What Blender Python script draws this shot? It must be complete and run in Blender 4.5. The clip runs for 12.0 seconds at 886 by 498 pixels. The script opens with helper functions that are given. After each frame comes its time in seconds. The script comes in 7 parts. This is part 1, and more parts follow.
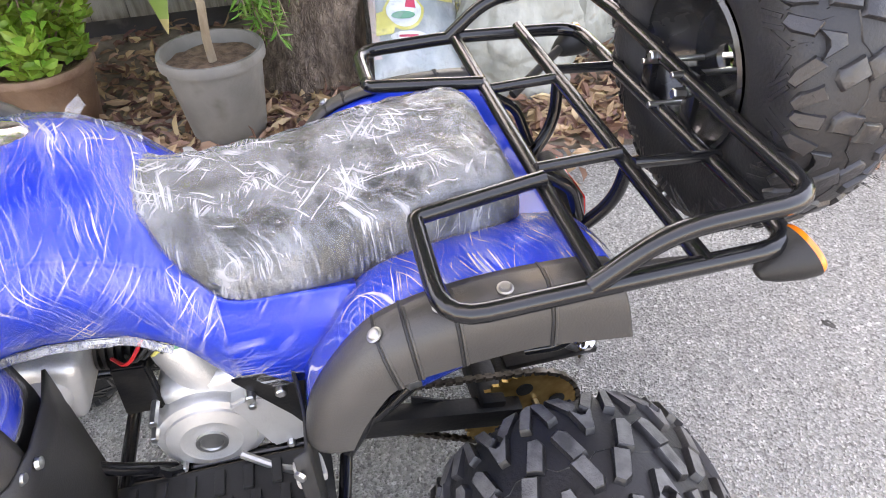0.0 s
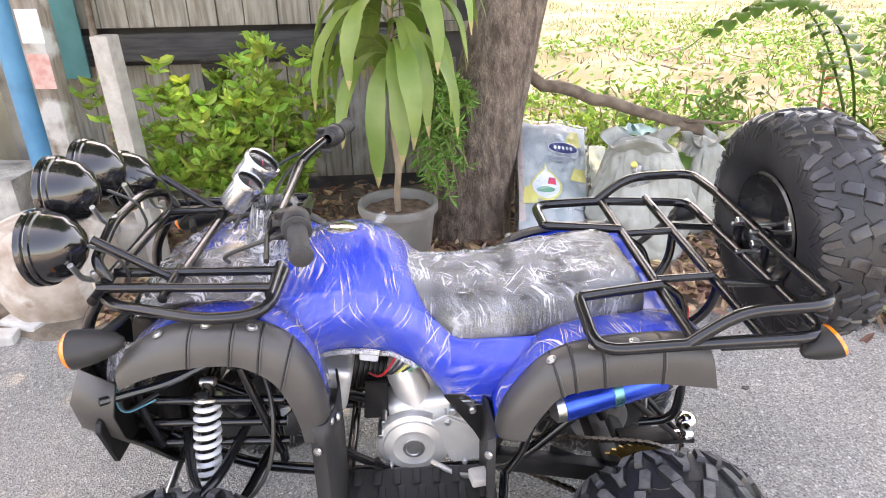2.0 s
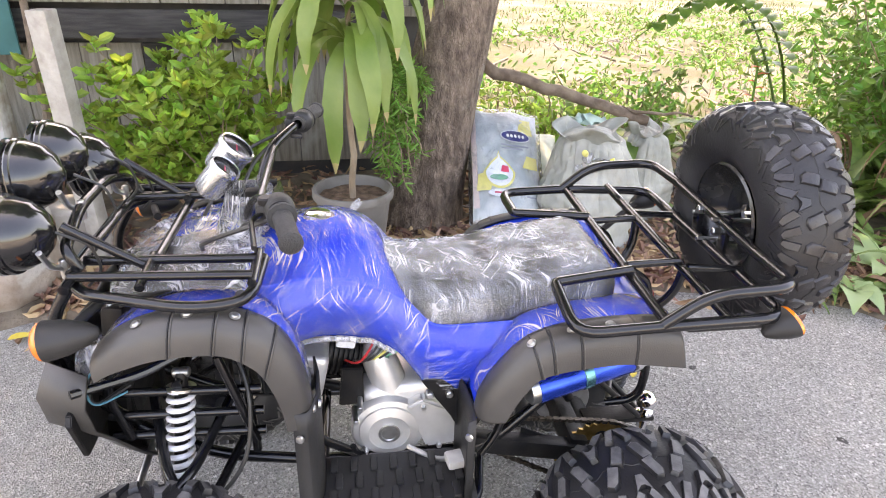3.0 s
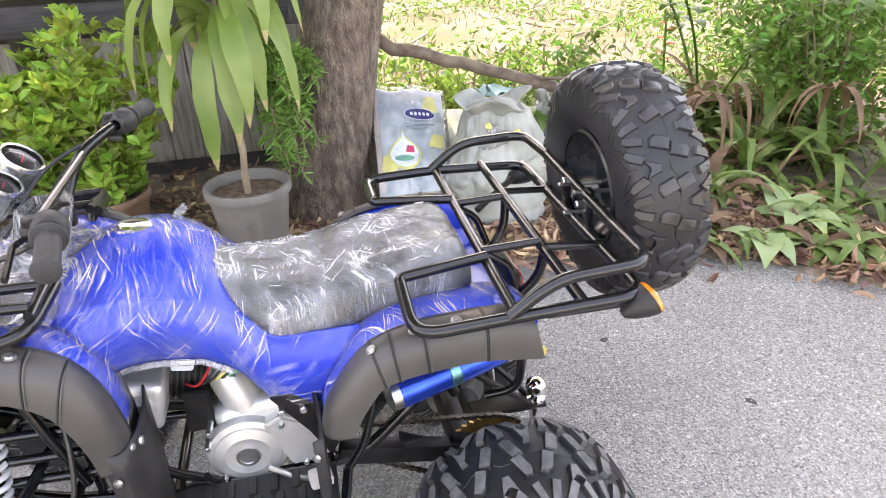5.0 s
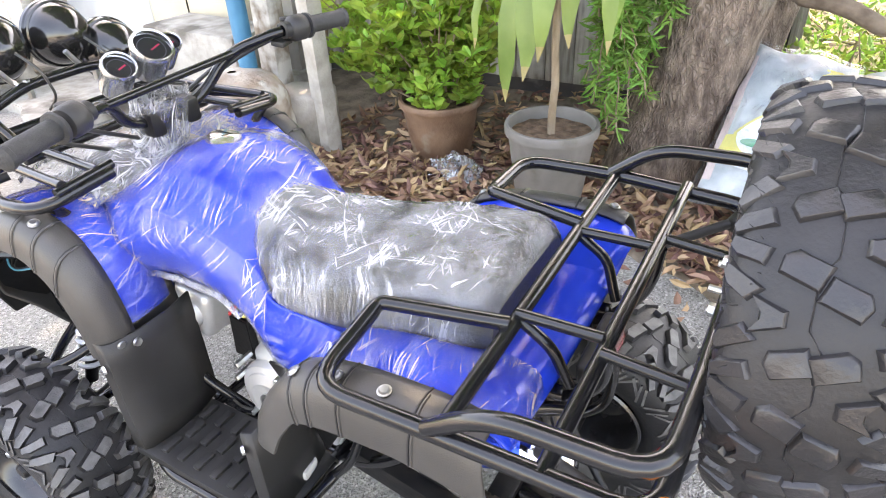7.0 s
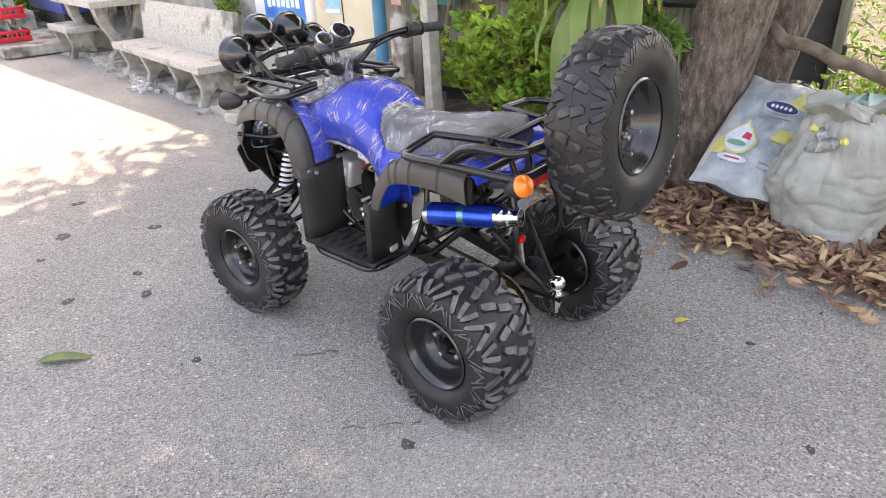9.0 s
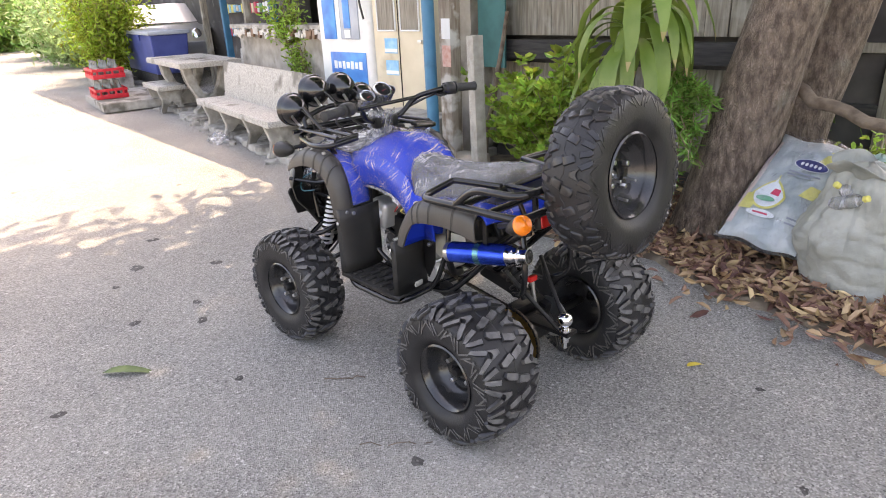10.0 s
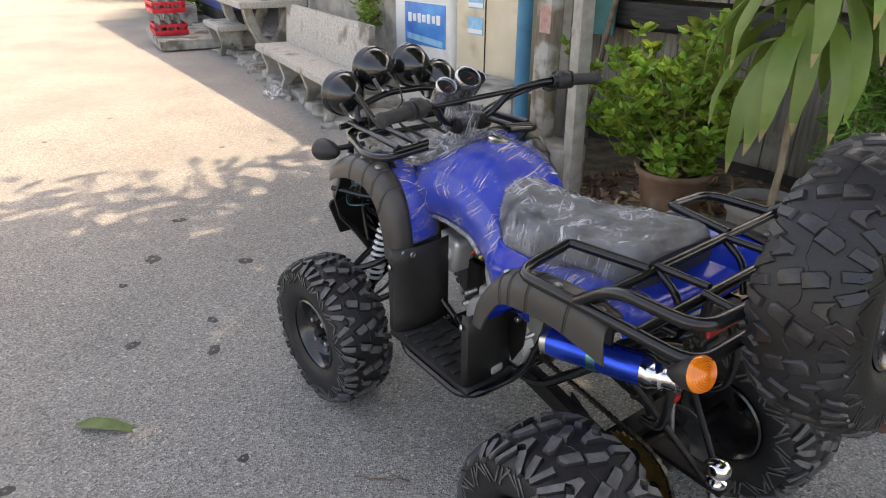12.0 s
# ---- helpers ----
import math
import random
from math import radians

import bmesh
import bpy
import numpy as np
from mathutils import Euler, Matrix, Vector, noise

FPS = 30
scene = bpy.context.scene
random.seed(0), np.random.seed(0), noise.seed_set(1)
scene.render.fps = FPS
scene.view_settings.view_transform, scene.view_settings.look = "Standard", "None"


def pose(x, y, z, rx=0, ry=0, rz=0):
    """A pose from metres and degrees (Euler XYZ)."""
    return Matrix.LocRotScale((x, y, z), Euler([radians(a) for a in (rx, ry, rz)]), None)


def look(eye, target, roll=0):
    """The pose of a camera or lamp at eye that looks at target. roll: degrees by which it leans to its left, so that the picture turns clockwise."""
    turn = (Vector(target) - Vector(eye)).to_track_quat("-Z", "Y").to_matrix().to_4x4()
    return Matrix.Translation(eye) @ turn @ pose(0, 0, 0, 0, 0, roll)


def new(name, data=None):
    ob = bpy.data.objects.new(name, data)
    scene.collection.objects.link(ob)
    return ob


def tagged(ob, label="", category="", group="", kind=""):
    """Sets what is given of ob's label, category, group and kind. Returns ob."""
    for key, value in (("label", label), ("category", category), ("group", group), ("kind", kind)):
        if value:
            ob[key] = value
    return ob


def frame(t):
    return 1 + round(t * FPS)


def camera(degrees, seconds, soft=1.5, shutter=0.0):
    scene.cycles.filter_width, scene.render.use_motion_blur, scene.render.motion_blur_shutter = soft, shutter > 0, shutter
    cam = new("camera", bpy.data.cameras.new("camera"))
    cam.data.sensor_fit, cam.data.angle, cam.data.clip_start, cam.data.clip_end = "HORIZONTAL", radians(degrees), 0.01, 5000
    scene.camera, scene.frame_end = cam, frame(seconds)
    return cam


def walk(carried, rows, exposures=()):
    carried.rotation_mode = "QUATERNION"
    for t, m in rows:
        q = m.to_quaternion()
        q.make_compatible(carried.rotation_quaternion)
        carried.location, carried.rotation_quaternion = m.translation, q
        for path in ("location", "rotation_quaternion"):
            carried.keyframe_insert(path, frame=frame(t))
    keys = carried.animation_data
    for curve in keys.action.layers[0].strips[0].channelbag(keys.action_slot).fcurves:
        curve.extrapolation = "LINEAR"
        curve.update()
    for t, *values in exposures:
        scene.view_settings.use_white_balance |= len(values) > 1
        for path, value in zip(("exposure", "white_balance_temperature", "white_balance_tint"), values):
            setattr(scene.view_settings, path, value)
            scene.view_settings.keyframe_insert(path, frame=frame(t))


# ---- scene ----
cam = camera(69.1, 12.0, soft=1.0)
PATH = [
    (0, (-0.319, -0.793, 1.331), (0.062, 0.684, 0.037), -2.0),
    (0.5, (-0.372, -1.05, 1.437), (-0.033, 0.616, 0.385), -2.1),
    (1, (-0.323, -1.207, 1.482), (-0.248, 0.545, 0.522), -3.3),
    (1.5, (-0.342, -1.241, 1.481), (-0.347, 0.537, 0.565), -1.5),
    (2, (-0.561, -1.303, 1.495), (-0.423, 0.504, 0.65), -0.9),
    (2.5, (-0.654, -1.317, 1.506), (-0.319, 0.453, 0.637), 1.9),
    (3, (-0.653, -1.303, 1.5), (-0.323, 0.462, 0.619), 1.7),
    (3.2, (-0.645, -1.297, 1.481), (-0.275, 0.459, 0.598), 2.6),
    (4.8, (-0.465, -1.227, 1.453), (0.127, 0.42, 0.485), 1.1),
    (5, (-0.375, -1.226, 1.473), (0.063, 0.484, 0.531), -1.8),
    (5.5, (-0.184, -1.081, 1.43), (0.052, 0.573, 0.331), -4.3),
    (6, (-0.09, -0.826, 1.416), (0.197, 0.748, 0.215), 3.2),
    (6.5, (0.112, -0.737, 1.381), (-0.23, 0.81, 0.161), 0.2),
    (7, (0.258, -0.763, 1.405), (-0.558, 0.703, 0.318), -2.6),
    (7.2, (0.337, -0.876, 1.42), (-0.619, 0.599, 0.465), -0.9),
    (8.8, (1.076, -1.572, 1.43), (-0.108, -0.195, 0.594), -3.5),
    (9, (1.098, -1.664, 1.419), (-0.053, -0.296, 0.523), -2.3),
    (9.5, (1.241, -1.761, 1.442), (-0.084, -0.467, 0.687), -2.2),
    (10, (1.365, -1.722, 1.439), (0.024, -0.43, 0.708), -2.7),
    (10.5, (1.381, -1.716, 1.442), (-0.031, -0.493, 0.726), -4.0),
    (11, (1.141, -1.595, 1.426), (-0.12, -0.237, 0.672), -1.3),
    (11.5, (0.904, -1.416, 1.419), (-0.389, -0.092, 0.661), 0.3),
    (12, (0.674, -1.203, 1.455), (-0.741, -0.088, 0.587), 0.2),
]
walk(cam, [(t, look(eye, target, roll)) for t, eye, target, roll in PATH], [(0, 3.4, 9400, 22), (1, 3.36, 9400, 23), (3, 3.25, 9400, 23), (5, 3.34, 9400, 22), (6.5, 3.63, 9300, 19), (7.2, 3.66, 9300, 19), (8.8, 2.85, 9300, 22), (10.3, 2.6, 9300, 22), (11.5, 2.45, 9300, 21), (12, 2.0, 9300, 18)])

# ---- light ----
SUN_EL, SUN_AZ = radians(62.0), radians(10.0)     # azimuth from +y towards -x
world = bpy.data.worlds.new("sky")
scene.world = world
world.use_nodes = True
wn = world.node_tree.nodes
sky = wn.new("ShaderNodeTexSky")
sky.sky_type, sky.sun_disc = "NISHITA", False
sky.sun_elevation, sky.sun_rotation = SUN_EL, -SUN_AZ
sky.air_density, sky.dust_density, sky.ozone_density = 1.0, 2.5, 0.6
wn["Background"].inputs["Strength"].default_value = 0.15
world.node_tree.links.new(sky.outputs[0], wn["Background"].inputs[0])
sun_data = bpy.data.lights.new("sun", "SUN")
sun_data.energy, sun_data.angle, sun_data.color = 2.0, radians(0.6), (1.0, 0.93, 0.82)
sun = new("sun", sun_data)
sun_from = Vector((-math.sin(SUN_AZ) * math.cos(SUN_EL), math.cos(SUN_AZ) * math.cos(SUN_EL), math.sin(SUN_EL)))
sun.matrix_world = look(sun_from * 40, (0, 0, 0))

# ---- materials ----
def nodes_of(m):
    m.use_nodes = True
    nt = m.node_tree
    return nt, nt.nodes, nt.links, nt.nodes["Principled BSDF"]


def pbr(name, c1, c2=None, scale=8.0, rough=0.6, metal=0.0, bump=0.0, bscale=60.0, coat=0.0, spec=0.5, rvar=0.0,
        stretch=(1, 1, 1), rnd=0.0, c3=None, c3at=0.6, c3scale=3.0, detail=6.0, lo=0.35, hi=0.65):
    """A surface with colour variation at two scales, uneven gloss and fine relief."""
    m = bpy.data.materials.new(name)
    nt, n, l, p = nodes_of(m)
    tc = n.new("ShaderNodeTexCoord")
    mp = n.new("ShaderNodeMapping")
    mp.inputs["Scale"].default_value = stretch
    l.new(tc.outputs["Object"], mp.inputs[0])
    tex = n.new("ShaderNodeTexNoise")
    tex.inputs["Scale"].default_value, tex.inputs["Detail"].default_value = scale, detail
    l.new(mp.outputs[0], tex.inputs["Vector"])
    ramp = n.new("ShaderNodeValToRGB")
    ramp.color_ramp.elements[0].position, ramp.color_ramp.elements[1].position = lo, hi
    ramp.color_ramp.elements[0].color = (*c1, 1)
    ramp.color_ramp.elements[1].color = (*(c2 or c1), 1)
    l.new(tex.outputs[0], ramp.inputs[0])
    col = ramp.outputs[0]
    if c3:
        t3 = n.new("ShaderNodeTexNoise")
        t3.inputs["Scale"].default_value, t3.inputs["Detail"].default_value = c3scale, 5
        l.new(tc.outputs["Object"], t3.inputs["Vector"])
        mr = n.new("ShaderNodeMapRange")
        mr.inputs["From Min"].default_value, mr.inputs["From Max"].default_value = c3at, c3at + 0.12
        l.new(t3.outputs[0], mr.inputs[0])
        mx = n.new("ShaderNodeMix")
        mx.data_type = "RGBA"
        l.new(mr.outputs[0], mx.inputs["Factor"])
        l.new(col, mx.inputs["A"])
        mx.inputs["B"].default_value = (*c3, 1)
        col = mx.outputs["Result"]
    if rnd:
        oi = n.new("ShaderNodeNewGeometry")
        hs = n.new("ShaderNodeHueSaturation")
        r1 = n.new("ShaderNodeMapRange")
        r1.inputs["To Min"].default_value, r1.inputs["To Max"].default_value = 1 - rnd, 1 + rnd
        l.new(oi.outputs["Random Per Island"], r1.inputs[0])
        l.new(r1.outputs[0], hs.inputs["Value"])
        r2 = n.new("ShaderNodeMapRange")
        r2.inputs["To Min"].default_value, r2.inputs["To Max"].default_value = 0.5 - rnd * 0.07, 0.5 + rnd * 0.05
        l.new(oi.outputs["Random Per Island"], r2.inputs[0])
        l.new(r2.outputs[0], hs.inputs["Hue"])
        l.new(col, hs.inputs["Color"])
        col = hs.outputs[0]
    l.new(col, p.inputs["Base Color"])
    p.inputs["Roughness"].default_value, p.inputs["Metallic"].default_value = rough, metal
    p.inputs["Specular IOR Level"].default_value, p.inputs["Coat Weight"].default_value = spec, coat
    p.inputs["Coat Roughness"].default_value = 0.06
    if rvar:
        rr = n.new("ShaderNodeMapRange")
        rr.inputs["To Min"].default_value, rr.inputs["To Max"].default_value = max(0.02, rough - rvar), min(1, rough + rvar)
        l.new(tex.outputs[0], rr.inputs[0])
        l.new(rr.outputs[0], p.inputs["Roughness"])
    if bump:
        bt = n.new("ShaderNodeTexNoise")
        bt.inputs["Scale"].default_value, bt.inputs["Detail"].default_value = bscale, 8
        l.new(mp.outputs[0], bt.inputs["Vector"])
        bp = n.new("ShaderNodeBump")
        bp.inputs["Strength"].default_value, bp.inputs["Distance"].default_value = min(1, bump), 0.01
        l.new(bt.outputs[0], bp.inputs["Height"])
        l.new(bp.outputs[0], p.inputs["Normal"])
    return m


def leafy(name, c1, c2, rnd=0.35, rough=0.45, trans=0.35, scale=14.0):
    """Leaf: principled with light coming through it, each leaf of its own tint."""
    m = pbr(name, c1, c2, scale=scale, rough=rough, rnd=rnd, bump=0.15, bscale=40)
    nt, n, l, p = nodes_of(m)
    tr = n.new("ShaderNodeBsdfTranslucent")
    ms = n.new("ShaderNodeMixShader")
    ms.inputs[0].default_value = trans
    src = p.inputs["Base Color"].links[0].from_socket
    l.new(src, tr.inputs[0])
    out = n["Material Output"]
    l.new(p.outputs[0], ms.inputs[1])
    l.new(tr.outputs[0], ms.inputs[2])
    l.new(ms.outputs[0], out.inputs[0])
    return m


def film_material(name, amount, scale, keep=0.5, painted_haze=0.01, turns=((0, 90, 0),), ratio=20.0, gloss=0.4, folds=0.004, thick=0.1, front=None, cutoff=0.58, bend=0.03, tone=0.3, run=10.0):
    """Stretched clear wrapping: see-through, with runs of long thin milky creases, clear stretches between them and a
    wet gloss.
    Glints on the creases and the patchy sheen are painted in diffuse white.
    Each of the turns has its own stretch of the surface, so that creases seldom cross."""
    m = bpy.data.materials.new(name)
    nt, n, l, p = nodes_of(m)
    tc = n.new("ShaderNodeTexCoord")

    def math2(op, a, b, clamp=False):
        q = n.new("ShaderNodeMath")
        q.operation, q.use_clamp = op, clamp
        for k, v in enumerate((a, b)):
            if isinstance(v, (int, float)):
                q.inputs[k].default_value = v
            else:
                l.new(v, q.inputs[k])
        return q.outputs[0]

    def noise_at(vec, s, detail=2.0, out=0):
        t = n.new("ShaderNodeTexNoise")
        t.inputs["Scale"].default_value, t.inputs["Detail"].default_value = s, detail
        l.new(vec, t.inputs["Vector"])
        return t.outputs[out]

    def span(src, a, b, lo=0.0, hi=1.0):
        r = n.new("ShaderNodeMapRange")
        r.inputs["From Min"].default_value, r.inputs["From Max"].default_value = a, b
        r.inputs["To Min"].default_value, r.inputs["To Max"].default_value = lo, hi
        l.new(src, r.inputs[0])
        return r.outputs[0]

    def moved(vec, x, y, z):
        q = n.new("ShaderNodeMapping")
        q.inputs["Location"].default_value = (x, y, z)
        l.new(vec, q.inputs[0])
        return q.outputs[0]

    warp = n.new("ShaderNodeMix")
    warp.data_type, warp.blend_type = "RGBA", "LINEAR_LIGHT"
    warp.clamp_result = False
    warp.inputs["Factor"].default_value = bend
    l.new(tc.outputs["Object"], warp.inputs["A"])
    l.new(noise_at(tc.outputs["Object"], 4.5, 2.0, "Color"), warp.inputs["B"])
    total, relief = None, None
    for k, turn in enumerate(turns):
        mp = n.new("ShaderNodeMapping")
        mp.vector_type = "TEXTURE"
        mp.inputs["Rotation"].default_value = [radians(a) for a in turn]
        mp.inputs["Scale"].default_value = (1, ratio, ratio)
        mp.inputs["Location"].default_value = (k * 0.37, k * 0.21, k * 0.13)
        l.new(warp.outputs["Result"], mp.inputs[0])
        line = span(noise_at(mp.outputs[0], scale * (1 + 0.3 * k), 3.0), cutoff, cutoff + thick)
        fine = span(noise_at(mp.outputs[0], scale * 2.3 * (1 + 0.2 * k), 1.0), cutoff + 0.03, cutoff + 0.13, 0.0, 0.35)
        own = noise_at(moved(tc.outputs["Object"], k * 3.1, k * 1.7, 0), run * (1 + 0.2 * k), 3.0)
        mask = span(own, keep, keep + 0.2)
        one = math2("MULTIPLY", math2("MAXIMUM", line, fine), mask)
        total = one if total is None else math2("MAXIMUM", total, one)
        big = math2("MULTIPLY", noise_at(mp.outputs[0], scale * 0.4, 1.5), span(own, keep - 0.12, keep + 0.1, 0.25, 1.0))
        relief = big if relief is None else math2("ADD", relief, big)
    # creases come and go along their length; a few are painted whiter as glints
    glint_paint = span(noise_at(moved(tc.outputs["Object"], 5, 2, 1), 15.0, 5.0), 0.38, 0.7, tone, 1.45)
    fac = math2("ADD", math2("MULTIPLY", math2("MULTIPLY", total, glint_paint), amount), span(noise_at(tc.outputs["Object"], 11.0, 6.0), 0.42, 0.72, painted_haze * 0.4, painted_haze * 3.0), True)
    height = math2("ADD", relief, math2("MULTIPLY", total, 0.6))
    if front:
        sx = n.new("ShaderNodeSeparateXYZ")
        l.new(tc.outputs["Object"], sx.inputs[0])
        g = span(sx.outputs[0], front[0], front[1], 1.0, 0.6)
        fac = math2("MULTIPLY", fac, g)
        height = math2("MULTIPLY", height, g)
    bp = n.new("ShaderNodeBump")
    bp.inputs["Strength"].default_value, bp.inputs["Distance"].default_value = 1.0, folds
    l.new(height, bp.inputs["Height"])
    tr = n.new("ShaderNodeBsdfTransparent")
    gl = n.new("ShaderNodeBsdfGlossy")
    gl.inputs["Roughness"].default_value = 0.14
    l.new(bp.outputs[0], gl.inputs["Normal"])
    # diffuse white stands in for sky light reflected off creases and film
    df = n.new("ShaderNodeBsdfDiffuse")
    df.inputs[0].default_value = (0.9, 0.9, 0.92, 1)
    m1 = n.new("ShaderNodeMixShader")
    fr = n.new("ShaderNodeFresnel")
    fr.inputs["IOR"].default_value = 1.0 + gloss
    l.new(bp.outputs[0], fr.inputs["Normal"])
    l.new(fr.outputs[0], m1.inputs[0])
    l.new(tr.outputs[0], m1.inputs[1])
    l.new(gl.outputs[0], m1.inputs[2])
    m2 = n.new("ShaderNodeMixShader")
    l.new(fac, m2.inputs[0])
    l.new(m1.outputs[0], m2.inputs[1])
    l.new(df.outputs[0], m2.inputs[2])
    l.new(m2.outputs[0], n["Material Output"].inputs[0])
    return m


M = {}
M["blue"] = pbr("blue_plastic", (0.001, 0.036, 0.46), (0.0015, 0.045, 0.52), 4, 0.17, coat=0.12, spec=0.25, rvar=0.06, bump=0.02, bscale=90)
M["black_plastic"] = pbr("black_plastic", (0.02, 0.0195, 0.019), (0.034, 0.033, 0.032), 6, 0.44, spec=0.3, rvar=0.08, bump=0.12, bscale=400)
M["flare"] = pbr("matt_black_flare", (0.038, 0.035, 0.032), (0.06, 0.056, 0.051), 5, 0.42, rvar=0.08, bump=0.12, bscale=350)
M["rubber"] = pbr("tyre_rubber", (0.011, 0.011, 0.012), (0.022, 0.022, 0.0235), 9, 0.5, spec=0.4, rvar=0.1, bump=0.15, bscale=160,
                  c3=(0.036, 0.035, 0.035), c3at=0.6, c3scale=5)
M["lug_worn"] = pbr("tread_rubber", (0.013, 0.013, 0.014), (0.026, 0.025, 0.027), 9, 0.34, spec=0.5, rvar=0.1, bump=0.15, bscale=200,
                    c3=(0.06, 0.058, 0.056), c3at=0.6, c3scale=7)
M["lug_dusty"] = pbr("dusty_lug_rubber", (0.07, 0.069, 0.068), (0.13, 0.128, 0.125), 40, 0.55, bump=0.2, bscale=250, c3=(0.04, 0.04, 0.04), c3at=0.56, c3scale=14)
M["tube"] = pbr("black_paint_steel", (0.006, 0.006, 0.007), (0.011, 0.011, 0.012), 12, 0.2, coat=0.25, spec=0.4, rvar=0.1, bump=0.03, bscale=200)
M["rim"] = pbr("black_rim_steel", (0.012, 0.012, 0.013), (0.025, 0.025, 0.026), 10, 0.25, coat=0.4, rvar=0.08)
M["frame"] = pbr("frame_steel", (0.006, 0.006, 0.007), (0.014, 0.013, 0.012), 18, 0.45, spec=0.3, rvar=0.15, bump=0.1, bscale=120)
M["vinyl"] = pbr("seat_vinyl", (0.042, 0.045, 0.043), (0.056, 0.06, 0.057), 20, 0.42, bump=0.25, bscale=220)
M["alu"] = pbr("cast_aluminium", (0.62, 0.61, 0.59), (0.74, 0.73, 0.71), 15, 0.4, 0.6, bump=0.12, bscale=250, rvar=0.1)
M["alu_dark"] = pbr("machined_aluminium", (0.3, 0.3, 0.29), (0.45, 0.45, 0.44), 25, 0.35, 0.9, bump=0.08, bscale=300)
M["chrome"] = pbr("chrome", (0.75, 0.75, 0.76), (0.85, 0.85, 0.86), 30, 0.1, 1.0, rvar=0.06)
M["satin"] = pbr("satin_chrome", (0.36, 0.37, 0.38), (0.5, 0.51, 0.52), 14, 0.2, 0.85, coat=0.3, rvar=0.08)
M["zinc"] = pbr("zinc_bolt", (0.55, 0.55, 0.53), (0.7, 0.7, 0.68), 60, 0.3, 1.0)
M["muffler"] = pbr("blue_anodised", (0.01, 0.07, 0.55), (0.02, 0.1, 0.7), 20, 0.22, 0.8, rvar=0.05)
M["band"] = pbr("heat_tinted_band", (0.05, 0.22, 0.3), (0.12, 0.35, 0.38), 30, 0.25, 0.9)
M["gold"] = pbr("gold_zinc", (0.35, 0.2, 0.06), (0.5, 0.33, 0.12), 40, 0.35, 0.9)
M["chain"] = pbr("oily_chain", (0.05, 0.04, 0.03), (0.14, 0.12, 0.1), 90, 0.35, 0.8)
M["spring"] = pbr("white_spring_paint", (0.68, 0.68, 0.7), (0.78, 0.78, 0.8), 20, 0.35, coat=0.3)
M["orange"] = pbr("amber_lens", (0.7, 0.14, 0.008), (0.85, 0.22, 0.015), 30, 0.15, coat=0.6)
M["red"] = pbr("red_lens", (0.5, 0.01, 0.01), (0.65, 0.02, 0.02), 30, 0.18, coat=0.5)
M["redwire"] = pbr("red_cable", (0.5, 0.02, 0.02), (0.6, 0.03, 0.03), 30, 0.4)
M["bluewire"] = pbr("blue_cable", (0.03, 0.18, 0.26), (0.04, 0.24, 0.32), 30, 0.4)
M["lamp_black"] = pbr("glossy_black_lamp", (0.006, 0.006, 0.007), (0.012, 0.012, 0.012), 10, 0.12, coat=0.6, rvar=0.05)
M["grip"] = pbr("grip_rubber", (0.022, 0.022, 0.022), (0.035, 0.035, 0.035), 30, 0.65, bump=0.4, bscale=300)
M["gauge_face"] = pbr("gauge_face", (0.015, 0.015, 0.018), (0.03, 0.03, 0.03), 30, 0.4)
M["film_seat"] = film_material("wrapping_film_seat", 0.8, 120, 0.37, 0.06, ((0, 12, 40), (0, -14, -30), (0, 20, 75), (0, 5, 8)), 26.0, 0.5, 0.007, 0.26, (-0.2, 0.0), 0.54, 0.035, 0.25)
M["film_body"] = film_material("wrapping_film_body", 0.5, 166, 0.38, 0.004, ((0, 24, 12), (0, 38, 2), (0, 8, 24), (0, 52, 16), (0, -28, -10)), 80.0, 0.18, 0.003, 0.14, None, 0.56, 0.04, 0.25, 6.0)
# broad white streaks painted for the reflections on the side panel
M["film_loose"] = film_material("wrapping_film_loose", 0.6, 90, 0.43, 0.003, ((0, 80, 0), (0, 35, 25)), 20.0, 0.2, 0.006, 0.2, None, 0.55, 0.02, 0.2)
M["film_bag"] = film_material("crinkled_bag_film", 0.3, 60, 0.45, 0.01, ((0, 0, 20), (0, 70, 75), (60, 0, -35), (40, 20, 50)), 7.0, 0.3, 0.005, 0.12)
M["film_clear"] = film_material("clear_bag_film", 0.8, 45, 0.4, 0.12, ((0, 0, 20), (0, 70, 75), (60, 0, -35)), 5.0, 0.6, 0.008, 0.12)
M["dial_glass"] = film_material("clear_dial_glass", 0.0, 10, 0.9, 0.0, ((0, 0, 0),), 1.0, 0.45, 0.0)
M["concrete"] = pbr("cast_concrete", (0.3, 0.28, 0.25), (0.46, 0.44, 0.4), 12, 0.9, bump=0.6, bscale=90, c3=(0.14, 0.128, 0.108), c3at=0.52, c3scale=3.5)
M["terrazzo"] = pbr("worn_terrazzo", (0.33, 0.31, 0.28), (0.54, 0.52, 0.48), 60, 0.8, bump=0.4, bscale=160, c3=(0.19, 0.175, 0.15), c3at=0.53, c3scale=3.6)
M["old_render"] = pbr("old_cement_render", (0.3, 0.27, 0.23), (0.46, 0.42, 0.37), 6, 0.95, bump=0.6, bscale=50, c3=(0.14, 0.125, 0.1), c3at=0.55, c3scale=2.4)
M["bark"] = None
M["wood_grey"] = pbr("weathered_boards", (0.19, 0.165, 0.13), (0.34, 0.31, 0.26), 5, 0.9, stretch=(9, 9, 0.7), bump=0.5, bscale=30, c3=(0.42, 0.4, 0.35), c3at=0.58, c3scale=3)
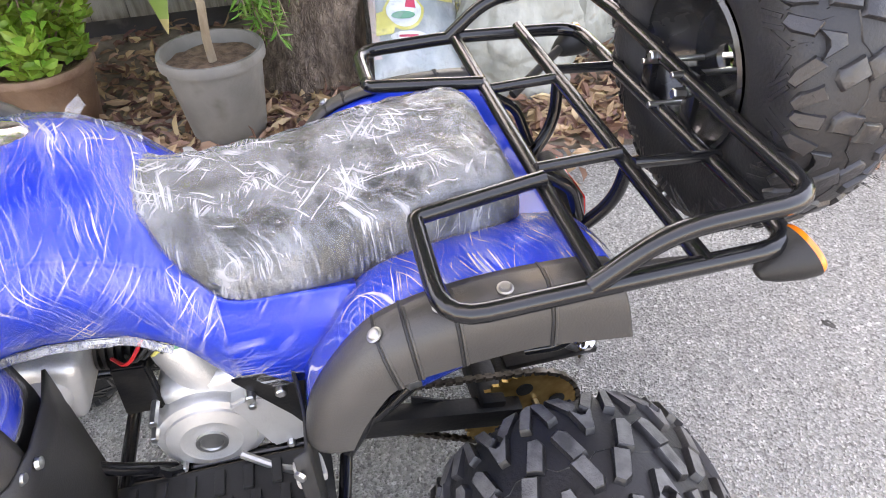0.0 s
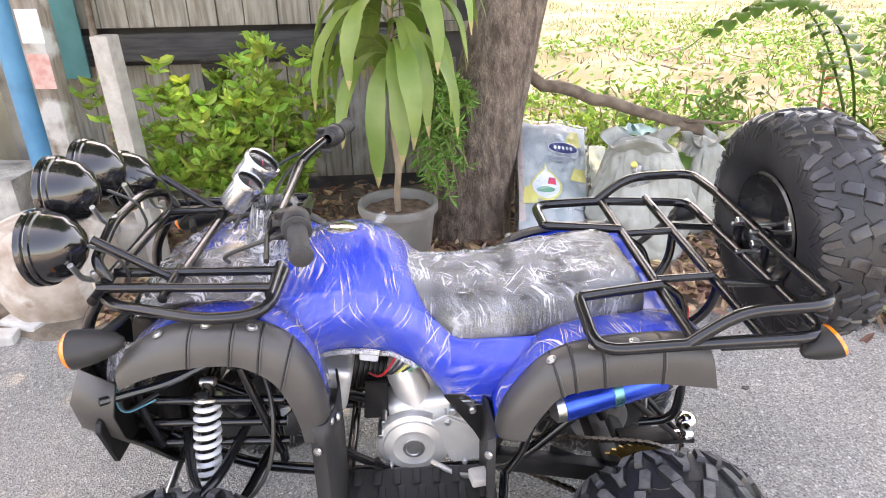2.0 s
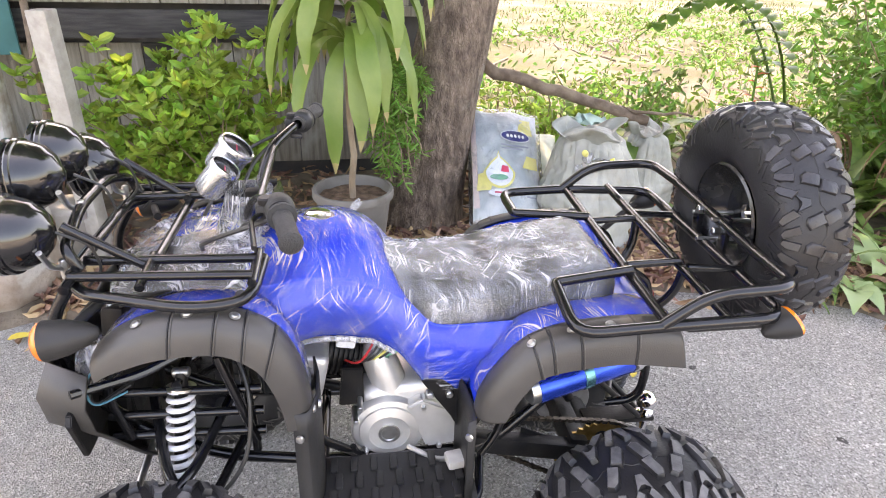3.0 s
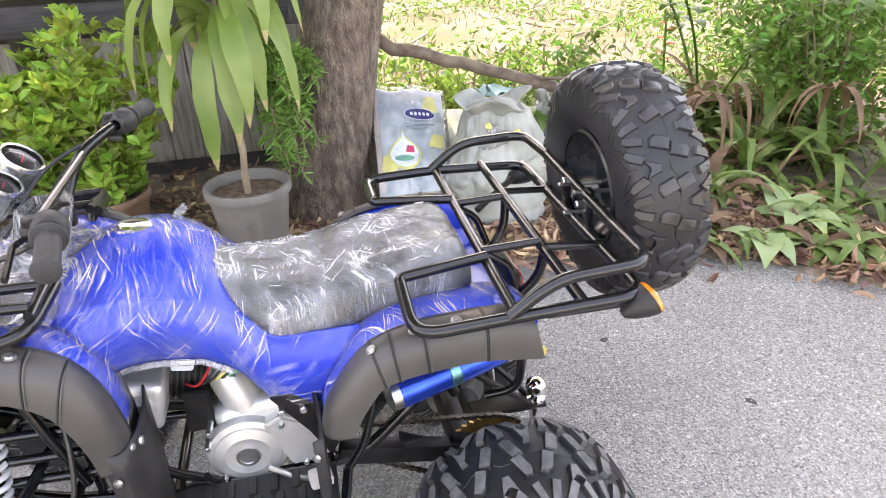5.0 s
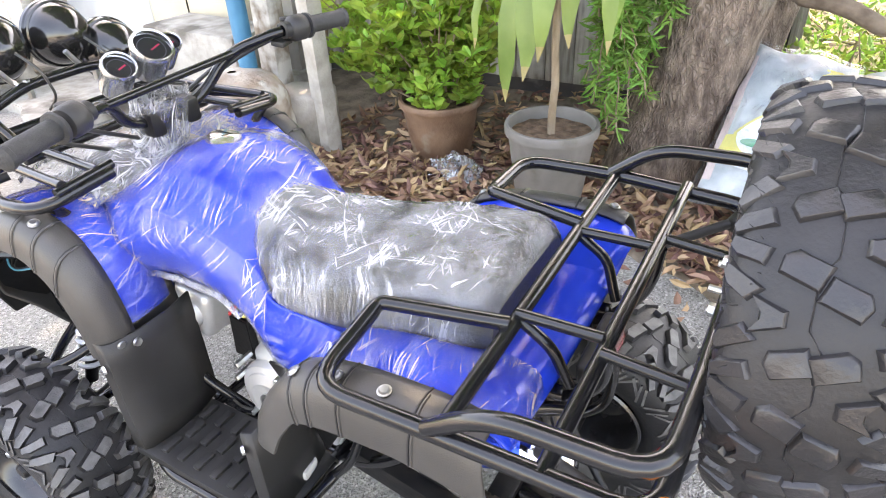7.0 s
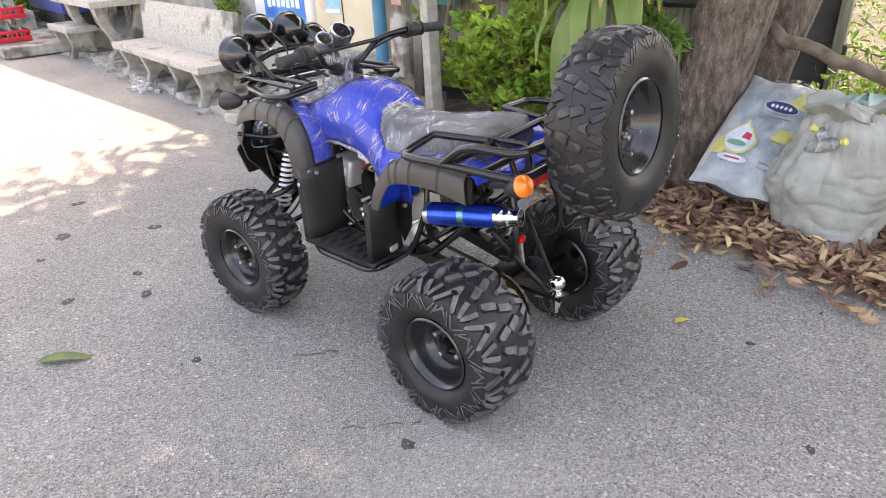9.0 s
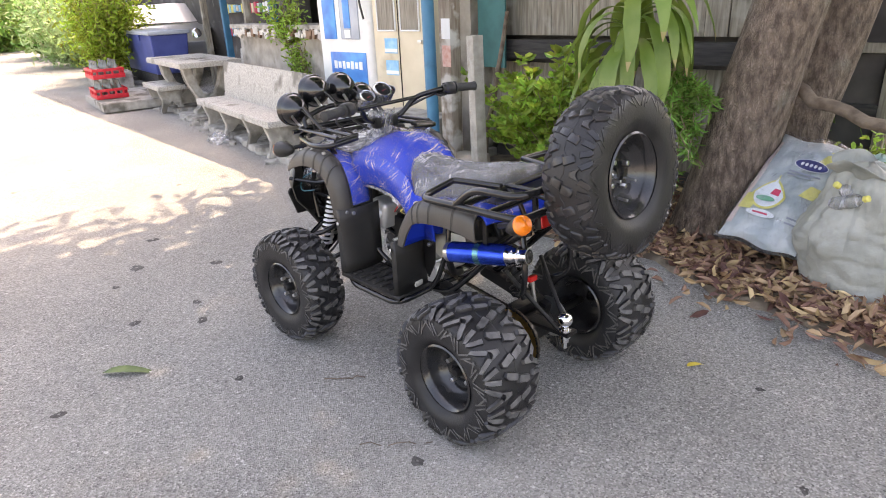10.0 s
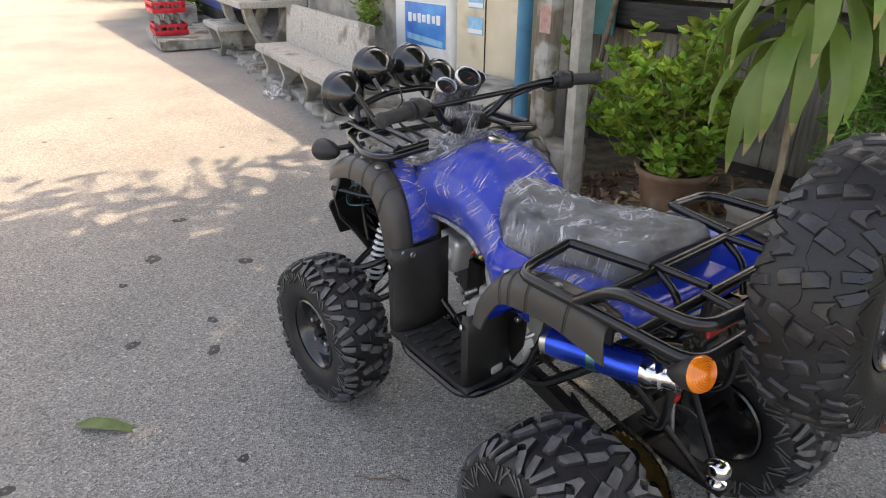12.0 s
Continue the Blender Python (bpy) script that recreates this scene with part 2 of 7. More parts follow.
M["wood_dark"] = pbr("dark_stained_timber", (0.028, 0.026, 0.026), (0.06, 0.056, 0.053), 6, 0.8, stretch=(0.8, 8, 8), bump=0.4, bscale=40)
M["wood_post"] = pbr("peeling_wood_post", (0.2, 0.15, 0.11), (0.36, 0.31, 0.26), 5, 0.9, stretch=(7, 7, 0.8), bump=0.5, bscale=40, c3=(0.6, 0.58, 0.54), c3at=0.55, c3scale=6)
M["blue_paint"] = pbr("blue_paint", (0.02, 0.15, 0.27), (0.035, 0.2, 0.33), 7, 0.5, bump=0.08, bscale=60, c3=(0.012, 0.09, 0.15), c3at=0.6)
M["teal"] = pbr("teal_board", (0.02, 0.12, 0.12), (0.03, 0.17, 0.17), 7, 0.6, bump=0.1, bscale=60)
M["cream"] = pbr("cream_enamel", (0.6, 0.52, 0.38), (0.68, 0.6, 0.46), 4, 0.4, coat=0.2, c3=(0.48, 0.4, 0.28), c3at=0.62, c3scale=3)
M["white_enamel"] = pbr("white_enamel", (0.68, 0.69, 0.68), (0.78, 0.79, 0.78), 5, 0.35, coat=0.2, c3=(0.55, 0.55, 0.52), c3at=0.62, c3scale=3)
M["sign_blue"] = pbr("sign_blue_print", (0.02, 0.16, 0.55), (0.05, 0.35, 0.75), 5, 0.4)
M["sign_white"] = pbr("sign_white_print", (0.78, 0.8, 0.82), (0.82, 0.84, 0.86), 9, 0.5, bump=0.7, bscale=24)
M["sign_cyan"] = pbr("notice_blue_print", (0.16, 0.45, 0.7), (0.3, 0.58, 0.78), 18, 0.5)
M["yellow_print"] = pbr("yellow_print", (0.7, 0.62, 0.14), (0.78, 0.7, 0.25), 8, 0.5, bump=0.7, bscale=24)
M["red_print"] = pbr("red_print", (0.6, 0.04, 0.1), (0.7, 0.07, 0.13), 8, 0.5, bump=0.7, bscale=24)
M["green_print"] = pbr("green_print", (0.1, 0.35, 0.22), (0.16, 0.42, 0.28), 8, 0.5)
M["navy_print"] = pbr("navy_print", (0.02, 0.025, 0.13), (0.03, 0.035, 0.17), 8, 0.5, bump=0.7, bscale=24)
M["grey_print"] = pbr("grey_print", (0.24, 0.26, 0.3), (0.32, 0.34, 0.38), 20, 0.6)
M["bagplastic"] = pbr("woven_printed_bag", (0.36, 0.41, 0.42), (0.54, 0.57, 0.56), 9, 0.35, bump=0.8, bscale=22, c3=(0.52, 0.55, 0.53), c3at=0.58, c3scale=8)
M["bag_yellow"] = pbr("yellow_printed_bag", (0.5, 0.52, 0.4), (0.62, 0.62, 0.5), 6, 0.45, bump=0.3, bscale=60, c3=(0.78, 0.68, 0.12), c3at=0.5, c3scale=6)
M["pinkedge"] = pbr("pale_pink_print", (0.66, 0.52, 0.48), (0.72, 0.6, 0.55), 9, 0.5, bump=0.7, bscale=24)
M["sack"] = pbr("woven_white_sack", (0.27, 0.275, 0.24), (0.39, 0.39, 0.345), 7, 0.62, bump=0.8, bscale=26, c3=(0.22, 0.215, 0.185), c3at=0.6, c3scale=4)
M["sack_mint"] = pbr("pale_green_sack", (0.34, 0.5, 0.45), (0.45, 0.6, 0.54), 7, 0.6, bump=0.4, bscale=45)
M["greypot"] = pbr("grey_plastic_pot", (0.15, 0.138, 0.122), (0.225, 0.208, 0.186), 5, 0.6, bump=0.15, bscale=80, c3=(0.14, 0.125, 0.105), c3at=0.56, c3scale=5)
M["brownpot"] = pbr("brown_glazed_pot", (0.16, 0.085, 0.05), (0.25, 0.15, 0.095), 9, 0.6, bump=0.35, bscale=60, c3=(0.3, 0.24, 0.18), c3at=0.62, c3scale=6)
M["soil"] = pbr("dry_soil", (0.09, 0.055, 0.035), (0.2, 0.125, 0.08), 30, 0.95, bump=1.0, bscale=90)
M["stem"] = pbr("woody_stem", (0.2, 0.14, 0.09), (0.34, 0.26, 0.18), 20, 0.85, stretch=(1, 1, 0.4), bump=0.5, bscale=70)
M["cut_branch"] = pbr("dead_branch", (0.1, 0.07, 0.05), (0.2, 0.15, 0.11), 14, 0.9, bump=0.6, bscale=50)
M["dracaena"] = leafy("drooping_strap_leaf", (0.13, 0.24, 0.04), (0.24, 0.34, 0.085), 0.32, 0.42, 0.3, 5)
M["drac_tip"] = leafy("dry_leaf_tip", (0.36, 0.3, 0.11), (0.46, 0.37, 0.17), 0.2, 0.7, 0.25, 9)
M["bush"] = leafy("small_glossy_leaf", (0.17, 0.33, 0.045), (0.37, 0.52, 0.1), 0.45, 0.4, 0.45)
M["fern"] = leafy("feathery_leaf", (0.1, 0.25, 0.04), (0.2, 0.38, 0.08), 0.4, 0.55, 0.35)
M["under"] = leafy("undergrowth_leaf", (0.07, 0.17, 0.03), (0.15, 0.28, 0.06), 0.5, 0.45, 0.3)
M["pale_leaf"] = leafy("pale_broad_leaf", (0.22, 0.36, 0.14), (0.33, 0.46, 0.22), 0.25, 0.5, 0.3, 5)
M["grass"] = leafy("grass_blade", (0.04, 0.085, 0.01), (0.1, 0.145, 0.026), 0.5, 0.55, 0.3)
M["hedge"] = leafy("yellow_green_hedge_leaf", (0.2, 0.32, 0.03), (0.36, 0.46, 0.06), 0.45, 0.5, 0.35)
M["crown"] = leafy("tree_leaf", (0.06, 0.16, 0.022), (0.12, 0.25, 0.045), 0.4, 0.4, 0.42)
M["litter"] = pbr("dry_fallen_leaf", (0.17, 0.09, 0.052), (0.36, 0.22, 0.135), 9, 0.7, rnd=0.6, bump=0.2, bscale=60)
M["litter2"] = pbr("pale_fallen_leaf", (0.28, 0.165, 0.095), (0.47, 0.31, 0.19), 9, 0.65, rnd=0.45, bump=0.2, bscale=60)
M["yellow_leaf"] = pbr("yellow_fallen_leaf", (0.55, 0.4, 0.05), (0.7, 0.55, 0.1), 20, 0.6, bump=0.2, bscale=60)
M["green_leaf"] = pbr("green_fallen_leaf", (0.05, 0.09, 0.02), (0.12, 0.17, 0.045), 20, 0.6, bump=0.2, bscale=60)
M["stone"] = pbr("pale_stone", (0.45, 0.42, 0.38), (0.6, 0.58, 0.54), 15, 0.85, bump=0.5, bscale=60)
M["crate"] = pbr("red_crate_plastic", (0.55, 0.012, 0.025), (0.68, 0.025, 0.045), 9, 0.4)
M["bottle"] = pbr("clear_bottle", (0.14, 0.16, 0.145), (0.24, 0.26, 0.24), 9, 0.1, coat=0.5)
M["bin"] = pbr("blue_bin_plastic", (0.045, 0.07, 0.25), (0.07, 0.1, 0.33), 4, 0.45, bump=0.05, bscale=60)
M["bin_lid"] = pbr("grey_lid_plastic", (0.36, 0.4, 0.46), (0.46, 0.5, 0.55), 5, 0.45)
M["car"] = pbr("silver_car_paint", (0.5, 0.5, 0.49), (0.58, 0.58, 0.57), 3, 0.3, 0.6, coat=0.6)
M["car_glass"] = pbr("dark_car_glass", (0.02, 0.02, 0.022), (0.03, 0.03, 0.03), 3, 0.05, coat=0.5)
# shade under the roof and inside the shed, put into the base colour
M["shade_dark"] = pbr("dark_shade_colour", (0.05, 0.045, 0.045), (0.11, 0.1, 0.095), 3, 0.85, bump=0.2, bscale=20, c3=(0.2, 0.19, 0.18), c3at=0.6, c3scale=4)
M["tin"] = pbr("old_roof_sheet", (0.28, 0.27, 0.26), (0.4, 0.39, 0.37), 5, 0.55, 0.3, bump=0.2, bscale=30)
M["post_conc"] = pbr("pale_concrete_post", (0.33, 0.3, 0.26), (0.46, 0.43, 0.38), 14, 0.92, bump=0.6, bscale=70, c3=(0.25, 0.22, 0.18), c3at=0.6, c3scale=7)
M["paper_red"] = pbr("faded_red_notice", (0.62, 0.3, 0.25), (0.72, 0.5, 0.45), 25, 0.7)
M["flower_red"] = pbr("red_bract", (0.6, 0.1, 0.05), (0.7, 0.2, 0.1), 20, 0.6)
M["tar"] = pbr("dark_tar_spot", (0.05, 0.047, 0.043), (0.1, 0.095, 0.088), 60, 0.8, bump=0.6, bscale=200)
M["dead_frond"] = leafy("dead_drooping_leaf", (0.12, 0.07, 0.035), (0.25, 0.16, 0.085), 0.4, 0.7, 0.2, 6)
M["footing"] = pbr("flaking_plaster", (0.3, 0.22, 0.165), (0.5, 0.42, 0.35), 9, 0.92, bump=0.9, bscale=30, c3=(0.6, 0.56, 0.5), c3at=0.54, c3scale=7)
M["hose"] = pbr("brake_cable", (0.02, 0.02, 0.02), (0.035, 0.035, 0.033), 20, 0.4)


def bark_material():
    m = pbr("rough_bark", (0.125, 0.09, 0.069), (0.33, 0.25, 0.197), 30, 0.95, stretch=(1, 1, 0.4), c3=(0.32, 0.29, 0.24), c3at=0.58, c3scale=3)
    nt, n, l, p = nodes_of(m)
    tc = n.new("ShaderNodeTexCoord")
    mp = n.new("ShaderNodeMapping")
    mp.inputs["Scale"].default_value = (1, 1, 0.42)
    l.new(tc.outputs["Object"], mp.inputs[0])
    wn_ = n.new("ShaderNodeTexNoise")
    wn_.inputs["Scale"].default_value = 30
    l.new(mp.outputs[0], wn_.inputs["Vector"])
    mx = n.new("ShaderNodeMix")
    mx.data_type, mx.blend_type = "RGBA", "LINEAR_LIGHT"
    mx.inputs["Factor"].default_value = 0.04
    l.new(mp.outputs[0], mx.inputs["A"])
    l.new(wn_.outputs["Color"], mx.inputs["B"])
    v = n.new("ShaderNodeTexVoronoi")
    v.feature = "DISTANCE_TO_EDGE"
    v.inputs["Scale"].default_value = 58
    l.new(mx.outputs["Result"], v.inputs["Vector"])
    mr = n.new("ShaderNodeMapRange")
    mr.inputs["From Max"].default_value = 0.3
    mr.inputs["To Max"].default_value = 0.4
    l.new(v.outputs["Distance"], mr.inputs[0])
    col = p.inputs["Base Color"].links[0].from_socket
    mm = n.new("ShaderNodeMix")
    mm.data_type, mm.blend_type = "RGBA", "MULTIPLY"
    mm.inputs["Factor"].default_value = 0.4
    l.new(col, mm.inputs["A"])
    cr = n.new("ShaderNodeValToRGB")
    cr.color_ramp.elements[0].color = (0.3, 0.26, 0.22, 1)
    cr.color_ramp.elements[1].position = 0.4
    l.new(mr.outputs[0], cr.inputs[0])
    l.new(cr.outputs[0], mm.inputs["B"])
    l.new(mm.outputs["Result"], p.inputs["Base Color"])
    bp = n.new("ShaderNodeBump")
    bp.inputs["Strength"].default_value, bp.inputs["Distance"].default_value = 1.0, 0.016
    fine = n.new("ShaderNodeTexNoise")
    fine.inputs["Scale"].default_value, fine.inputs["Detail"].default_value = 70, 8
    l.new(mp.outputs[0], fine.inputs["Vector"])
    hs = n.new("ShaderNodeMath")
    l.new(mr.outputs[0], hs.inputs[0])
    l.new(fine.outputs[0], hs.inputs[1])
    l.new(hs.outputs[0], bp.inputs["Height"])
    l.new(bp.outputs[0], p.inputs["Normal"])
    return m


M["bark"] = bark_material()


def asphalt_material():
    """Worn pale asphalt with exposed grit, oily spots and dusty patches."""
    m = bpy.data.materials.new("worn_asphalt")
    nt, n, l, p = nodes_of(m)
    tc = n.new("ShaderNodeTexCoord")
    co = tc.outputs["Object"]

    def nz(scale, detail=5, out=0):
        t = n.new("ShaderNodeTexNoise")
        t.inputs["Scale"].default_value, t.inputs["Detail"].default_value = scale, detail
        l.new(co, t.inputs["Vector"])
        return t.outputs[out]

    def ramp(src, stops):
        r = n.new("ShaderNodeValToRGB")
        while len(r.color_ramp.elements) < len(stops):
            r.color_ramp.elements.new(0.5)
        for e, (pos, c) in zip(r.color_ramp.elements, stops):
            e.position, e.color = pos, (c[0], c[1], c[2], 1) if not isinstance(c, float) else (c, c, c, 1)
        l.new(src, r.inputs[0])
        return r.outputs[0]

    def mix(f, a, b, kind="MIX"):
        x = n.new("ShaderNodeMix")
        x.data_type, x.blend_type = "RGBA", kind
        if isinstance(f, float):
            x.inputs["Factor"].default_value = f
        else:
            l.new(f, x.inputs["Factor"])
        for sock, val in (("A", a), ("B", b)):
            if isinstance(val, tuple):
                x.inputs[sock].default_value = (*val, 1)
            else:
                l.new(val, x.inputs[sock])
        return x.outputs["Result"]

    v = n.new("ShaderNodeTexVoronoi")
    v.inputs["Scale"].default_value = 170
    l.new(co, v.inputs["Vector"])
    grit = ramp(v.outputs["Color"], [(0.0, (0.13, 0.125, 0.116)), (0.3, (0.31, 0.3, 0.28)), (0.7, (0.46, 0.447, 0.42)), (1.0, (0.74, 0.72, 0.68))])
    v2 = n.new("ShaderNodeTexVoronoi")
    v2.inputs["Scale"].default_value = 46
    l.new(co, v2.inputs["Vector"])
    peb = ramp(v2.outputs["Distance"], [(0.0, 1.0), (0.22, 1.0), (0.3, 0.0), (1.0, 0.0)])
    pick = ramp(v2.outputs["Color"], [(0.0, 0.0), (0.8, 0.0), (0.84, 1.0), (1.0, 1.0)])
    few = mix(1.0, peb, pick, "MULTIPLY")
    c = mix(few, grit, (0.74, 0.73, 0.7))
    c = mix(0.55, c, ramp(nz(1.3, 6), [(0.3, (0.62, 0.62, 0.62)), (0.7, (1.05, 1.04, 1.02))]), "MULTIPLY")
    c = mix(ramp(nz(0.6, 4), [(0.52, 0.0), (0.7, 0.45)]), c, (0.36, 0.345, 0.32))
    v3 = n.new("ShaderNodeTexVoronoi")
    v3.inputs["Scale"].default_value = 1.9
    wob = mix(0.04, co, nz(14, 4, "Color"), "LINEAR_LIGHT")
    l.new(wob, v3.inputs["Vector"])
    spot = ramp(v3.outputs["Distance"], [(0.0, 1.0), (0.03, 0.9), (0.06, 0.0), (1.0, 0.0)])
    spick = ramp(v3.outputs["Color"], [(0.0, 0.0), (0.5, 0.0), (0.55, 1.0), (1.0, 1.0)])
    c = mix(mix(0.8, (0.0, 0.0, 0.0), mix(1.0, spot, spick, "MULTIPLY")), c, (0.07, 0.065, 0.06))
    l.new(c, p.inputs["Base Color"])
    p.inputs["Roughness"].default_value = 0.85
    bp = n.new("ShaderNodeBump")
    bp.inputs["Strength"].default_value, bp.inputs["Distance"].default_value = 1.0, 0.01
    h = n.new("ShaderNodeMath")
    h.operation = "ADD"
    l.new(v.outputs["Distance"], h.inputs[0])
    l.new(nz(220, 3), h.inputs[1])
    l.new(h.outputs[0], bp.inputs["Height"])
    l.new(bp.outputs[0], p.inputs["Normal"])
    return m


M["asphalt"] = asphalt_material()
M["earth"] = pbr("bare_earth", (0.11, 0.085, 0.06), (0.24, 0.19, 0.14), 9, 0.95, bump=0.9, bscale=50, c3=(0.3, 0.25, 0.19), c3at=0.58, c3scale=2)
M["meadow"] = pbr("sunny_weedy_ground", (0.05, 0.042, 0.03), (0.034, 0.047, 0.014), 5, 0.95, bump=0.9, bscale=25, c3=(0.088, 0.077, 0.066), c3at=0.45, c3scale=0.9)

# ---- geometry helpers ----
def part(name, bm, mat, parent=None, label="", smooth=True, mods=(), recalc=True):
    """Links a bmesh as one mesh object, under a thing or a part."""
    if recalc:
        bmesh.ops.recalc_face_normals(bm, faces=bm.faces)
    me = bpy.data.meshes.new(name)
    bm.to_mesh(me)
    bm.free()
    for x in mat if isinstance(mat, (list, tuple)) else [mat]:
        me.materials.append(x)
    if smooth:
        me.polygons.foreach_set("use_smooth", [True] * len(me.polygons))
        if hasattr(me, "set_sharp_from_angle"):
            me.set_sharp_from_angle(angle=radians(40))
    ob = new(name, me)
    ob.parent = parent
    if label:
        ob["label"] = label
    for kind, kw in mods:
        md = ob.modifiers.new(kind.lower(), kind)
        for k, v in kw.items():
            if k == "levels":
                md.levels = md.render_levels = v
            elif k == "thickness":
                md.thickness = v
            elif k == "offset":
                md.offset = v
            elif k == "width":
                md.width = v
            elif k == "segments":
                md.segments = v
    return ob


def empty(name, m=None):
    ob = new(name)
    if m is not None:
        ob.matrix_world = m
    return ob


def add_box(bm, size, loc=(0, 0, 0), rot=(0, 0, 0), bevel=0.0, seg=2, mi=0):
    r = bmesh.ops.create_cube(bm, size=1)
    vs = r["verts"]
    m = pose(*loc, *rot) @ Matrix.Diagonal((*size, 1))
    bmesh.ops.transform(bm, matrix=m, verts=vs)
    fs = set(f for v in vs for f in v.link_faces)
    if bevel:
        es = list(set(e for v in vs for e in v.link_edges))
        g = bmesh.ops.bevel(bm, geom=es, offset=bevel, segments=seg, affect="EDGES", profile=0.6)
        fs = set(g["faces"]) | set(f for f in fs if f.is_valid)
    for f in fs:
        if f.is_valid:
            f.material_index = mi
    return bm


def box(size, loc=(0, 0, 0), rot=(0, 0, 0), bevel=0.0, seg=2):
    return add_box(bmesh.new(), size, loc, rot, bevel, seg)


def frame_of(d):
    d = Vector(d).normalized()
    a = Vector((0, 0, 1)) if abs(d.z) < 0.9 else Vector((1, 0, 0))
    u = d.cross(a).normalized()
    return u, d.cross(u).normalized()


def add_cyl(bm, a, b, r, r2=None, seg=16, bevel=0.0, mi=0):
    """A capped round bar from a to b, its end edges softened."""
    a, b = Vector(a), Vector(b)
    r2 = r if r2 is None else r2
    d = b - a
    u, w = frame_of(d)
    h = d.length
    dn = d.normalized()
    prof = [(0, r), (h, r2)] if not bevel else [(0, r - bevel), (bevel, r), (h - bevel, r2), (h, r2 - bevel)]
    rings = []
    for t, rad in prof:
        rings.append([bm.verts.new(a + dn * t + (u * math.cos(2 * math.pi * k / seg) + w * math.sin(2 * math.pi * k / seg)) * rad) for k in range(seg)])
    for q in range(len(rings) - 1):
        for k in range(seg):
            f = bm.faces.new((rings[q][k], rings[q][(k + 1) % seg], rings[q + 1][(k + 1) % seg], rings[q + 1][k]))
            f.material_index = mi
    for ring in (rings[0], rings[-1]):
        f = bm.faces.new(ring)
        f.material_index = mi
    return bm


def cyl(a, b, r, r2=None, seg=16, bevel=0.0):
    return add_cyl(bmesh.new(), a, b, r, r2, seg, bevel)


def rounded(pts, rad, closed=False, n=5):
    """A polyline whose corners are rounded."""
    pts = [Vector(p) for p in pts]
    out = []
    cnt = len(pts)
    for i, p in enumerate(pts):
        if not closed and i in (0, cnt - 1):
            out.append(p)
            continue
        a, b = pts[i - 1], pts[(i + 1) % cnt]
        la, lb = (a - p).length, (b - p).length
        r = min(rad, la * 0.48, lb * 0.48)
        s, e = p + (a - p).normalized() * r, p + (b - p).normalized() * r
        for k in range(n + 1):
            t = k / n
            out.append(s * (1 - t) ** 2 + p * 2 * t * (1 - t) + e * t ** 2)
    return out


def add_tube(bm, pts, r, seg=10, closed=False, mi=0, taper=None):
    """A round bar swept along a polyline."""
    pts = [Vector(p) for p in pts]
    n = len(pts)
    d0 = (pts[1] - pts[0]).normalized()
    u, w = frame_of(d0)
    rings = []
    prev = d0
    for i, p in enumerate(pts):
        if closed:
            d = (pts[(i + 1) % n] - pts[i - 1]).normalized()
        else:
            d = (pts[min(i + 1, n - 1)] - pts[max(i - 1, 0)]).normalized()
        q = prev.rotation_difference(d)
        u, w = q @ u, q @ w
        prev = d
        rad = r if taper is None else r * (1 - (1 - taper) * i / (n - 1))
        rings.append([bm.verts.new(p + (u * math.cos(2 * math.pi * k / seg) + w * math.sin(2 * math.pi * k / seg)) * rad) for k in range(seg)])
    for i in range(n if closed else n - 1):
        a, b = rings[i], rings[(i + 1) % n]
        for k in range(seg):
            f = bm.faces.new((a[k], a[(k + 1) % seg], b[(k + 1) % seg], b[k]))
            f.material_index = mi
    if not closed:
        bm.faces.new(rings[0]).material_index = mi
        bm.faces.new(rings[-1]).material_index = mi
    return bm


def tube(pts, r, seg=10, fillet=0.0, closed=False, taper=None):
    return add_tube(bmesh.new(), rounded(pts, fillet, closed) if fillet else pts, r, seg, closed, 0, taper)


def add_lathe(bm, prof, m=None, seg=32, mi=0, wobble=None):
    """A body turned round its z axis from a profile of (radius, height)."""
    m = m or Matrix.Identity(4)
    rings = []
    for r, z in prof:
        if r < 1e-6:
            rings.append([bm.verts.new(m @ Vector((0, 0, z)))])
        else:
            rings.append([bm.verts.new(m @ Vector((r * math.cos(2 * math.pi * k / seg), r * math.sin(2 * math.pi * k / seg), z))) for k in range(seg)])
    for a, b in zip(rings, rings[1:]):
        for k in range(seg):
            k2 = (k + 1) % seg
            if len(a) == 1 and len(b) == 1:
                continue
            if len(a) == 1:
                f = bm.faces.new((a[0], b[k2], b[k]))
            elif len(b) == 1:
                f = bm.faces.new((a[k], a[k2], b[0]))
            else:
                f = bm.faces.new((a[k], a[k2], b[k2], b[k]))
            f.material_index = mi
    return bm


def lathe(prof, m=None, seg=32):
    return add_lathe(bmesh.new(), prof, m, seg)


def axis_pose(at, d):
    """A pose whose z axis points along d."""
    return Matrix.Translation(at) @ Vector(d).to_track_quat("Z", "Y").to_matrix().to_4x4()


def loft(rows, closed=False, caps=False):
    """A skin over rows of points."""
    bm = bmesh.new()
    vs = [[bm.verts.new(p) for p in r] for r in rows]
    for a, b in zip(vs, vs[1:]):
        cnt = len(a)
        for k in range(cnt if closed else cnt - 1):
            k2 = (k + 1) % cnt
            bm.faces.new((a[k], a[k2], b[k2], b[k]))
    if caps:
        bm.faces.new(vs[0])
        bm.faces.new(vs[-1])
    return bm


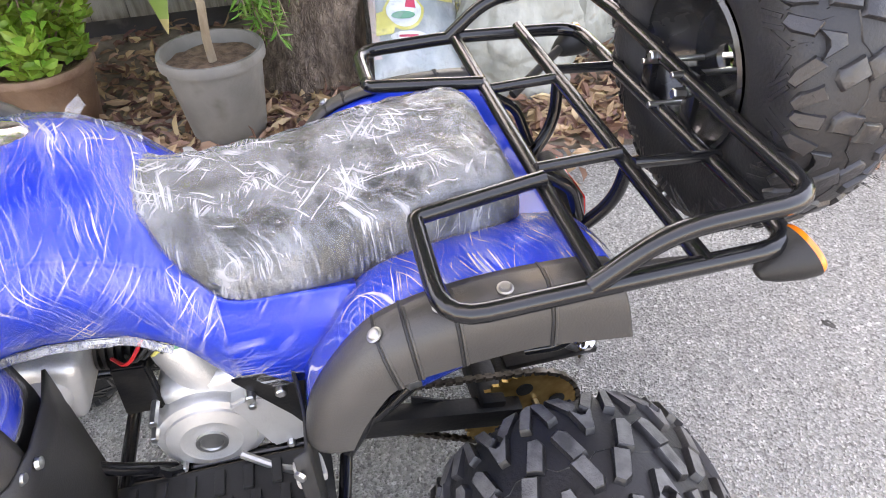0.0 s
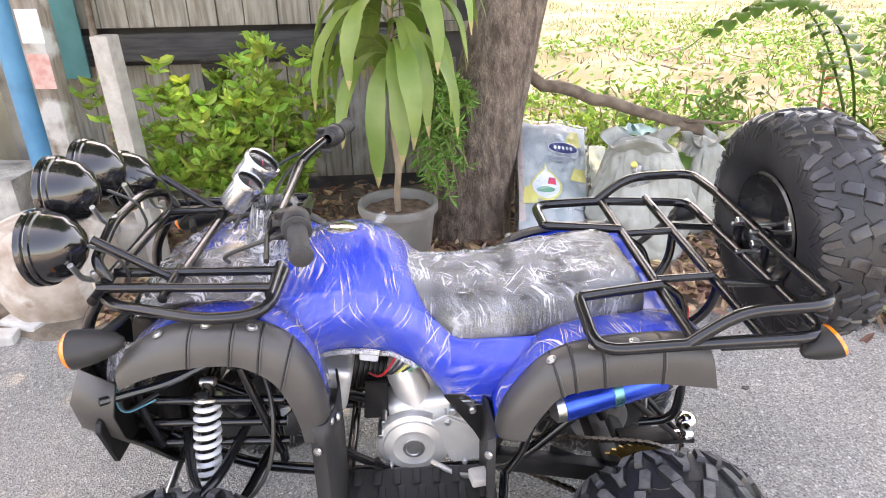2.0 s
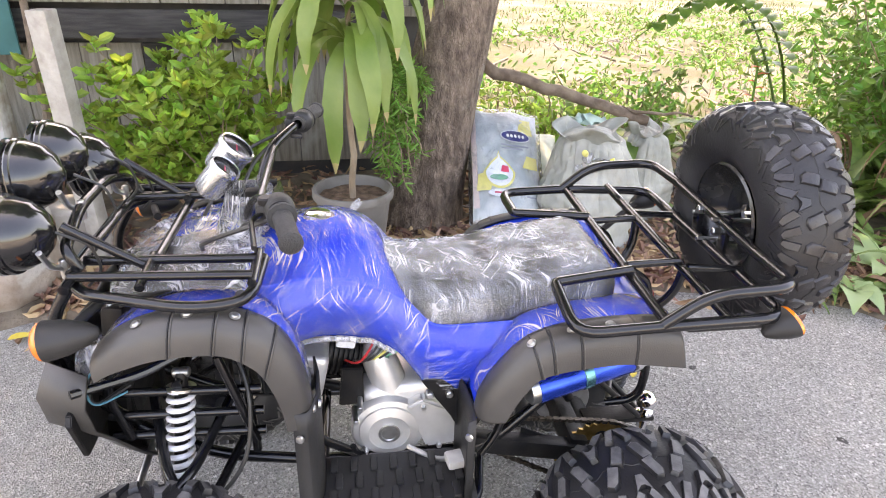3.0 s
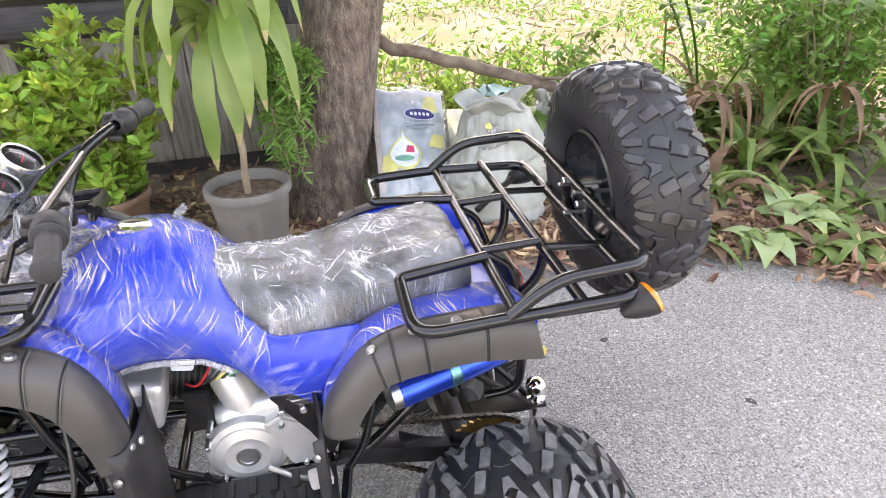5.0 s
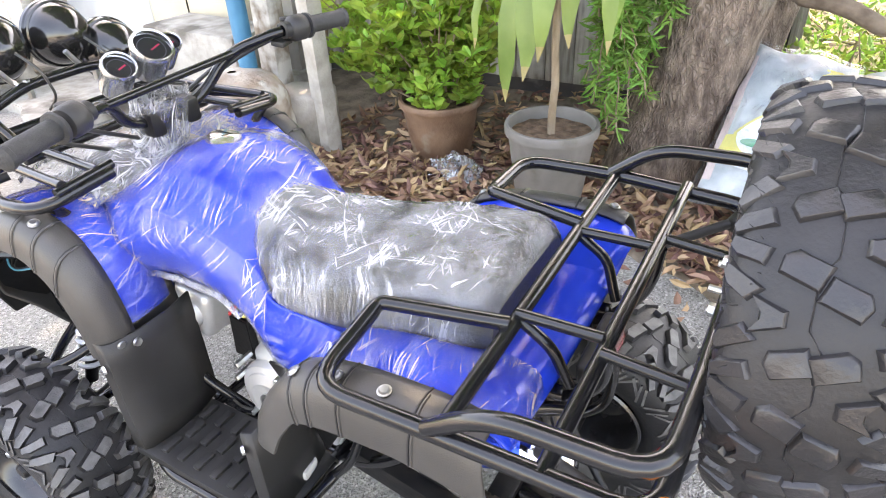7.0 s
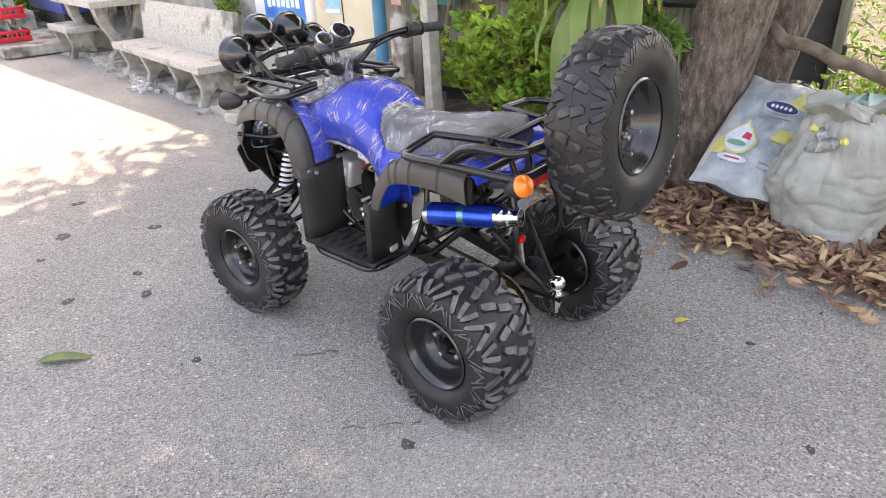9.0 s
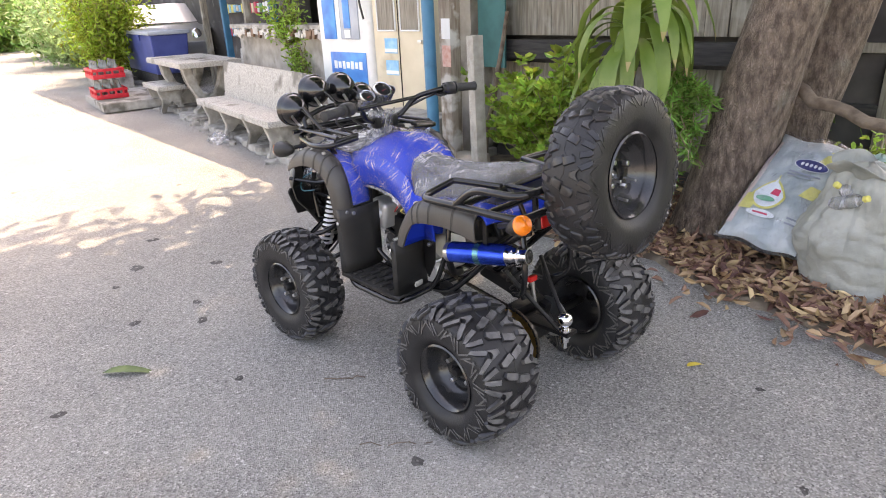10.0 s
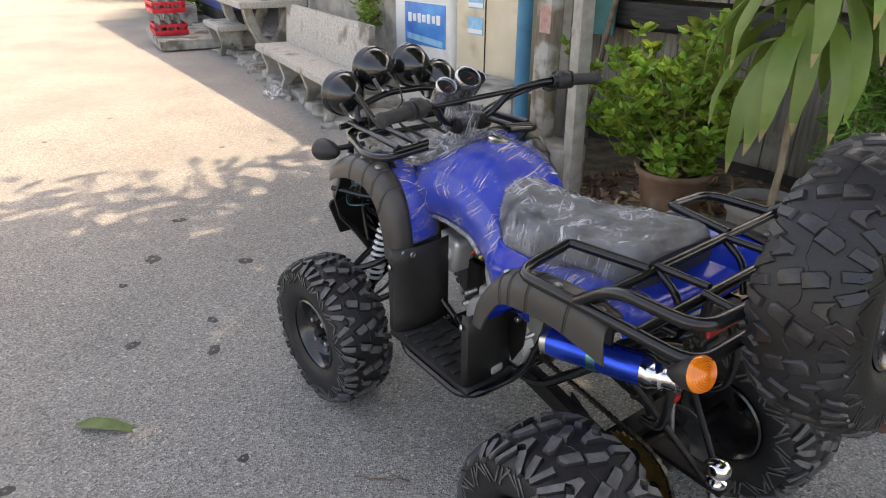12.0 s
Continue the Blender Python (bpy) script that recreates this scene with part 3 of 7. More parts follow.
def catmull(vals, n):
    """Smooth steps between key rows (each a tuple of numbers)."""
    out = []
    cnt = len(vals)
    for i in range(cnt - 1):
        p0, p1, p2, p3 = (np.array(vals[max(0, min(cnt - 1, j))], float) for j in (i - 1, i, i + 1, i + 2))
        for k in range(n):
            t = k / n
            out.append(0.5 * (2 * p1 + (p2 - p0) * t + (2 * p0 - 5 * p1 + 4 * p2 - p3) * t * t + (3 * p1 - p0 - 3 * p2 + p3) * t ** 3))
    out.append(np.array(vals[-1], float))
    return out


def plate(outline, thick, m=None, bevel=0.0):
    """A flat plate from an outline in its xy plane."""
    bm = bmesh.new()
    vs = [bm.verts.new((x, y, 0)) for x, y in outline]
    f = bm.faces.new(vs)
    r = bmesh.ops.extrude_face_region(bm, geom=[f])
    bmesh.ops.translate(bm, vec=(0, 0, thick), verts=[e for e in r["geom"] if isinstance(e, bmesh.types.BMVert)])
    if bevel:
        bmesh.ops.bevel(bm, geom=list(bm.edges), offset=bevel, segments=2, affect="EDGES")
    if m is not None:
        bmesh.ops.transform(bm, matrix=m, verts=bm.verts)
    return bm


def add_leaf(bm, base, out, up, length, width, droop=0.6, fold=0.25, n=5, mi=0, tip=None, shape=0.45, power=1.0, curl=1.6):
    """A curved leaf blade that starts at base, heads along out and bends down."""
    base, d = Vector(base), Vector(out).normalized()
    side = d.cross(Vector(up))
    if side.length < 1e-4:
        side = d.cross(Vector((1, 0, 0)))
    side.normalize()
    p = base.copy()
    rows = []
    step = length / n
    for i in range(n + 1):
        t = i / n
        w = width * 0.5 * max(0.04, (max(0.0, math.sin(math.pi * min(1, max(0, t ** shape)))) ** power if t < 1 else 0.0))
        nn = side.cross(d).normalized()
        rows.append((bm.verts.new(p - side * w + nn * w * fold), bm.verts.new(p), bm.verts.new(p + side * w + nn * w * fold)))
        p = p + d * step
        d = (d + Vector((0, 0, -1)) * droop * step / length * curl).normalized()
        side = (side - d * side.dot(d)).normalized()
    for i in range(n):
        a, b = rows[i], rows[i + 1]
        for k in (0, 1):
            f = bm.faces.new((a[k], a[k + 1], b[k + 1], b[k]))
            f.material_index = tip if tip is not None and i >= n - 1 else mi
            f.smooth = True
    return bm


def from_lists(name, verts, faces, mat, parent=None, mats=None, smooth=False):
    me = bpy.data.meshes.new(name)
    me.from_pydata(verts, [], faces)
    for x in mat if isinstance(mat, (list, tuple)) else [mat]:
        me.materials.append(x)
    if mats is not None:
        me.polygons.foreach_set("material_index", mats)
    if smooth:
        me.polygons.foreach_set("use_smooth", [True] * len(me.polygons))
    me.update()
    ob = new(name, me)
    ob.parent = parent
    return ob


def scatter_leaves(name, places, mat, parent=None, rng=None, fold=0.2, rnd_tilt=1.0, quad=False):
    """One mesh of many small leaves. places: (position, direction, length, width)."""
    verts, faces = [], []
    for p, d, ln, wd in places:
        p, d = Vector(p), Vector(d).normalized()
        u, w = frame_of(d)
        a = rng.uniform(0, 6.283)
        s = u * math.cos(a) + w * math.sin(a)
        nn = d.cross(s)
        i = len(verts)
        if quad:
            for q in (p, p + d * ln * 0.5 + s * wd * 0.5, p + d * ln, p + d * ln * 0.5 - s * wd * 0.5):
                verts.append(tuple(q))
            faces.append((i, i + 1, i + 2, i + 3))
        else:
            dr = nn * (-0.18 * ln)
            for q in (p, p + d * ln * 0.3 + s * wd * 0.42 + nn * wd * fold, p + d * ln * 0.3, p + d * ln * 0.3 - s * wd * 0.42 + nn * wd * fold,
                      p + d * ln * 0.7 + s * wd * 0.45 + nn * wd * fold + dr * 0.4, p + d * ln * 0.7 + dr * 0.4, p + d * ln * 0.7 - s * wd * 0.45 + nn * wd * fold + dr * 0.4,
                      p + d * ln + dr):
                verts.append(tuple(q))
            faces += [(i, i + 1, i + 2), (i, i + 2, i + 3), (i + 1, i + 4, i + 5, i + 2), (i + 2, i + 5, i + 6, i + 3), (i + 4, i + 7, i + 5), (i + 5, i + 7, i + 6)]
    return from_lists(name, verts, faces, mat, parent, smooth=False)

# ---- the quad bike ----
# Its own axes: x to the rear, rear axle at x = 0, y = 0 the middle line, wheels stand on z = 0.
atv = tagged(empty("quad_bike", pose(0, 0.025, 0, 0, 0, -2.0)),
             "new blue quad bike still in plastic wrapping, parked on worn asphalt", "quad bike")


def tyre_profile(r, w, rim):
    """Half-round tyre section as (radius, across), from the outer bead over the tread to the inner bead."""
    h = w / 2
    return [(rim, -h * 0.66), (rim + 0.012, -h * 0.78), (rim + (r - rim) * 0.3, -h * 0.97), (rim + (r - rim) * 0.55, -h),
            (rim + (r - rim) * 0.78, -h * 0.96), (r * 0.955, -h * 0.82), (r * 0.985, -h * 0.5), (r, 0),
            (r * 0.985, h * 0.5), (r * 0.955, h * 0.82), (rim + (r - rim) * 0.78, h * 0.96), (rim + (r - rim) * 0.55, h),
            (rim + (r - rim) * 0.3, h * 0.97), (rim + 0.012, h * 0.78), (rim, h * 0.66)]


def tyre_mesh(r, w, rim):
    prof = [tuple(p) for p in catmull(tyre_profile(r, w, rim), 3)]
    return lathe([(a, b) for a, b in prof], None, 56)


def tread_mesh(r, w, rim, count=11, deep=1.0):
    """Directional mud tread: slanting bars across the middle, notched wedges beside them, fans of petals on the shoulders."""
    prof = [np.array(p) for p in catmull(tyre_profile(r, w, rim), 8)]
    arc = [0.0]
    for a, b in zip(prof, prof[1:]):
        arc.append(arc[-1] + float(np.linalg.norm(b - a)))
    mid = arc[len(arc) // 2]
    verts, faces, tops = [], [], []

    def on(theta, s, lift):
        s = max(-mid + 0.01, min(mid - 0.01, s)) + mid
        k = max(0, min(len(arc) - 2, int(np.searchsorted(arc, s)) - 1))
        t = (s - arc[k]) / max(1e-6, arc[k + 1] - arc[k])
        p = prof[k] * (1 - t) + prof[k + 1] * t
        tan = prof[k + 1] - prof[k]
        tan = tan / np.linalg.norm(tan)
        nrm = np.array((tan[1], -tan[0]))
        if nrm[0] < 0 and abs(p[1]) < w * 0.4:
            nrm = -nrm
        if p[1] * nrm[1] < 0 and abs(p[1]) >= w * 0.4:
            nrm = -nrm
        q = p + nrm * lift
        return (q[0] * math.cos(theta), q[0] * math.sin(theta), q[1])

    def lug(theta, poly, h, flare=0.0035):
        """A block whose outline is given as (along, across) in metres from theta."""
        i = len(verts)
        h = h * deep
        cnt = len(poly)
        cx, cy = sum(p[0] for p in poly) / cnt, sum(p[1] for p in poly) / cnt
        for lift, grow in ((-0.002, flare), (h * 0.82, 0.0), (h, -0.0022)):
            for a, b in poly:
                d = max(1e-4, math.hypot(a - cx, b - cy))
                k = 1 + grow / d
                verts.append(on(theta + (cx + (a - cx) * k) / r, cy + (b - cy) * k, lift))
        for lay in (0, 1):
            for k in range(cnt):
                k2 = (k + 1) % cnt
                faces.append((i + lay * cnt + k, i + lay * cnt + k2, i + (lay + 1) * cnt + k2, i + (lay + 1) * cnt + k))
        tops.append(len(faces))
        faces.append(tuple(i + 2 * cnt + k for k in range(cnt)))

    def turned(poly, ang, dx, dy, sg=1):
        c, s = math.cos(ang), math.sin(ang)
        return [(x * c - y * s + dx, (x * s + y * c + dy) * sg) for x, y in poly]

    f = w / 0.212
    half = [(-.0122, .0012), (.0122, .0012), (.0122, .038 * f), (.003, .047 * f), (-.0122, .044 * f)]
    wedge = [(-.018, .017 * f), (-.005, .006 * f), (.005, .006 * f), (.018, .017 * f), (.007, -.019 * f), (-.007, -.019 * f)]
    prong = [(-.008, -.022 * f), (.009, -.022 * f), (.011, .008 * f), (.004, .024 * f), (-.007, .022 * f)]
    petal = [(-.009, -.024 * f), (.009, -.02 * f), (.011, .008 * f), (.004, .027 * f), (-.007, .024 * f)]
    ridge = [(-.003, -.022 * f), (.003, -.022 * f), (.003, .022 * f), (-.003, .022 * f)]
    pitch = 2 * math.pi / count
    P = pitch * r
    for k in range(count):
        t = k * pitch
        for at, ang in ((0.0, .36), (.5, -.36)):
            lug(t + at * pitch, turned(half, -ang, .004, 0, 1), .0115)
            lug(t + at * pitch, turned([(-x, y) for x, y in half], math.pi - ang, -.004, 0, 1), .0115)
        for sg, at in ((-1, .25), (1, .75)):
            lug(t + at * pitch, turned(wedge, 0, 0, .052 * f, sg), .012)
            c = t + (at + .5) * pitch
            for q in (-1, 1):
                lug(c, turned([(x * q, y) for x, y in prong], q * .34, q * .013, .082 * f, sg), .012)
                lug(c, turned([(x * q, y) for x, y in petal], q * .62, q * .046, .086 * f, sg), .011)
                lug(c, turned(ridge, q * .7, q * .018, .128 * f, sg), .0035, .001)
                lug(c, turned(ridge, q * .55, q * .036, .13 * f, sg), .0035, .001)
                lug(c, turned(ridge, q * .9, q * .056, .122 * f, sg), .004, .001)
    n = 96
    i = len(verts)
    for k in range(n):
        a = 2 * math.pi * k / n
        z = .006 * (1 if (k // 4) % 2 else -1)
        for dr, dz in ((-.001, -.0014), (.0012, 0), (-.001, .0014)):
            verts.append(((r + dr) * math.cos(a), (r + dr) * math.sin(a), z + dz))
    for k in range(n):
        for q in (0, 1):
            faces.append((i + k * 3 + q, i + k * 3 + q + 1, i + (k + 1) % n * 3 + q + 1, i + (k + 1) % n * 3 + q))
    me = bpy.data.meshes.new("tread")
    me.from_pydata(verts, [], faces)
    for k in tops:
        me.polygons[k].material_index = 1
    bm = bmesh.new()
    bm.from_mesh(me)
    bpy.data.meshes.remove(me)
    return bm


def hair_mesh(r, w, count, seed):
    """Moulding hairs left on a new tyre."""
    r_ = random.Random(seed)
    bm = bmesh.new()
    for k in range(count):
        a = r_.uniform(0, 2 * math.pi)
        z = r_.choice((-1, 1)) * w * r_.uniform(.3, .47)
        rad = r * (1.03 - .11 * max(0, abs(z) / w - .33) / .14)
        p = Vector((rad * math.cos(a), rad * math.sin(a), z))
        d = Vector((math.cos(a), math.sin(a), r_.gauss(0, .5) + (.5 if z > 0 else -.5))).normalized() * r_.uniform(.008, .02)
        s = Vector((-math.sin(a), math.cos(a), 0)) * .0007
        bm.faces.new([bm.verts.new(q) for q in (p - s, p + s, p + d)])
    return bm


def rim_mesh(rim, w, dish):
    """Steel rim with rolled lips, stepped barrel and a disc set in by dish."""
    h = w / 2 * 0.83
    prof = [(rim + 0.006, -h - 0.004), (rim + 0.012, -h), (rim + 0.004, -h + 0.006), (rim - 0.004, -h + 0.02), (rim - 0.008, -h + 0.03),
            (rim - 0.012, -h * 0.4), (rim - 0.028, -h * 0.25), (rim - 0.032, dish - 0.01), (rim - 0.04, dish), (rim * 0.62, dish + 0.004),
            (rim * 0.58, dish - 0.006), (rim * 0.36, dish - 0.008), (rim * 0.33, dish + 0.002), (0.022, dish + 0.002), (0.022, dish + 0.012),
            (rim * 0.6, dish + 0.012), (rim - 0.036, dish + 0.01), (rim - 0.026, h * 0.3), (rim - 0.008, h - 0.02), (rim + 0.004, h - 0.006), (rim + 0.012, h), (rim + 0.006, h + 0.004)]
    return lathe(prof, None, 40)


def wheel(name, m, r, w, rim, dish, label, studs=4, cap=True):
    """A wheel: the rim with its tyre, tread, hub and nuts. Its outside faces -z of its own axes."""
    wh = part(name, rim_mesh(rim, w, dish), M["rim"], atv, label)
    wh.matrix_local = m
    part("tyre", tyre_mesh(r, w, rim), M["rubber"], wh, "black mud tyre, grey with dust")
    part("tread", tread_mesh(r, w, rim, 11, 1.0 if cap else .52), [M["lug_worn"], M["lug_dusty"] if cap else M["lug_worn"]], wh)
    if cap:
        part("hub", lathe([(0, dish - 0.034), (0.014, dish - 0.034), (0.018, dish - 0.028), (0.02, dish), (0.03, dish + 0.004)], None, 20), M["frame"], wh)
    for k in range(studs):
        a = 2 * math.pi * (k + 0.5) / studs
        x, y = 0.05 * math.cos(a), 0.05 * math.sin(a)
        part("wheel_nut", cyl((x, y, dish - 0.026), (x, y, dish), 0.0085, seg=6, bevel=0.002), M["zinc"], wh)
    part("valve", cyl((rim * 0.8, 0, dish - 0.03), (rim * 0.84, 0, dish), 0.003, seg=8), M["zinc"], wh)
    return wh


R_R, W_R, R_F, W_F, RIM = 0.243, 0.245, 0.247, 0.18, 0.112
wheel("rear_wheel", pose(0.032, -0.368, 0.24, 90, 0, 0) @ pose(0, 0, 0, 180, 0, 15), R_R, W_R, RIM, -0.02, "black steel wheel with a chunky rear tyre")
wheel("rear_wheel", pose(0.026, 0.368, 0.24, 90, 0, 0) @ pose(0, 0, 0, 0, 0, 40), R_R, W_R, RIM, -0.02, "black steel wheel with a chunky rear tyre")
wheel("front_wheel", pose(-1.035, -0.395, 0.243, 90, 0, 3) @ pose(0, 0, 0, 180, 0, 10), R_F, W_F, RIM, -0.03, "black steel wheel with a narrower front tyre")
wheel("front_wheel", pose(-1.035, 0.395, 0.243, 90, 0, 3) @ pose(0, 0, 0, 0, 0, 30), R_F, W_F, RIM, -0.03, "black steel wheel with a narrower front tyre")
spare = wheel("spare_wheel", pose(0.354, -0.015, 0.906, 0, 0, 0) @ pose(0, 0, 0, 0, -95, 0) @ pose(0, 0, 0, 0, 0, 12), 0.261, 0.172, 0.12, 0.0,
              "spare wheel bolted upright behind the rear rack", cap=False)
tagged(part("moulding_hairs", hair_mesh(0.261, 0.172, 260, 4), M["rubber"], spare, smooth=False), kind="stuff")


def mirrored(half):
    """A full cross-section row from its half (y >= 0), from the -y edge to the +y edge."""
    return [(-y, z) for y, z in reversed(half[1:])] + list(half)


def skin(sections, per=4, sub=3, drop=0.0):
    """A body skin from key sections (x, half-outline), smoothed along and across."""
    keys = []
    for x, half in sections:
        fine = catmull(half, sub)
        keys.append([x] + [c for p in fine for c in p])
    rows = []
    for v in catmull(keys, per):
        half = [(v[i], v[i + 1]) for i in range(1, len(v), 2)]
        rows.append([(v[0], y, z) for y, z in mirrored(half)])
    return rows


TANK = [(-0.27, [(0, .70), (.12, .715), (.185, .735), (.222, .68), (.215, .585)]),
        (-0.36, [(0, .675), (.10, .69), (.168, .722), (.197, .655), (.185, .565)]),
        (-0.44, [(0, .67), (.09, .70), (.158, .72), (.182, .65), (.168, .552)]),
        (-0.48, [(0, .73), (.085, .745), (.14, .75), (.172, .69), (.165, .60)]),
        (-0.52, [(0, .81), (.08, .81), (.138, .785), (.168, .735), (.16, .655)]),
        (-0.57, [(0, .885), (.085, .872), (.15, .825), (.176, .77), (.16, .69)]),
        (-0.63, [(0, .915), (.09, .9), (.162, .85), (.19, .795), (.168, .712)]),
        (-0.70, [(0, .92), (.09, .905), (.172, .86), (.202, .80), (.18, .722)]),
        (-0.77, [(0, .9), (.09, .885), (.175, .85), (.215, .785), (.2, .71)]),
        (-0.84, [(0, .86), (.09, .85), (.165, .83), (.21, .775), (.215, .70)])]
SEAT = [(-0.545, [(0, .845), (.05, .84), (.085, .815), (.09, .79), (.06, .76)]),
        (-0.50, [(0, .825), (.065, .822), (.11, .79), (.125, .74), (.1, .71)]),
        (-0.42, [(0, .812), (.08, .81), (.135, .785), (.158, .72), (.14, .675)]),
        (-0.33, [(0, .815), (.09, .813), (.142, .795), (.165, .73), (.15, .69)]),
        (-0.22, [(0, .832), (.1, .83), (.148, .812), (.165, .75), (.15, .715)]),
        (-0.12, [(0, .845), (.11, .843), (.148, .825), (.16, .765), (.15, .735)]),
        (-0.055, [(0, .846), (.11, .843), (.142, .825), (.152, .77), (.14, .745)]),
        (-0.025, [(0, .825), (.1, .822), (.13, .805), (.138, .775), (.13, .755)])]



def creased(sections, at=2, push=0.007):
    """Sharpens the shoulder line of each section."""
    out = []
    for x, half in sections:
        a, p, b = (np.array(half[i], float) for i in (at - 1, at, at + 1))
        o = p - (a + b) / 2
        o = o / max(1e-6, np.linalg.norm(o))
        q = p + o * push
        rows = half[:at] + [tuple(q + (a - q) * .16), tuple(q), tuple(q + (b - q) * .2)] + half[at + 1:]
        out.append((x, rows))
    return out


TANK = creased(TANK)
body = part("tank_cover", loft(skin(TANK)), M["blue"], atv, "glossy blue plastic tank and side cover", mods=(("SOLIDIFY", {"thickness": 0.004}),))
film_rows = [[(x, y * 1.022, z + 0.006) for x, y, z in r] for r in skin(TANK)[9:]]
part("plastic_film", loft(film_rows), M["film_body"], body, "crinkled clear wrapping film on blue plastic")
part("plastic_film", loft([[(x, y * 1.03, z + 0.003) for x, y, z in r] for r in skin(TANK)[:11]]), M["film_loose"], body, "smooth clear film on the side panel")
seat = part("seat", loft(skin(SEAT), caps=True), M["vinyl"], atv, "dark grey vinyl seat under crumpled clear film")


def crumple(rows, amount, seed):
    out = []
    for r in rows:
        q = []
        for x, y, z in r:
            k = noise.noise(Vector((x * 26, y * 40, z * 40 + seed))) + 0.6 * noise.noise(Vector((x * 70, y * 70, z * 60 + seed)))
            q.append((x, y * (1.02 + amount * 2 * k), z + 0.005 + amount * k))
        out.append(q)
    return out


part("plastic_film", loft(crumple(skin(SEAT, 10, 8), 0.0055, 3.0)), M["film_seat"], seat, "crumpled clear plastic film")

for sg in (-1, 1):
    hem = [(x, sg * (y + .006 + .004 * noise.noise(Vector((x * 40, 1, 0)))), z - .004 + .006 * noise.noise(Vector((x * 30, 4, 0))))
           for x, y, z in (tuple(q) for q in catmull([(-.53, .16, .665), (-.57, .16, .692), (-.63, .168, .712), (-.70, .18, .722), (-.77, .2, .71), (-.83, .214, .70)], 8))]
    part("film_hem", tube(hem, .006, 8), M["film_seat"], body, "bunched hem of clear film")

# fuel cap
cap = part("fuel_cap", lathe([(0, .014), (.024, .014), (.032, .011), (.035, .003), (.038, 0)], axis_pose((-0.685, 0.02, 0.912), (0.15, 0, 1)), 28), M["chrome"], atv, "chrome fuel cap under film")
part("film_end", plate([(0, 0), (.018, -.003), (.034, .01), (.03, .026), (.01, .014)], 0.001, axis_pose((-0.62, 0.06, 0.912), (0.3, -1, 0.4))), M["film_clear"], cap)


FRONT = [(-1.09, .785), (-1.068, .81), (-1.025, .837), (-0.958, .857), (-0.875, .86), (-0.832, .852), (-0.779, .826), (-0.743, .78), (-0.722, .72), (-0.712, .65)]
REAR = [(-0.362, .585), (-0.348, .64), (-0.311, .70), (-0.267, .748), (-0.215, .772), (-0.14, .786), (-0.06, .79), (0.01, .788), (0.055, .776), (0.075, .75)]
# crown line and lip line of each flare, point for point
FRONT_FLARE = (FRONT + [(-0.712, .605)],
               [(-1.085, .752), (-1.062, .764), (-1.03, .776), (-0.965, .793), (-0.885, .797), (-0.84, .786), (-0.797, .752), (-0.773, .70), (-0.762, .66), (-0.757, .63), (-0.754, .607)])
REAR_FLARE = ([(-0.362, .585)] + REAR[1:8] + [(0.05, .778)],
              [(-0.309, .588), (-0.29, .63), (-0.27, .662), (-0.247, .69), (-0.207, .704), (-0.135, .713), (-0.06, .716), (0.012, .706), (0.066, .698)])


def flare_rows(rails, sg):
    """A flare between its crown line and its lip line: flat strip, rounded shoulder, upright skirt, turned-in edge."""
    crown, lip = catmull(rails[0], 6), catmull(rails[1], 6)
    rows = []
    for c, e in zip(crown, lip):
        d = e - c
        u = d / max(1e-6, np.linalg.norm(d))
        row = []
        for y, w, lift in ((.268, .0, .004), (.284, .0, .008), (.304, .01, .0075), (.318, .07, .005), (.328, .2, .002), (.334, .4, 0), (.337, .7, 0), (.3385, .97, 0), (.334, 1.0, 0), (.33, .96, 0)):
            q = c + d * w - u * lift
            row.append((q[0], sg * y, q[1]))
        rows.append(row)
    return rows


def clean_arch(path, ys, drops):
    """Sweep with normals that keep pointing away from the wheel's middle."""
    fine = catmull(list(zip(ys, drops)), 4)
    ys, drops = [float(q[0]) for q in fine], [float(q[1]) for q in fine]
    cx = sum(p[0] for p in path) / len(path)
    cz = min(p[1] for p in path)
    pts = catmull(path, 6)
    rows = []
    for i, p in enumerate(pts):
        a, b = pts[max(0, i - 1)], pts[min(len(pts) - 1, i + 1)]
        t = (b - a) / max(1e-6, np.linalg.norm(b - a))
        nrm = np.array((-t[1], t[0]))
        if nrm @ np.array((p[0] - cx, p[1] - cz + 0.02)) < 0:
            nrm = -nrm
        rows.append([(p[0] - nrm[0] * d, y, p[1] - nrm[1] * d) for y, d in zip(ys, drops)])
    return rows


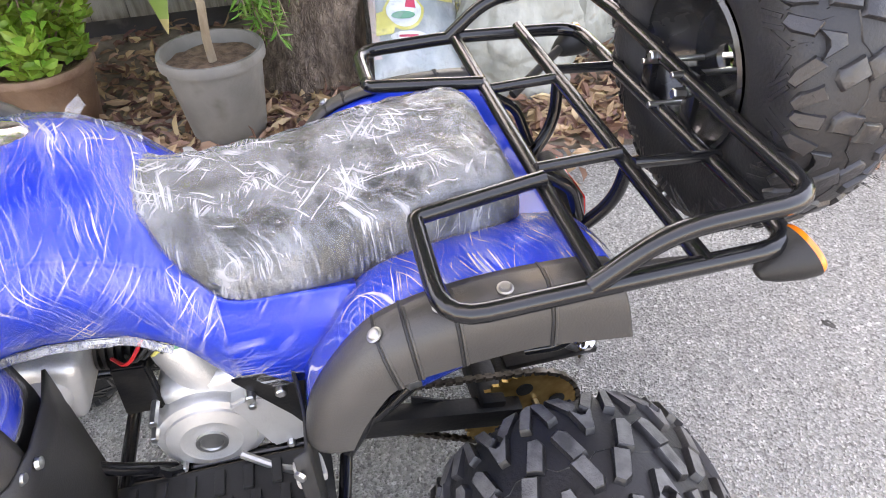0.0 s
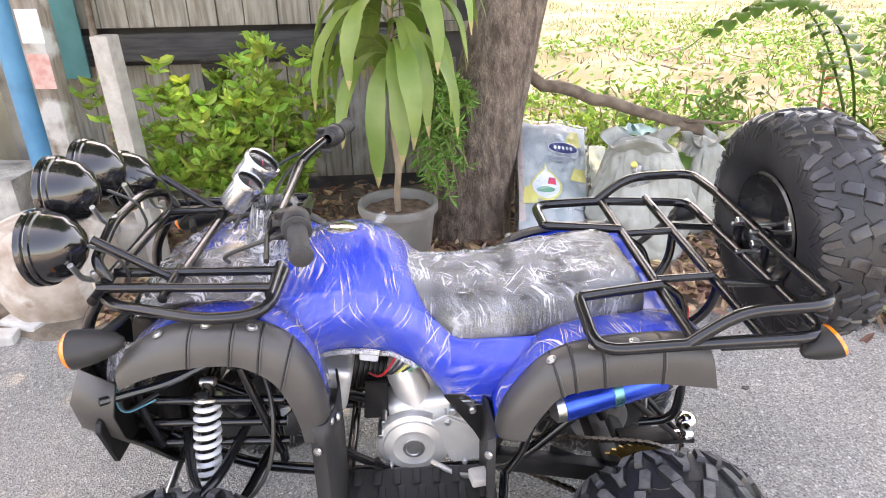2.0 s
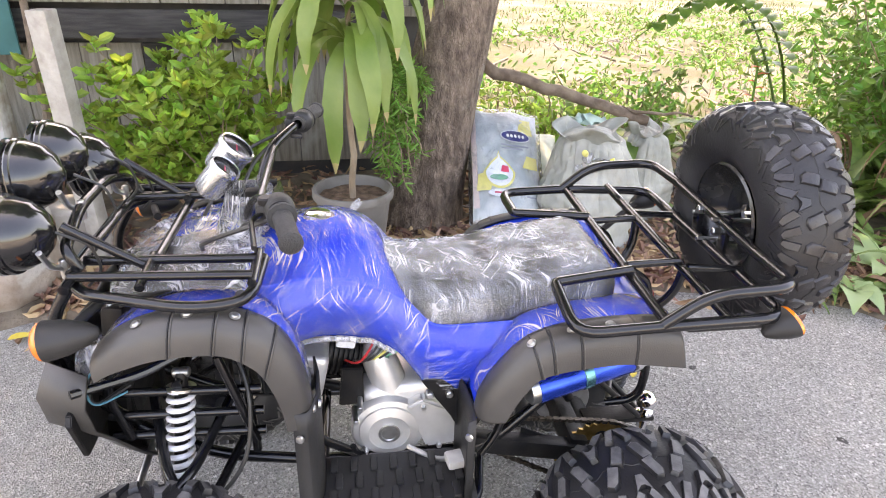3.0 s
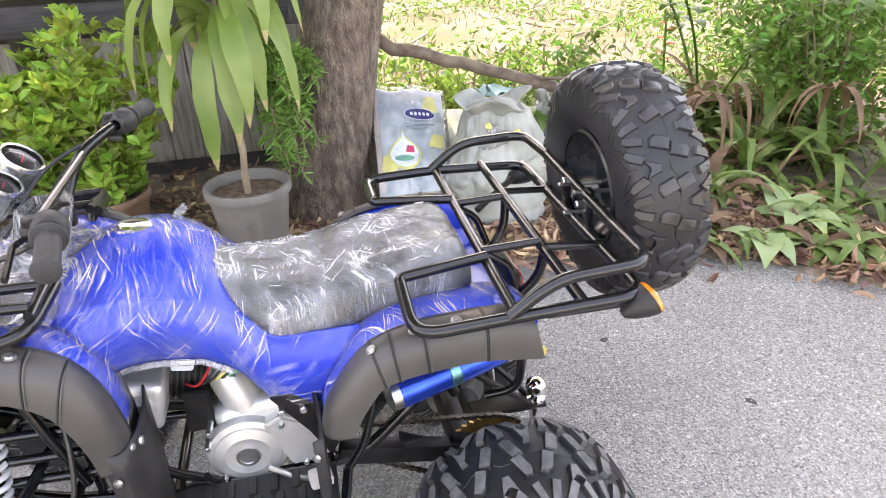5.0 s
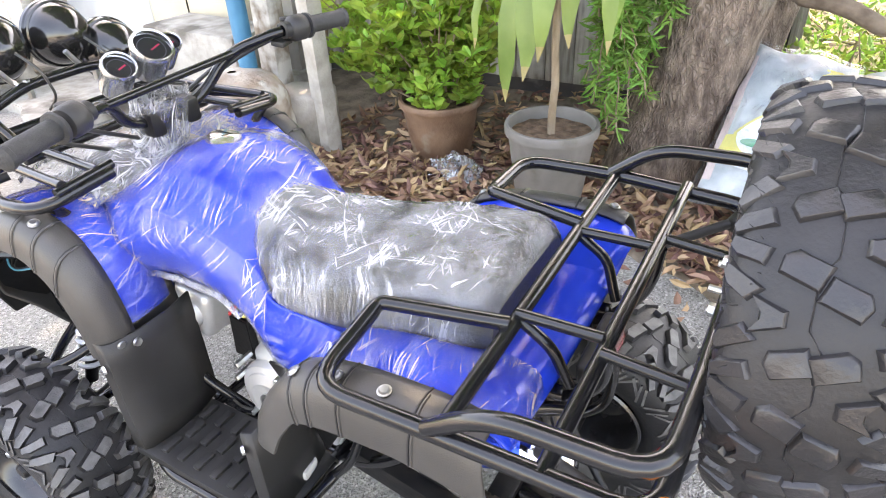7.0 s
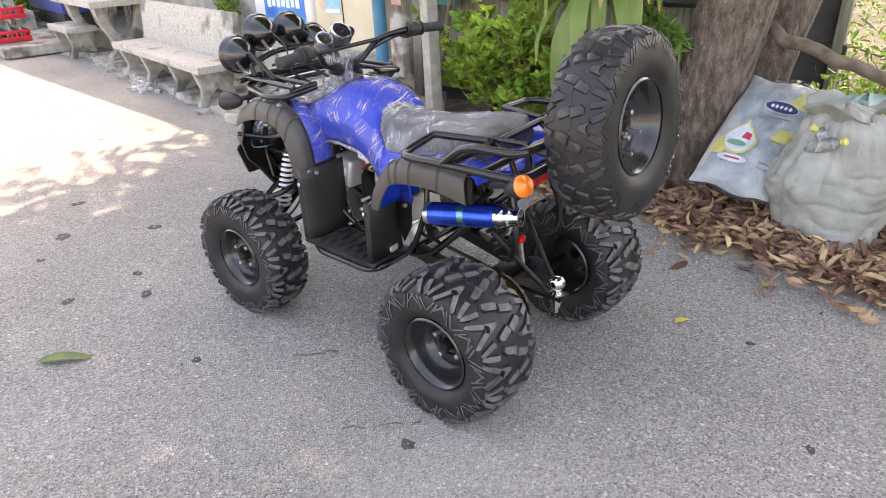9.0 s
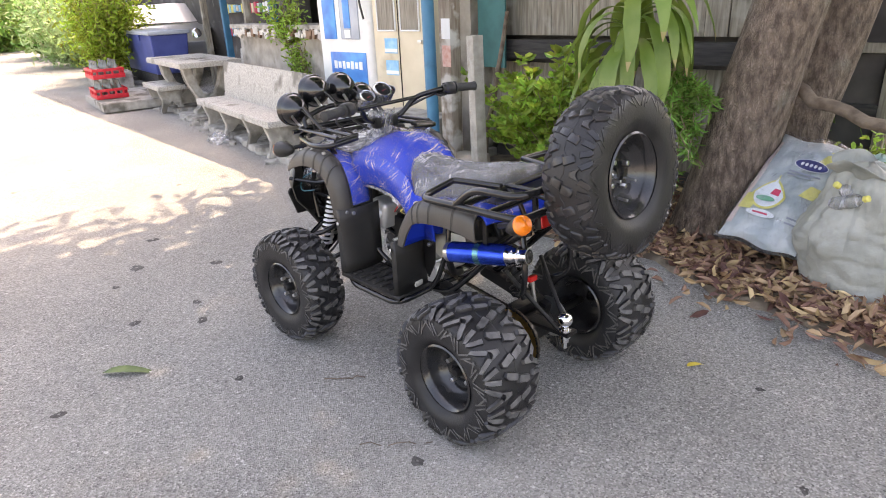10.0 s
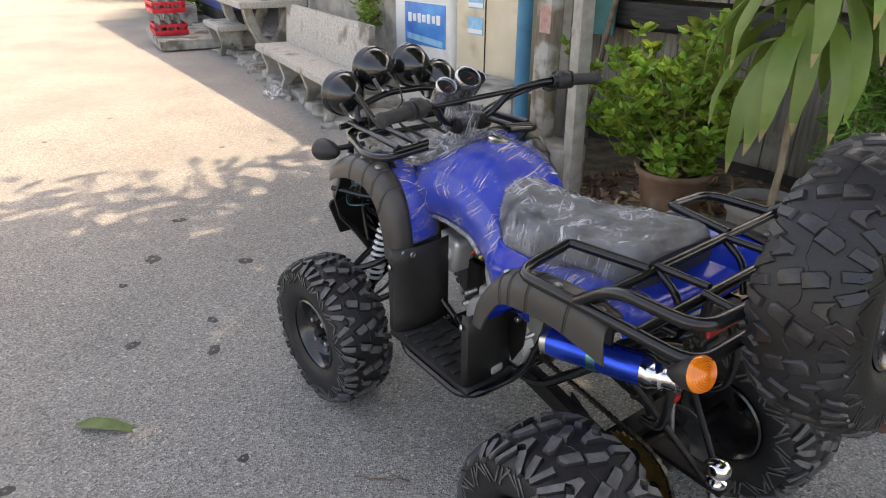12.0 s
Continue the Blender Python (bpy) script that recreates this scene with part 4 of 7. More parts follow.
for sg in (-1, 1):
    f = part("front_fender", loft(clean_arch(FRONT, [sg * v for v in (.14, .18, .235, .27, .286)], (.035, .012, .003, .004, .008))), M["blue"], atv,
             "glossy blue front fender", mods=(("SOLIDIFY", {"thickness": 0.004}),))
    part("plastic_film", loft(clean_arch(FRONT, [sg * v for v in (.15, .18, .23, .262, .276)], (.024, .006, -.003, -.001, .0))), M["film_body"], f)
    fl = part("fender_flare", loft(flare_rows(FRONT_FLARE, sg)), M["flare"], atv,
              "matt black plastic fender flare", mods=(("SOLIDIFY", {"thickness": 0.004}),))
    r = part("rear_fender", loft(clean_arch(REAR, [sg * v for v in (.12, .18, .235, .27, .286)], (.03, .012, .004, .004, .009))), M["blue"], atv,
             "glossy blue rear fender", mods=(("SOLIDIFY", {"thickness": 0.004}),))
    if sg < 0:
        part("plastic_film", loft(clean_arch(REAR, [sg * v for v in (.14, .18, .23, .262, .276)], (.018, .006, -.002, -.001, .0))), M["film_body"], r)
    fr = part("fender_flare", loft(flare_rows(REAR_FLARE, sg)), M["flare"], atv,
              "matt black plastic fender flare", mods=(("SOLIDIFY", {"thickness": 0.004}),))
    # joints across the flares, sunk at the crown and standing proud on the skirt
    for rails, owner, idx in ((FRONT_FLARE, fl, (19, 25, 32, 38)), (REAR_FLARE, fr, (19, 23, 28, 37))):
        rows = flare_rows(rails, sg)
        for i in idx:
            part("flare_joint", tube([Vector(q) for q in rows[i][:9]], 0.0021, 6), M["rubber"], owner)
            part("flare_rib", tube([Vector(q) + Vector((.0045, 0, .0004)) for q in rows[i][1:8]], 0.0024, 6), M["flare"], owner)
    for rails, owner, idx in ((FRONT_FLARE, fl, (12, 19, 28, 54)), (REAR_FLARE, fr, (17, 25, 31, 41))):
        rows = flare_rows(rails, sg)
        for i in idx[::1 if sg < 0 else 3]:
            i += 2
            p = Vector(rows[i][2])
            t = Vector(rows[i + 1][2]) - Vector(rows[i - 1][2])
            up = t.cross(Vector((0, 1, 0)))
            up = up if up.z > 0 or (abs(up.z) < .2 * up.length and (up.x > 0) == (rails is FRONT_FLARE)) else -up
            bolt = part("fender_bolt", lathe([(.0105, 0), (.0105, .0012), (.008, .002), (.0078, .003), (.006, .0052), (0, .006)], axis_pose(p + up.normalized() * .001, up.normalized() + Vector((0, sg * .12, 0))), 16), M["alu_dark"], owner)
    # upright leg guards and foot plate
    guard = part("leg_guard", loft([[(-0.712 + 0.06 * k + (0.02 if z < .45 else 0) * 0, sg * y, z) for y, k in ((.336, -.5), (.334, -.05), (.322, .12), (.27, .3), (.2, .3), (.14, .1))]
                                    for z in (.645, .6, .5, .42, .368)]), M["black_plastic"], atv, "matt black plastic leg guard", mods=(("SOLIDIFY", {"thickness": 0.005}),))
    part("fender_bolt", lathe([(0, .007), (.008, .005), (.009, 0)], axis_pose((-0.73, sg * 0.337, 0.585), (-0.3, sg, 0)), 12), M["zinc"], guard)
    part("fender_bolt", lathe([(0, .007), (.008, .005), (.009, 0)], axis_pose((-0.694, sg * 0.28, 0.625), (1, 0, 0)), 12), M["zinc"], guard)
    back = part("rear_guard", loft([[(-0.372 - 0.05 * k, sg * y, z) for y, k in ((.335, .3), (.326, -.05), (.27, -.1), (.21, 0), (.165, .2))]
                                    for z in (.59, .52, .45, .368)]), M["black_plastic"], atv, "matt black plastic guard behind the foot plate", mods=(("SOLIDIFY", {"thickness": 0.005}),))
    part("inner_fender", loft([[(x, sg * y, z) for y in (.295, .27, .22, .17)] for x, z in ((-.3, .70), (-.34, .65), (-.362, .6), (-.368, .565))]), M["blue"], back, "blue plastic inner fender",
         mods=(("SOLIDIFY", {"thickness": 0.004}),))
    part("fender_bolt", lathe([(0, .007), (.008, .005), (.009, 0)], axis_pose((-0.385, sg * 0.336, 0.555), (-0.7, sg, 0)), 12), M["zinc"], back)
    foot = part("foot_plate", loft([[(x, sg * y, z) for y, z in ((.338, .352), (.336, .366), (.3, .368), (.23, .366), (.165, .366), (.16, .352))]
                                    for x in (-.74, -.66, -.52, -.40, -.355)], caps=False), M["black_plastic"], atv, "black ribbed plastic foot plate", mods=(("SOLIDIFY", {"thickness": 0.005}),))
    for k in range(7):
        for j in range(3):
            part("grip_rib", box((0.017, 0.044, 0.01), (-0.675 + k * 0.046 + (j % 2) * 0.012, sg * (.198 + j * .05), 0.37), (0, 0, 0), 0.003), M["black_plastic"], foot)
    part("side_bar", tube([(-.73, sg * .3, .35), (-.66, sg * .335, .335), (-.4, sg * .335, .335), (-.35, sg * .31, .35), (-.33, sg * .2, .37)], 0.011, 10, 0.04), M["tube"], atv)

# rear deck between the fenders
part("rear_deck", loft(skin([(-0.28, [(0, .69), (.1, .70), (.2, .715), (.26, .728), (.29, .733)]), (-0.15, [(0, .745), (.1, .75), (.18, .762), (.25, .778), (.285, .781)]),
                             (-0.02, [(0, .755), (.1, .76), (.18, .768), (.25, .783), (.285, .785)]), (0.045, [(0, .75), (.1, .752), (.18, .76), (.25, .773), (.285, .774)]),
                             (0.07, [(0, .725), (.1, .728), (.18, .736), (.25, .748), (.285, .75)])])),
     M["blue"], atv, "glossy blue rear deck", mods=(("SOLIDIFY", {"thickness": 0.004}),))
# front hood between the fenders
hood = part("front_hood", loft(skin([(-0.82, [(0, 0.83), (0.0576, 0.825), (0.108, 0.81), (0.1368, 0.8)]), (-0.92, [(0, 0.85), (0.0576, 0.848), (0.108, 0.84), (0.144, 0.835)]),
                                     (-1.03, [(0, 0.845), (0.0576, 0.842), (0.108, 0.832), (0.144, 0.82)]), (-1.11, [(0, 0.81), (0.0576, 0.805), (0.108, 0.792), (0.1368, 0.78)]), (-1.14, [(0, 0.75), (0.0576, 0.745), (0.108, 0.735), (0.1296, 0.73)])])),
            M["black_plastic"], atv, "black front hood covered in loose clear film", mods=(("SOLIDIFY", {"thickness": 0.004}),))
part("plastic_film", loft(crumple(skin([(-0.80, [(0, .875), (.08, .87), (.15, .85), (.2, .84)]), (-0.92, [(0, .885), (.08, .883), (.15, .875), (.21, .865)]),
                                        (-1.03, [(0, .88), (.08, .877), (.15, .867), (.2, .855)]), (-1.1, [(0, .85), (.08, .845), (.15, .83), (.18, .815)])], 6, 6), 0.012, 9.0)), M["film_seat"], hood)


def rack_tube(pts, r, parent, fillet=0.03, closed=False, name="rack_tube"):
    return part(name, tube(pts, r, 10, fillet, closed), M["tube"], parent)


# rear rack
rr = part("rear_rack", tube([(-.185, -.205, .828), (-.185, -.345, .805), (.0, -.345, .812), (.257, -.345, .818), (.257, .345, .828), (.0, .345, .84), (-.185, .345, .833), (-.185, .205, .835)], 0.0125, 12, 0.05),
          M["tube"], atv, "black tubular steel rear rack")
rack_tube([(.005, -.145, .832), (-.185, -.185, .832), (-.185, -.21, .828)], .0115, rr, .03)
rack_tube([(.005, .145, .838), (-.185, .185, .838), (-.185, .21, .835)], .0115, rr, .03)
rack_tube([(.005, -.35, .812), (.005, .35, .84)], .0115, rr)
rack_tube([(.135, -.35, .817), (.135, .35, .842)], .0115, rr)
for sg, zz in ((-1, .815), (1, .838)):
    rack_tube([(-.01, sg * .345, zz), (.075, sg * .35, zz + .068), (.257, sg * .35, zz + .075), (.262, sg * .18, zz + .075)], .0125, rr, .05)
rack_tube([(.262, -.19, .89), (.262, .19, .912)], .0125, rr)
for y in (-.12, .13):
    rack_tube([(.005, y, .832), (.13, y, .836)], .009, rr)
    rack_tube([(.135, y * 1.25, .836), (.27, y * 1.25, .826)], .009, rr)
    part("spare_bracket", box((.012, .03, .11), (.268, y * .5, .86), (0, 0, 0), .003), M["tube"], rr)
    rack_tube([(.14, y * 1.1, .828), (.135, y, .75), (.06, y * .8, .66), (-.03, y * .6, .60)], .011, rr, .04, name="rack_strut")
    rack_tube([(.0, y, .83), (.06, y, .79), (.085, y * .9, .72)], .009, rr, .02, name="rack_strut")
for y, z in ((-.045, .925), (.04, .91), (0, .855)):
    part("spare_stud", cyl((.235, y, z - .02), (.40, y, z - .03), 0.005, seg=10, bevel=.001), M["zinc"], rr)
part("rack_bolt", cyl((.262, -.05, .875), (.24, -.05, .877), 0.009, seg=6, bevel=.002), M["zinc"], rr)
part("rack_bolt", cyl((.262, .03, .9), (.24, .03, .902), 0.009, seg=6, bevel=.002), M["zinc"], rr)

# front rack
fk = part("front_rack", tube([(-.79, -.16, .905), (-.80, -.3, .888), (-.90, -.315, .885), (-1.12, -.24, .885), (-1.155, -.16, .89), (-1.155, .16, .89), (-1.12, .24, .885), (-.90, .315, .885), (-.80, .3, .888), (-.79, .16, .905)],
                               0.0115, 12, 0.05), M["tube"], atv, "black tubular steel front rack")
for y in (-.25, -.18, .18, .25):
    rack_tube([(-.80, y, .915), (-1.13, y * .92, .915)], .0095, fk)
for x in (-.80, -1.0, -1.13):
    rack_tube([(x, -.265, .905), (x, -.15, .915)], .0095, fk)
    rack_tube([(x, .265, .905), (x, .15, .915)], .0095, fk)
rack_tube([(-1.13, -.22, .915), (-1.13, .22, .915)], .0105, fk)
rack_tube([(-1.0, -.2, .9), (-1.0, .2, .9)], .0095, fk)
for sg in (-1, 1):
    rack_tube([(-.82, sg * .28, .89), (-.84, sg * .24, .84), (-.84, sg * .2, .78)], .0105, fk, name="rack_strut")
    rack_tube([(-1.13, sg * .2, .91), (-1.2, sg * .2, .80), (-1.19, sg * .18, .62), (-1.1, sg * .15, .5)], .012, fk, .05, name="rack_strut")
    rack_tube([(-1.0, sg * .18, .90), (-1.14, sg * .19, 1.0)], .009, fk, name="rack_strut")
# lamp bar and the four work lamps
rack_tube([(-1.12, -.2, .915), (-1.14, -.2, .955), (-1.15, -.07, .99), (-1.15, .09, .99), (-1.14, .2, .955), (-1.12, .2, .915)], .011, fk, .04, name="lamp_bar")
for x, y, z in ((-1.2, -.195, .99), (-1.215, -.066, 1.056), (-1.225, .09, 1.05), (-1.2, .19, .992)):
    m = axis_pose((x, y, z), (-1, 0, -0.05)) @ Matrix.Diagonal((1, 1, .78, 1))
    lp = part("work_lamp", lathe([(0, -.062), (.012, -.062), (.018, -.056), (.036, -.048), (.056, -.026), (.066, .002), (.069, .02), (.073, .022), (.075, .03), (.073, .036), (.07, .04),
                                  (.074, .044), (.075, .054), (.072, .058), (.068, .06), (.066, .052), (.02, .056), (0, .057)], m, 36), M["lamp_black"], atv, "round glossy black work lamp")
    part("lamp_bracket", tube([(-1.15, y, z - .075), (-1.165, y - .02, z - .06), (-1.165, y - .045, z - .02)], .006, 8, .01), M["zinc"], lp)
    part("lamp_bolt", cyl((-1.15, y, z - .095), (-1.15, y, z - .055), .008, seg=6, bevel=.002), M["zinc"], lp)
    part("lamp_cable", tube([(-1.15, y, z), (-1.1, y + .01, z - .03), (-1.09, y + .02, z - .09), (-1.12, y + .01, z - .12)], .003, 6, .02), M["hose"], lp)

# steering: handlebar, grips, levers, gauges
hb = part("handlebar", tube([(-.712, -.355, 1.028), (-.745, -.22, 1.035), (-.80, -.12, 1.02), (-.83, -.075, .955), (-.82, .0, .945), (-.825, .11, .955), (-.80, .17, 1.03), (-.745, .29, 1.055), (-.706, .435, 1.05)], 0.0115, 12, 0.05),
          M["tube"], atv, "black steel handlebar")
part("cross_brace", tube([(-.79, -.135, 1.02), (-.79, .175, 1.03)], 0.008, 10), M["tube"], hb)
for a, b in (((-.712, -.362, 1.028), (-.738, -.245, 1.034)), ((-.7, .458, 1.05), (-.726, .35, 1.053))):
    a, b = Vector(a), Vector(b)
    g = part("grip", lathe([(0, 0), (.015, 0), (.021, .004), (.021, .012), (.0185, .014), (.0185, .104), (.027, .106), (.028, .112), (.012, .114)], axis_pose(a, b - a), 20), M["grip"], hb, "black ribbed rubber grip")
    d = (b - a).normalized()
    part("switch_box", lathe([(.012, 0), (.024, .002), (.028, .008), (.028, .034), (.022, .042), (.018, .044), (.018, .058), (.012, .06)], axis_pose(b + d * .004, d), 22), M["black_plastic"], hb)
    part("lever_mount", box((.034, .03, .026), tuple(b + d * .03 + Vector((-.026, 0, -.004))), (0, 0, 8), .007), M["black_plastic"], hb)
    part("master_cap", cyl(b + d * .03 + Vector((-.024, 0, .006)), b + d * .03 + Vector((-.024, 0, .022)), .014, seg=18, bevel=.003), M["frame"], hb)
    part("brake_lever", tube([b + d * .02 + Vector((-.03, 0, -.005)), b + Vector((-.055, 0, -.01)), a + d * .02 + Vector((-.06, 0, -.015))], .005, 8, .02), M["tube"], hb, "black brake lever")
part("thumb_throttle", box((.03, .05, .012), (-.75, .29, 1.03), (0, 10, 15), .004), M["black_plastic"], hb)
for y in (-.03, .06):
    part("clamp", box((.05, .03, .05), (-.825, y, .945), (0, 0, 0), .008), M["frame"], hb)
part("steering_stem", cyl((-.83, .015, .95), (-.93, .0, .55), .016), M["frame"], hb)
for p0, rad, face in (((-.866, .041, 1.058), .038, True), ((-.882, -.03, 1.036), .031, True), ((-.885, .1, 1.05), .02, True)):
    m = axis_pose(p0, (.62, -.08, .72))
    gg = part("gauge", lathe([(0, -.055), (rad * .6, -.055), (rad * .95, -.045), (rad, -.03), (rad, .012), (rad * 1.1, .014), (rad * 1.12, .022), (rad * 1.02, .028), (rad * .92, .026)], m, 32), M["satin"], hb, "round chrome gauge")
    part("dial", lathe([(0, .015), (rad * .95, .015), (rad * .95, .012)], m, 32), M["gauge_face"], gg)
    part("gauge_glass", lathe([(0, .024), (rad * .6, .0235), (rad * .93, .021)], m, 32), M["dial_glass"], gg)
    part("dial_ring", lathe([(rad * .69, .0155), (rad * .7, .0162), (rad * .715, .0155)], m, 32), M["grey_print"], gg)
    part("needle", box((rad * .6, .003, .001), (0, 0, 0)), M["red_print"], gg).matrix_local = m @ pose(rad * .2, 0, .017, 0, 0, 20)
for k, (a, b, c) in enumerate((((-.75, -.24, 1.03), (-.82, -.16, .98), (-.86, -.02, .9)), ((-.74, .3, 1.05), (-.84, .22, 1.0), (-.88, .05, .92)), ((-.73, .33, 1.05), (-.9, .25, .99), (-.95, .08, .9)),
                               ((-.745, -.25, 1.03), (-.9, -.2, .96), (-.93, -.06, .88)))):
    part("control_cable", tube([a, b, c], .0045, 8, .08), M["hose"], hb)
part("wrapped_stem", loft(crumple([[(-.83 + .05 * math.cos(t) - k * .02, .01 + .06 * math.sin(t), .985 - k * .06) for t in np.linspace(0, 2 * math.pi, 24)] for k in range(5)], .01, 2.0)), M["film_seat"], hb, "loose clear film round the steering stem")

# front bumper shell and front indicators
for sg in (-1, 1):
    bp_ = part("front_bumper", loft([[(x, sg * y, z) for x, y, z in row] for row in (
        ((-1.2, .0, .74), (-1.21, .12, .74), (-1.205, .245, .74), (-1.120, 0.287, .73)),
        ((-1.24, .0, .67), (-1.245, .13, .67), (-1.232, .262, .67), (-1.130, 0.307, .665)),
        ((-1.245, .0, .6), (-1.245, .13, .6), (-1.228, .252, .6), (-1.128, 0.292, .595)),
        ((-1.225, .0, .52), (-1.225, .11, .52), (-1.2, .18, .52), (-1.115, 0.247, .535)),
        ((-1.18, .0, .44), (-1.18, .09, .44), (-1.16, .15, .44), (-1.085, 0.202, .455)),
        ((-1.11, .0, .37), (-1.11, .07, .37), (-1.1, .11, .375), (-1.08, .14, .39)))]), M["flare"], atv, "grey-black plastic front bumper shell", mods=(("SOLIDIFY", {"thickness": 0.006}),))
    part("bumper_wing", plate([(.1, .525), (.275, .525), (.31, .632), (.3, .65), (.1, .66)], .012, pose(-1.17, 0, 0, 90, 0, 90) @ Matrix.Diagonal((sg, 1, 1, 1)), .002), M["frame"], bp_)
    part("bumper_arm", plate([(.09, .58), (.13, .56), (.11, .38), (.07, .37)], .01, pose(-1.12, 0, 0, 90, 0, 90) @ Matrix.Diagonal((sg, 1, 1, 1)), .002), M["black_plastic"], bp_)
    part("bumper_strut", tube([(-1.15, sg * .3, .70), (-1.05, sg * .22, .68), (-.95, sg * .16, .70)], .009, 8, .03), M["tube"], bp_)
    FI = axis_pose((-1.145, sg * .32, .838), (-1, sg * .1, -.1)) @ Matrix.Diagonal((1.05, .95, .82, 1))
    RI = axis_pose((.262, sg * .345, .805), (1, -sg * .04, .5)) @ Matrix.Diagonal((1.0, .78, .66, 1))
    ind = part("indicator", lathe([(0, -.1), (.01, -.096), (.022, -.075), (.033, -.035), (.037, 0), (.038, .012)], FI, 24), M["black_plastic"], atv, "black front indicator with amber lens")
    part("lens", lathe([(.0375, .012), (.036, .02), (.027, .03), (.012, .035), (0, .036)], FI, 24), M["orange"], ind, "amber lens")
    part("indicator_stalk", cyl((-1.13, sg * .31, .838), (-1.09, sg * .2, .85), .009), M["black_plastic"], ind)
    ri = part("indicator", lathe([(0, -.085), (.01, -.082), (.022, -.06), (.034, -.025), (.039, .0), (.04, .008)], RI, 26), M["black_plastic"], atv, "black rear indicator with amber lens")
    part("lens", lathe([(.0395, .008), (.039, .014)] + [q for k in range(6) for q in ((.036 - .0055 * k, .02 + .0024 * k), (.034 - .0055 * k, .0186 + .0024 * k))] + [(0, .034)], RI, 26), M["orange"], ri, "amber lens")
    part("indicator_stalk", cyl((.22, sg * .33, .795), (.1, sg * .26, .745), .009), M["black_plastic"], ri)


# front suspension
for sg in (-1, 1):
    a, b = Vector((-.985, sg * .17, .645)), Vector((-1.01, sg * .25, .36))
    sh = part("front_shock", cyl(a, b, .014), M["frame"], atv, "front shock absorber with white coil spring")
    d = (b - a)
    u, w = frame_of(d)
    helix = [a + d * (.12 + .72 * t / 140) + (u * math.cos(t * .45) + w * math.sin(t * .45)) * .025 for t in range(141)]
    part("coil_spring", tube(helix, .0062, 8), M["spring"], sh, "white painted coil spring")
    part("spring_seat", lathe([(.02, 0), (.031, .002), (.031, .008), (.014, .012)], axis_pose(a + d * .1, d), 20), M["zinc"], sh)
    part("shock_eye", cyl(a + Vector((.018, 0, 0)), a - Vector((.018, 0, 0)), .011, bevel=.003), M["alu_dark"], sh)
    for z, spread in ((.36, .1), (.5, .09)):
        for s2 in (-1, 1):
            part("control_arm", tube([(-.985 + s2 * spread, sg * .1, z + .04), (-.985 + s2 * .03, sg * .28, z - .02), (-.985, sg * .33, z - .03)], .011, 10, .04), M["tube"], atv)
    part("knuckle", box((.05, .05, .2), (-1.02, sg * .325, .33), (0, 0, 0), .012), M["frame"], atv)
    part("tie_rod", cyl((-1.09, sg * .04, .42), (-1.11, sg * .31, .36), .008), M["zinc"], atv)
    part("brake_hose", tube([(-.9, sg * .12, .72), (-.84, sg * .2, .62), (-.85, sg * .26, .45), (-.98, sg * .3, .34)], .005, 8, .1), M["hose"], atv)
    # main frame rails
    part("frame_rail", tube([(-1.12, sg * .11, .46), (-.95, sg * .12, .36), (-.7, sg * .13, .33), (-.3, sg * .13, .33), (-.12, sg * .12, .5), (.05, sg * .11, .66), (.1, sg * .11, .68)], .0135, 10, .08), M["tube"], atv)
    part("frame_rail", tube([(-1.1, sg * .1, .66), (-.9, sg * .1, .76), (-.7, sg * .07, .76), (-.45, sg * .09, .66), (-.2, sg * .11, .68), (.08, sg * .11, .7)], .0135, 10, .08), M["tube"], atv)
    part("frame_strut", tube([(-.78, sg * .17, .80), (-.80, sg * .18, .6), (-.72, sg * .17, .44), (-.62, sg * .13, .34)], .011, 10, .06), M["tube"], atv)
    part("frame_strut", tube([(-1.12, sg * .11, .46), (-1.13, sg * .12, .8)], .011, 10), M["tube"], atv)
    part("frame_strut", tube([(-.86, sg * .11, .36), (-.88, sg * .1, .76)], .011, 10), M["tube"], atv)
    part("frame_strut", tube([(-.33, sg * .2, .37), (-.29, sg * .19, .42), (-.245, sg * .17, .56), (-.26, sg * .15, .68)], .010, 10, .04), M["tube"], atv)
for sg in (-1, 1):
    for z in (.615, .555, .5):
        part("frame_brace", cyl((-1.14, sg * .19, z), (-.82, sg * .19, z - .01), .01), M["tube"], atv)
    part("frame_brace", tube([(-1.1, sg * .2, .72), (-1.13, sg * .2, .62), (-1.1, sg * .2, .5)], .01, 10, .04), M["tube"], atv)
    part("frame_brace", tube([(-.9, sg * .2, .7), (-.87, sg * .21, .6), (-.84, sg * .2, .47)], .01, 10, .04), M["tube"], atv)
part("front_inner_panel", box((.05, .3, .36), (-1.13, 0, .62), (0, 8, 0), .02), M["frame"], atv)
part("front_cross_tube", cyl((-.92, -.2, .705), (-.92, .2, .705), .011), M["tube"], atv)
part("front_cross_tube", cyl((-.99, -.2, .63), (-.99, .2, .63), .011), M["tube"], atv)
for sg in (-1, 1):
    part("wheel_well_liner", loft([[(x, sg * y, z) for y in (.15, .2, .26, .31)] for x, z in ((-.80, .80), (-.762, .765), (-.738, .70), (-.728, .62), (-.728, .5), (-.732, .38))]), M["black_plastic"], atv, "black plastic liner of the wheel well", mods=(("SOLIDIFY", {"thickness": 0.004}),))
part("skid_tube", cyl((-.7, -.32, .345), (-.7, .32, .345), .012), M["tube"], atv)
part("skid_tube", cyl((-.37, -.32, .345), (-.37, .32, .345), .012), M["tube"], atv)
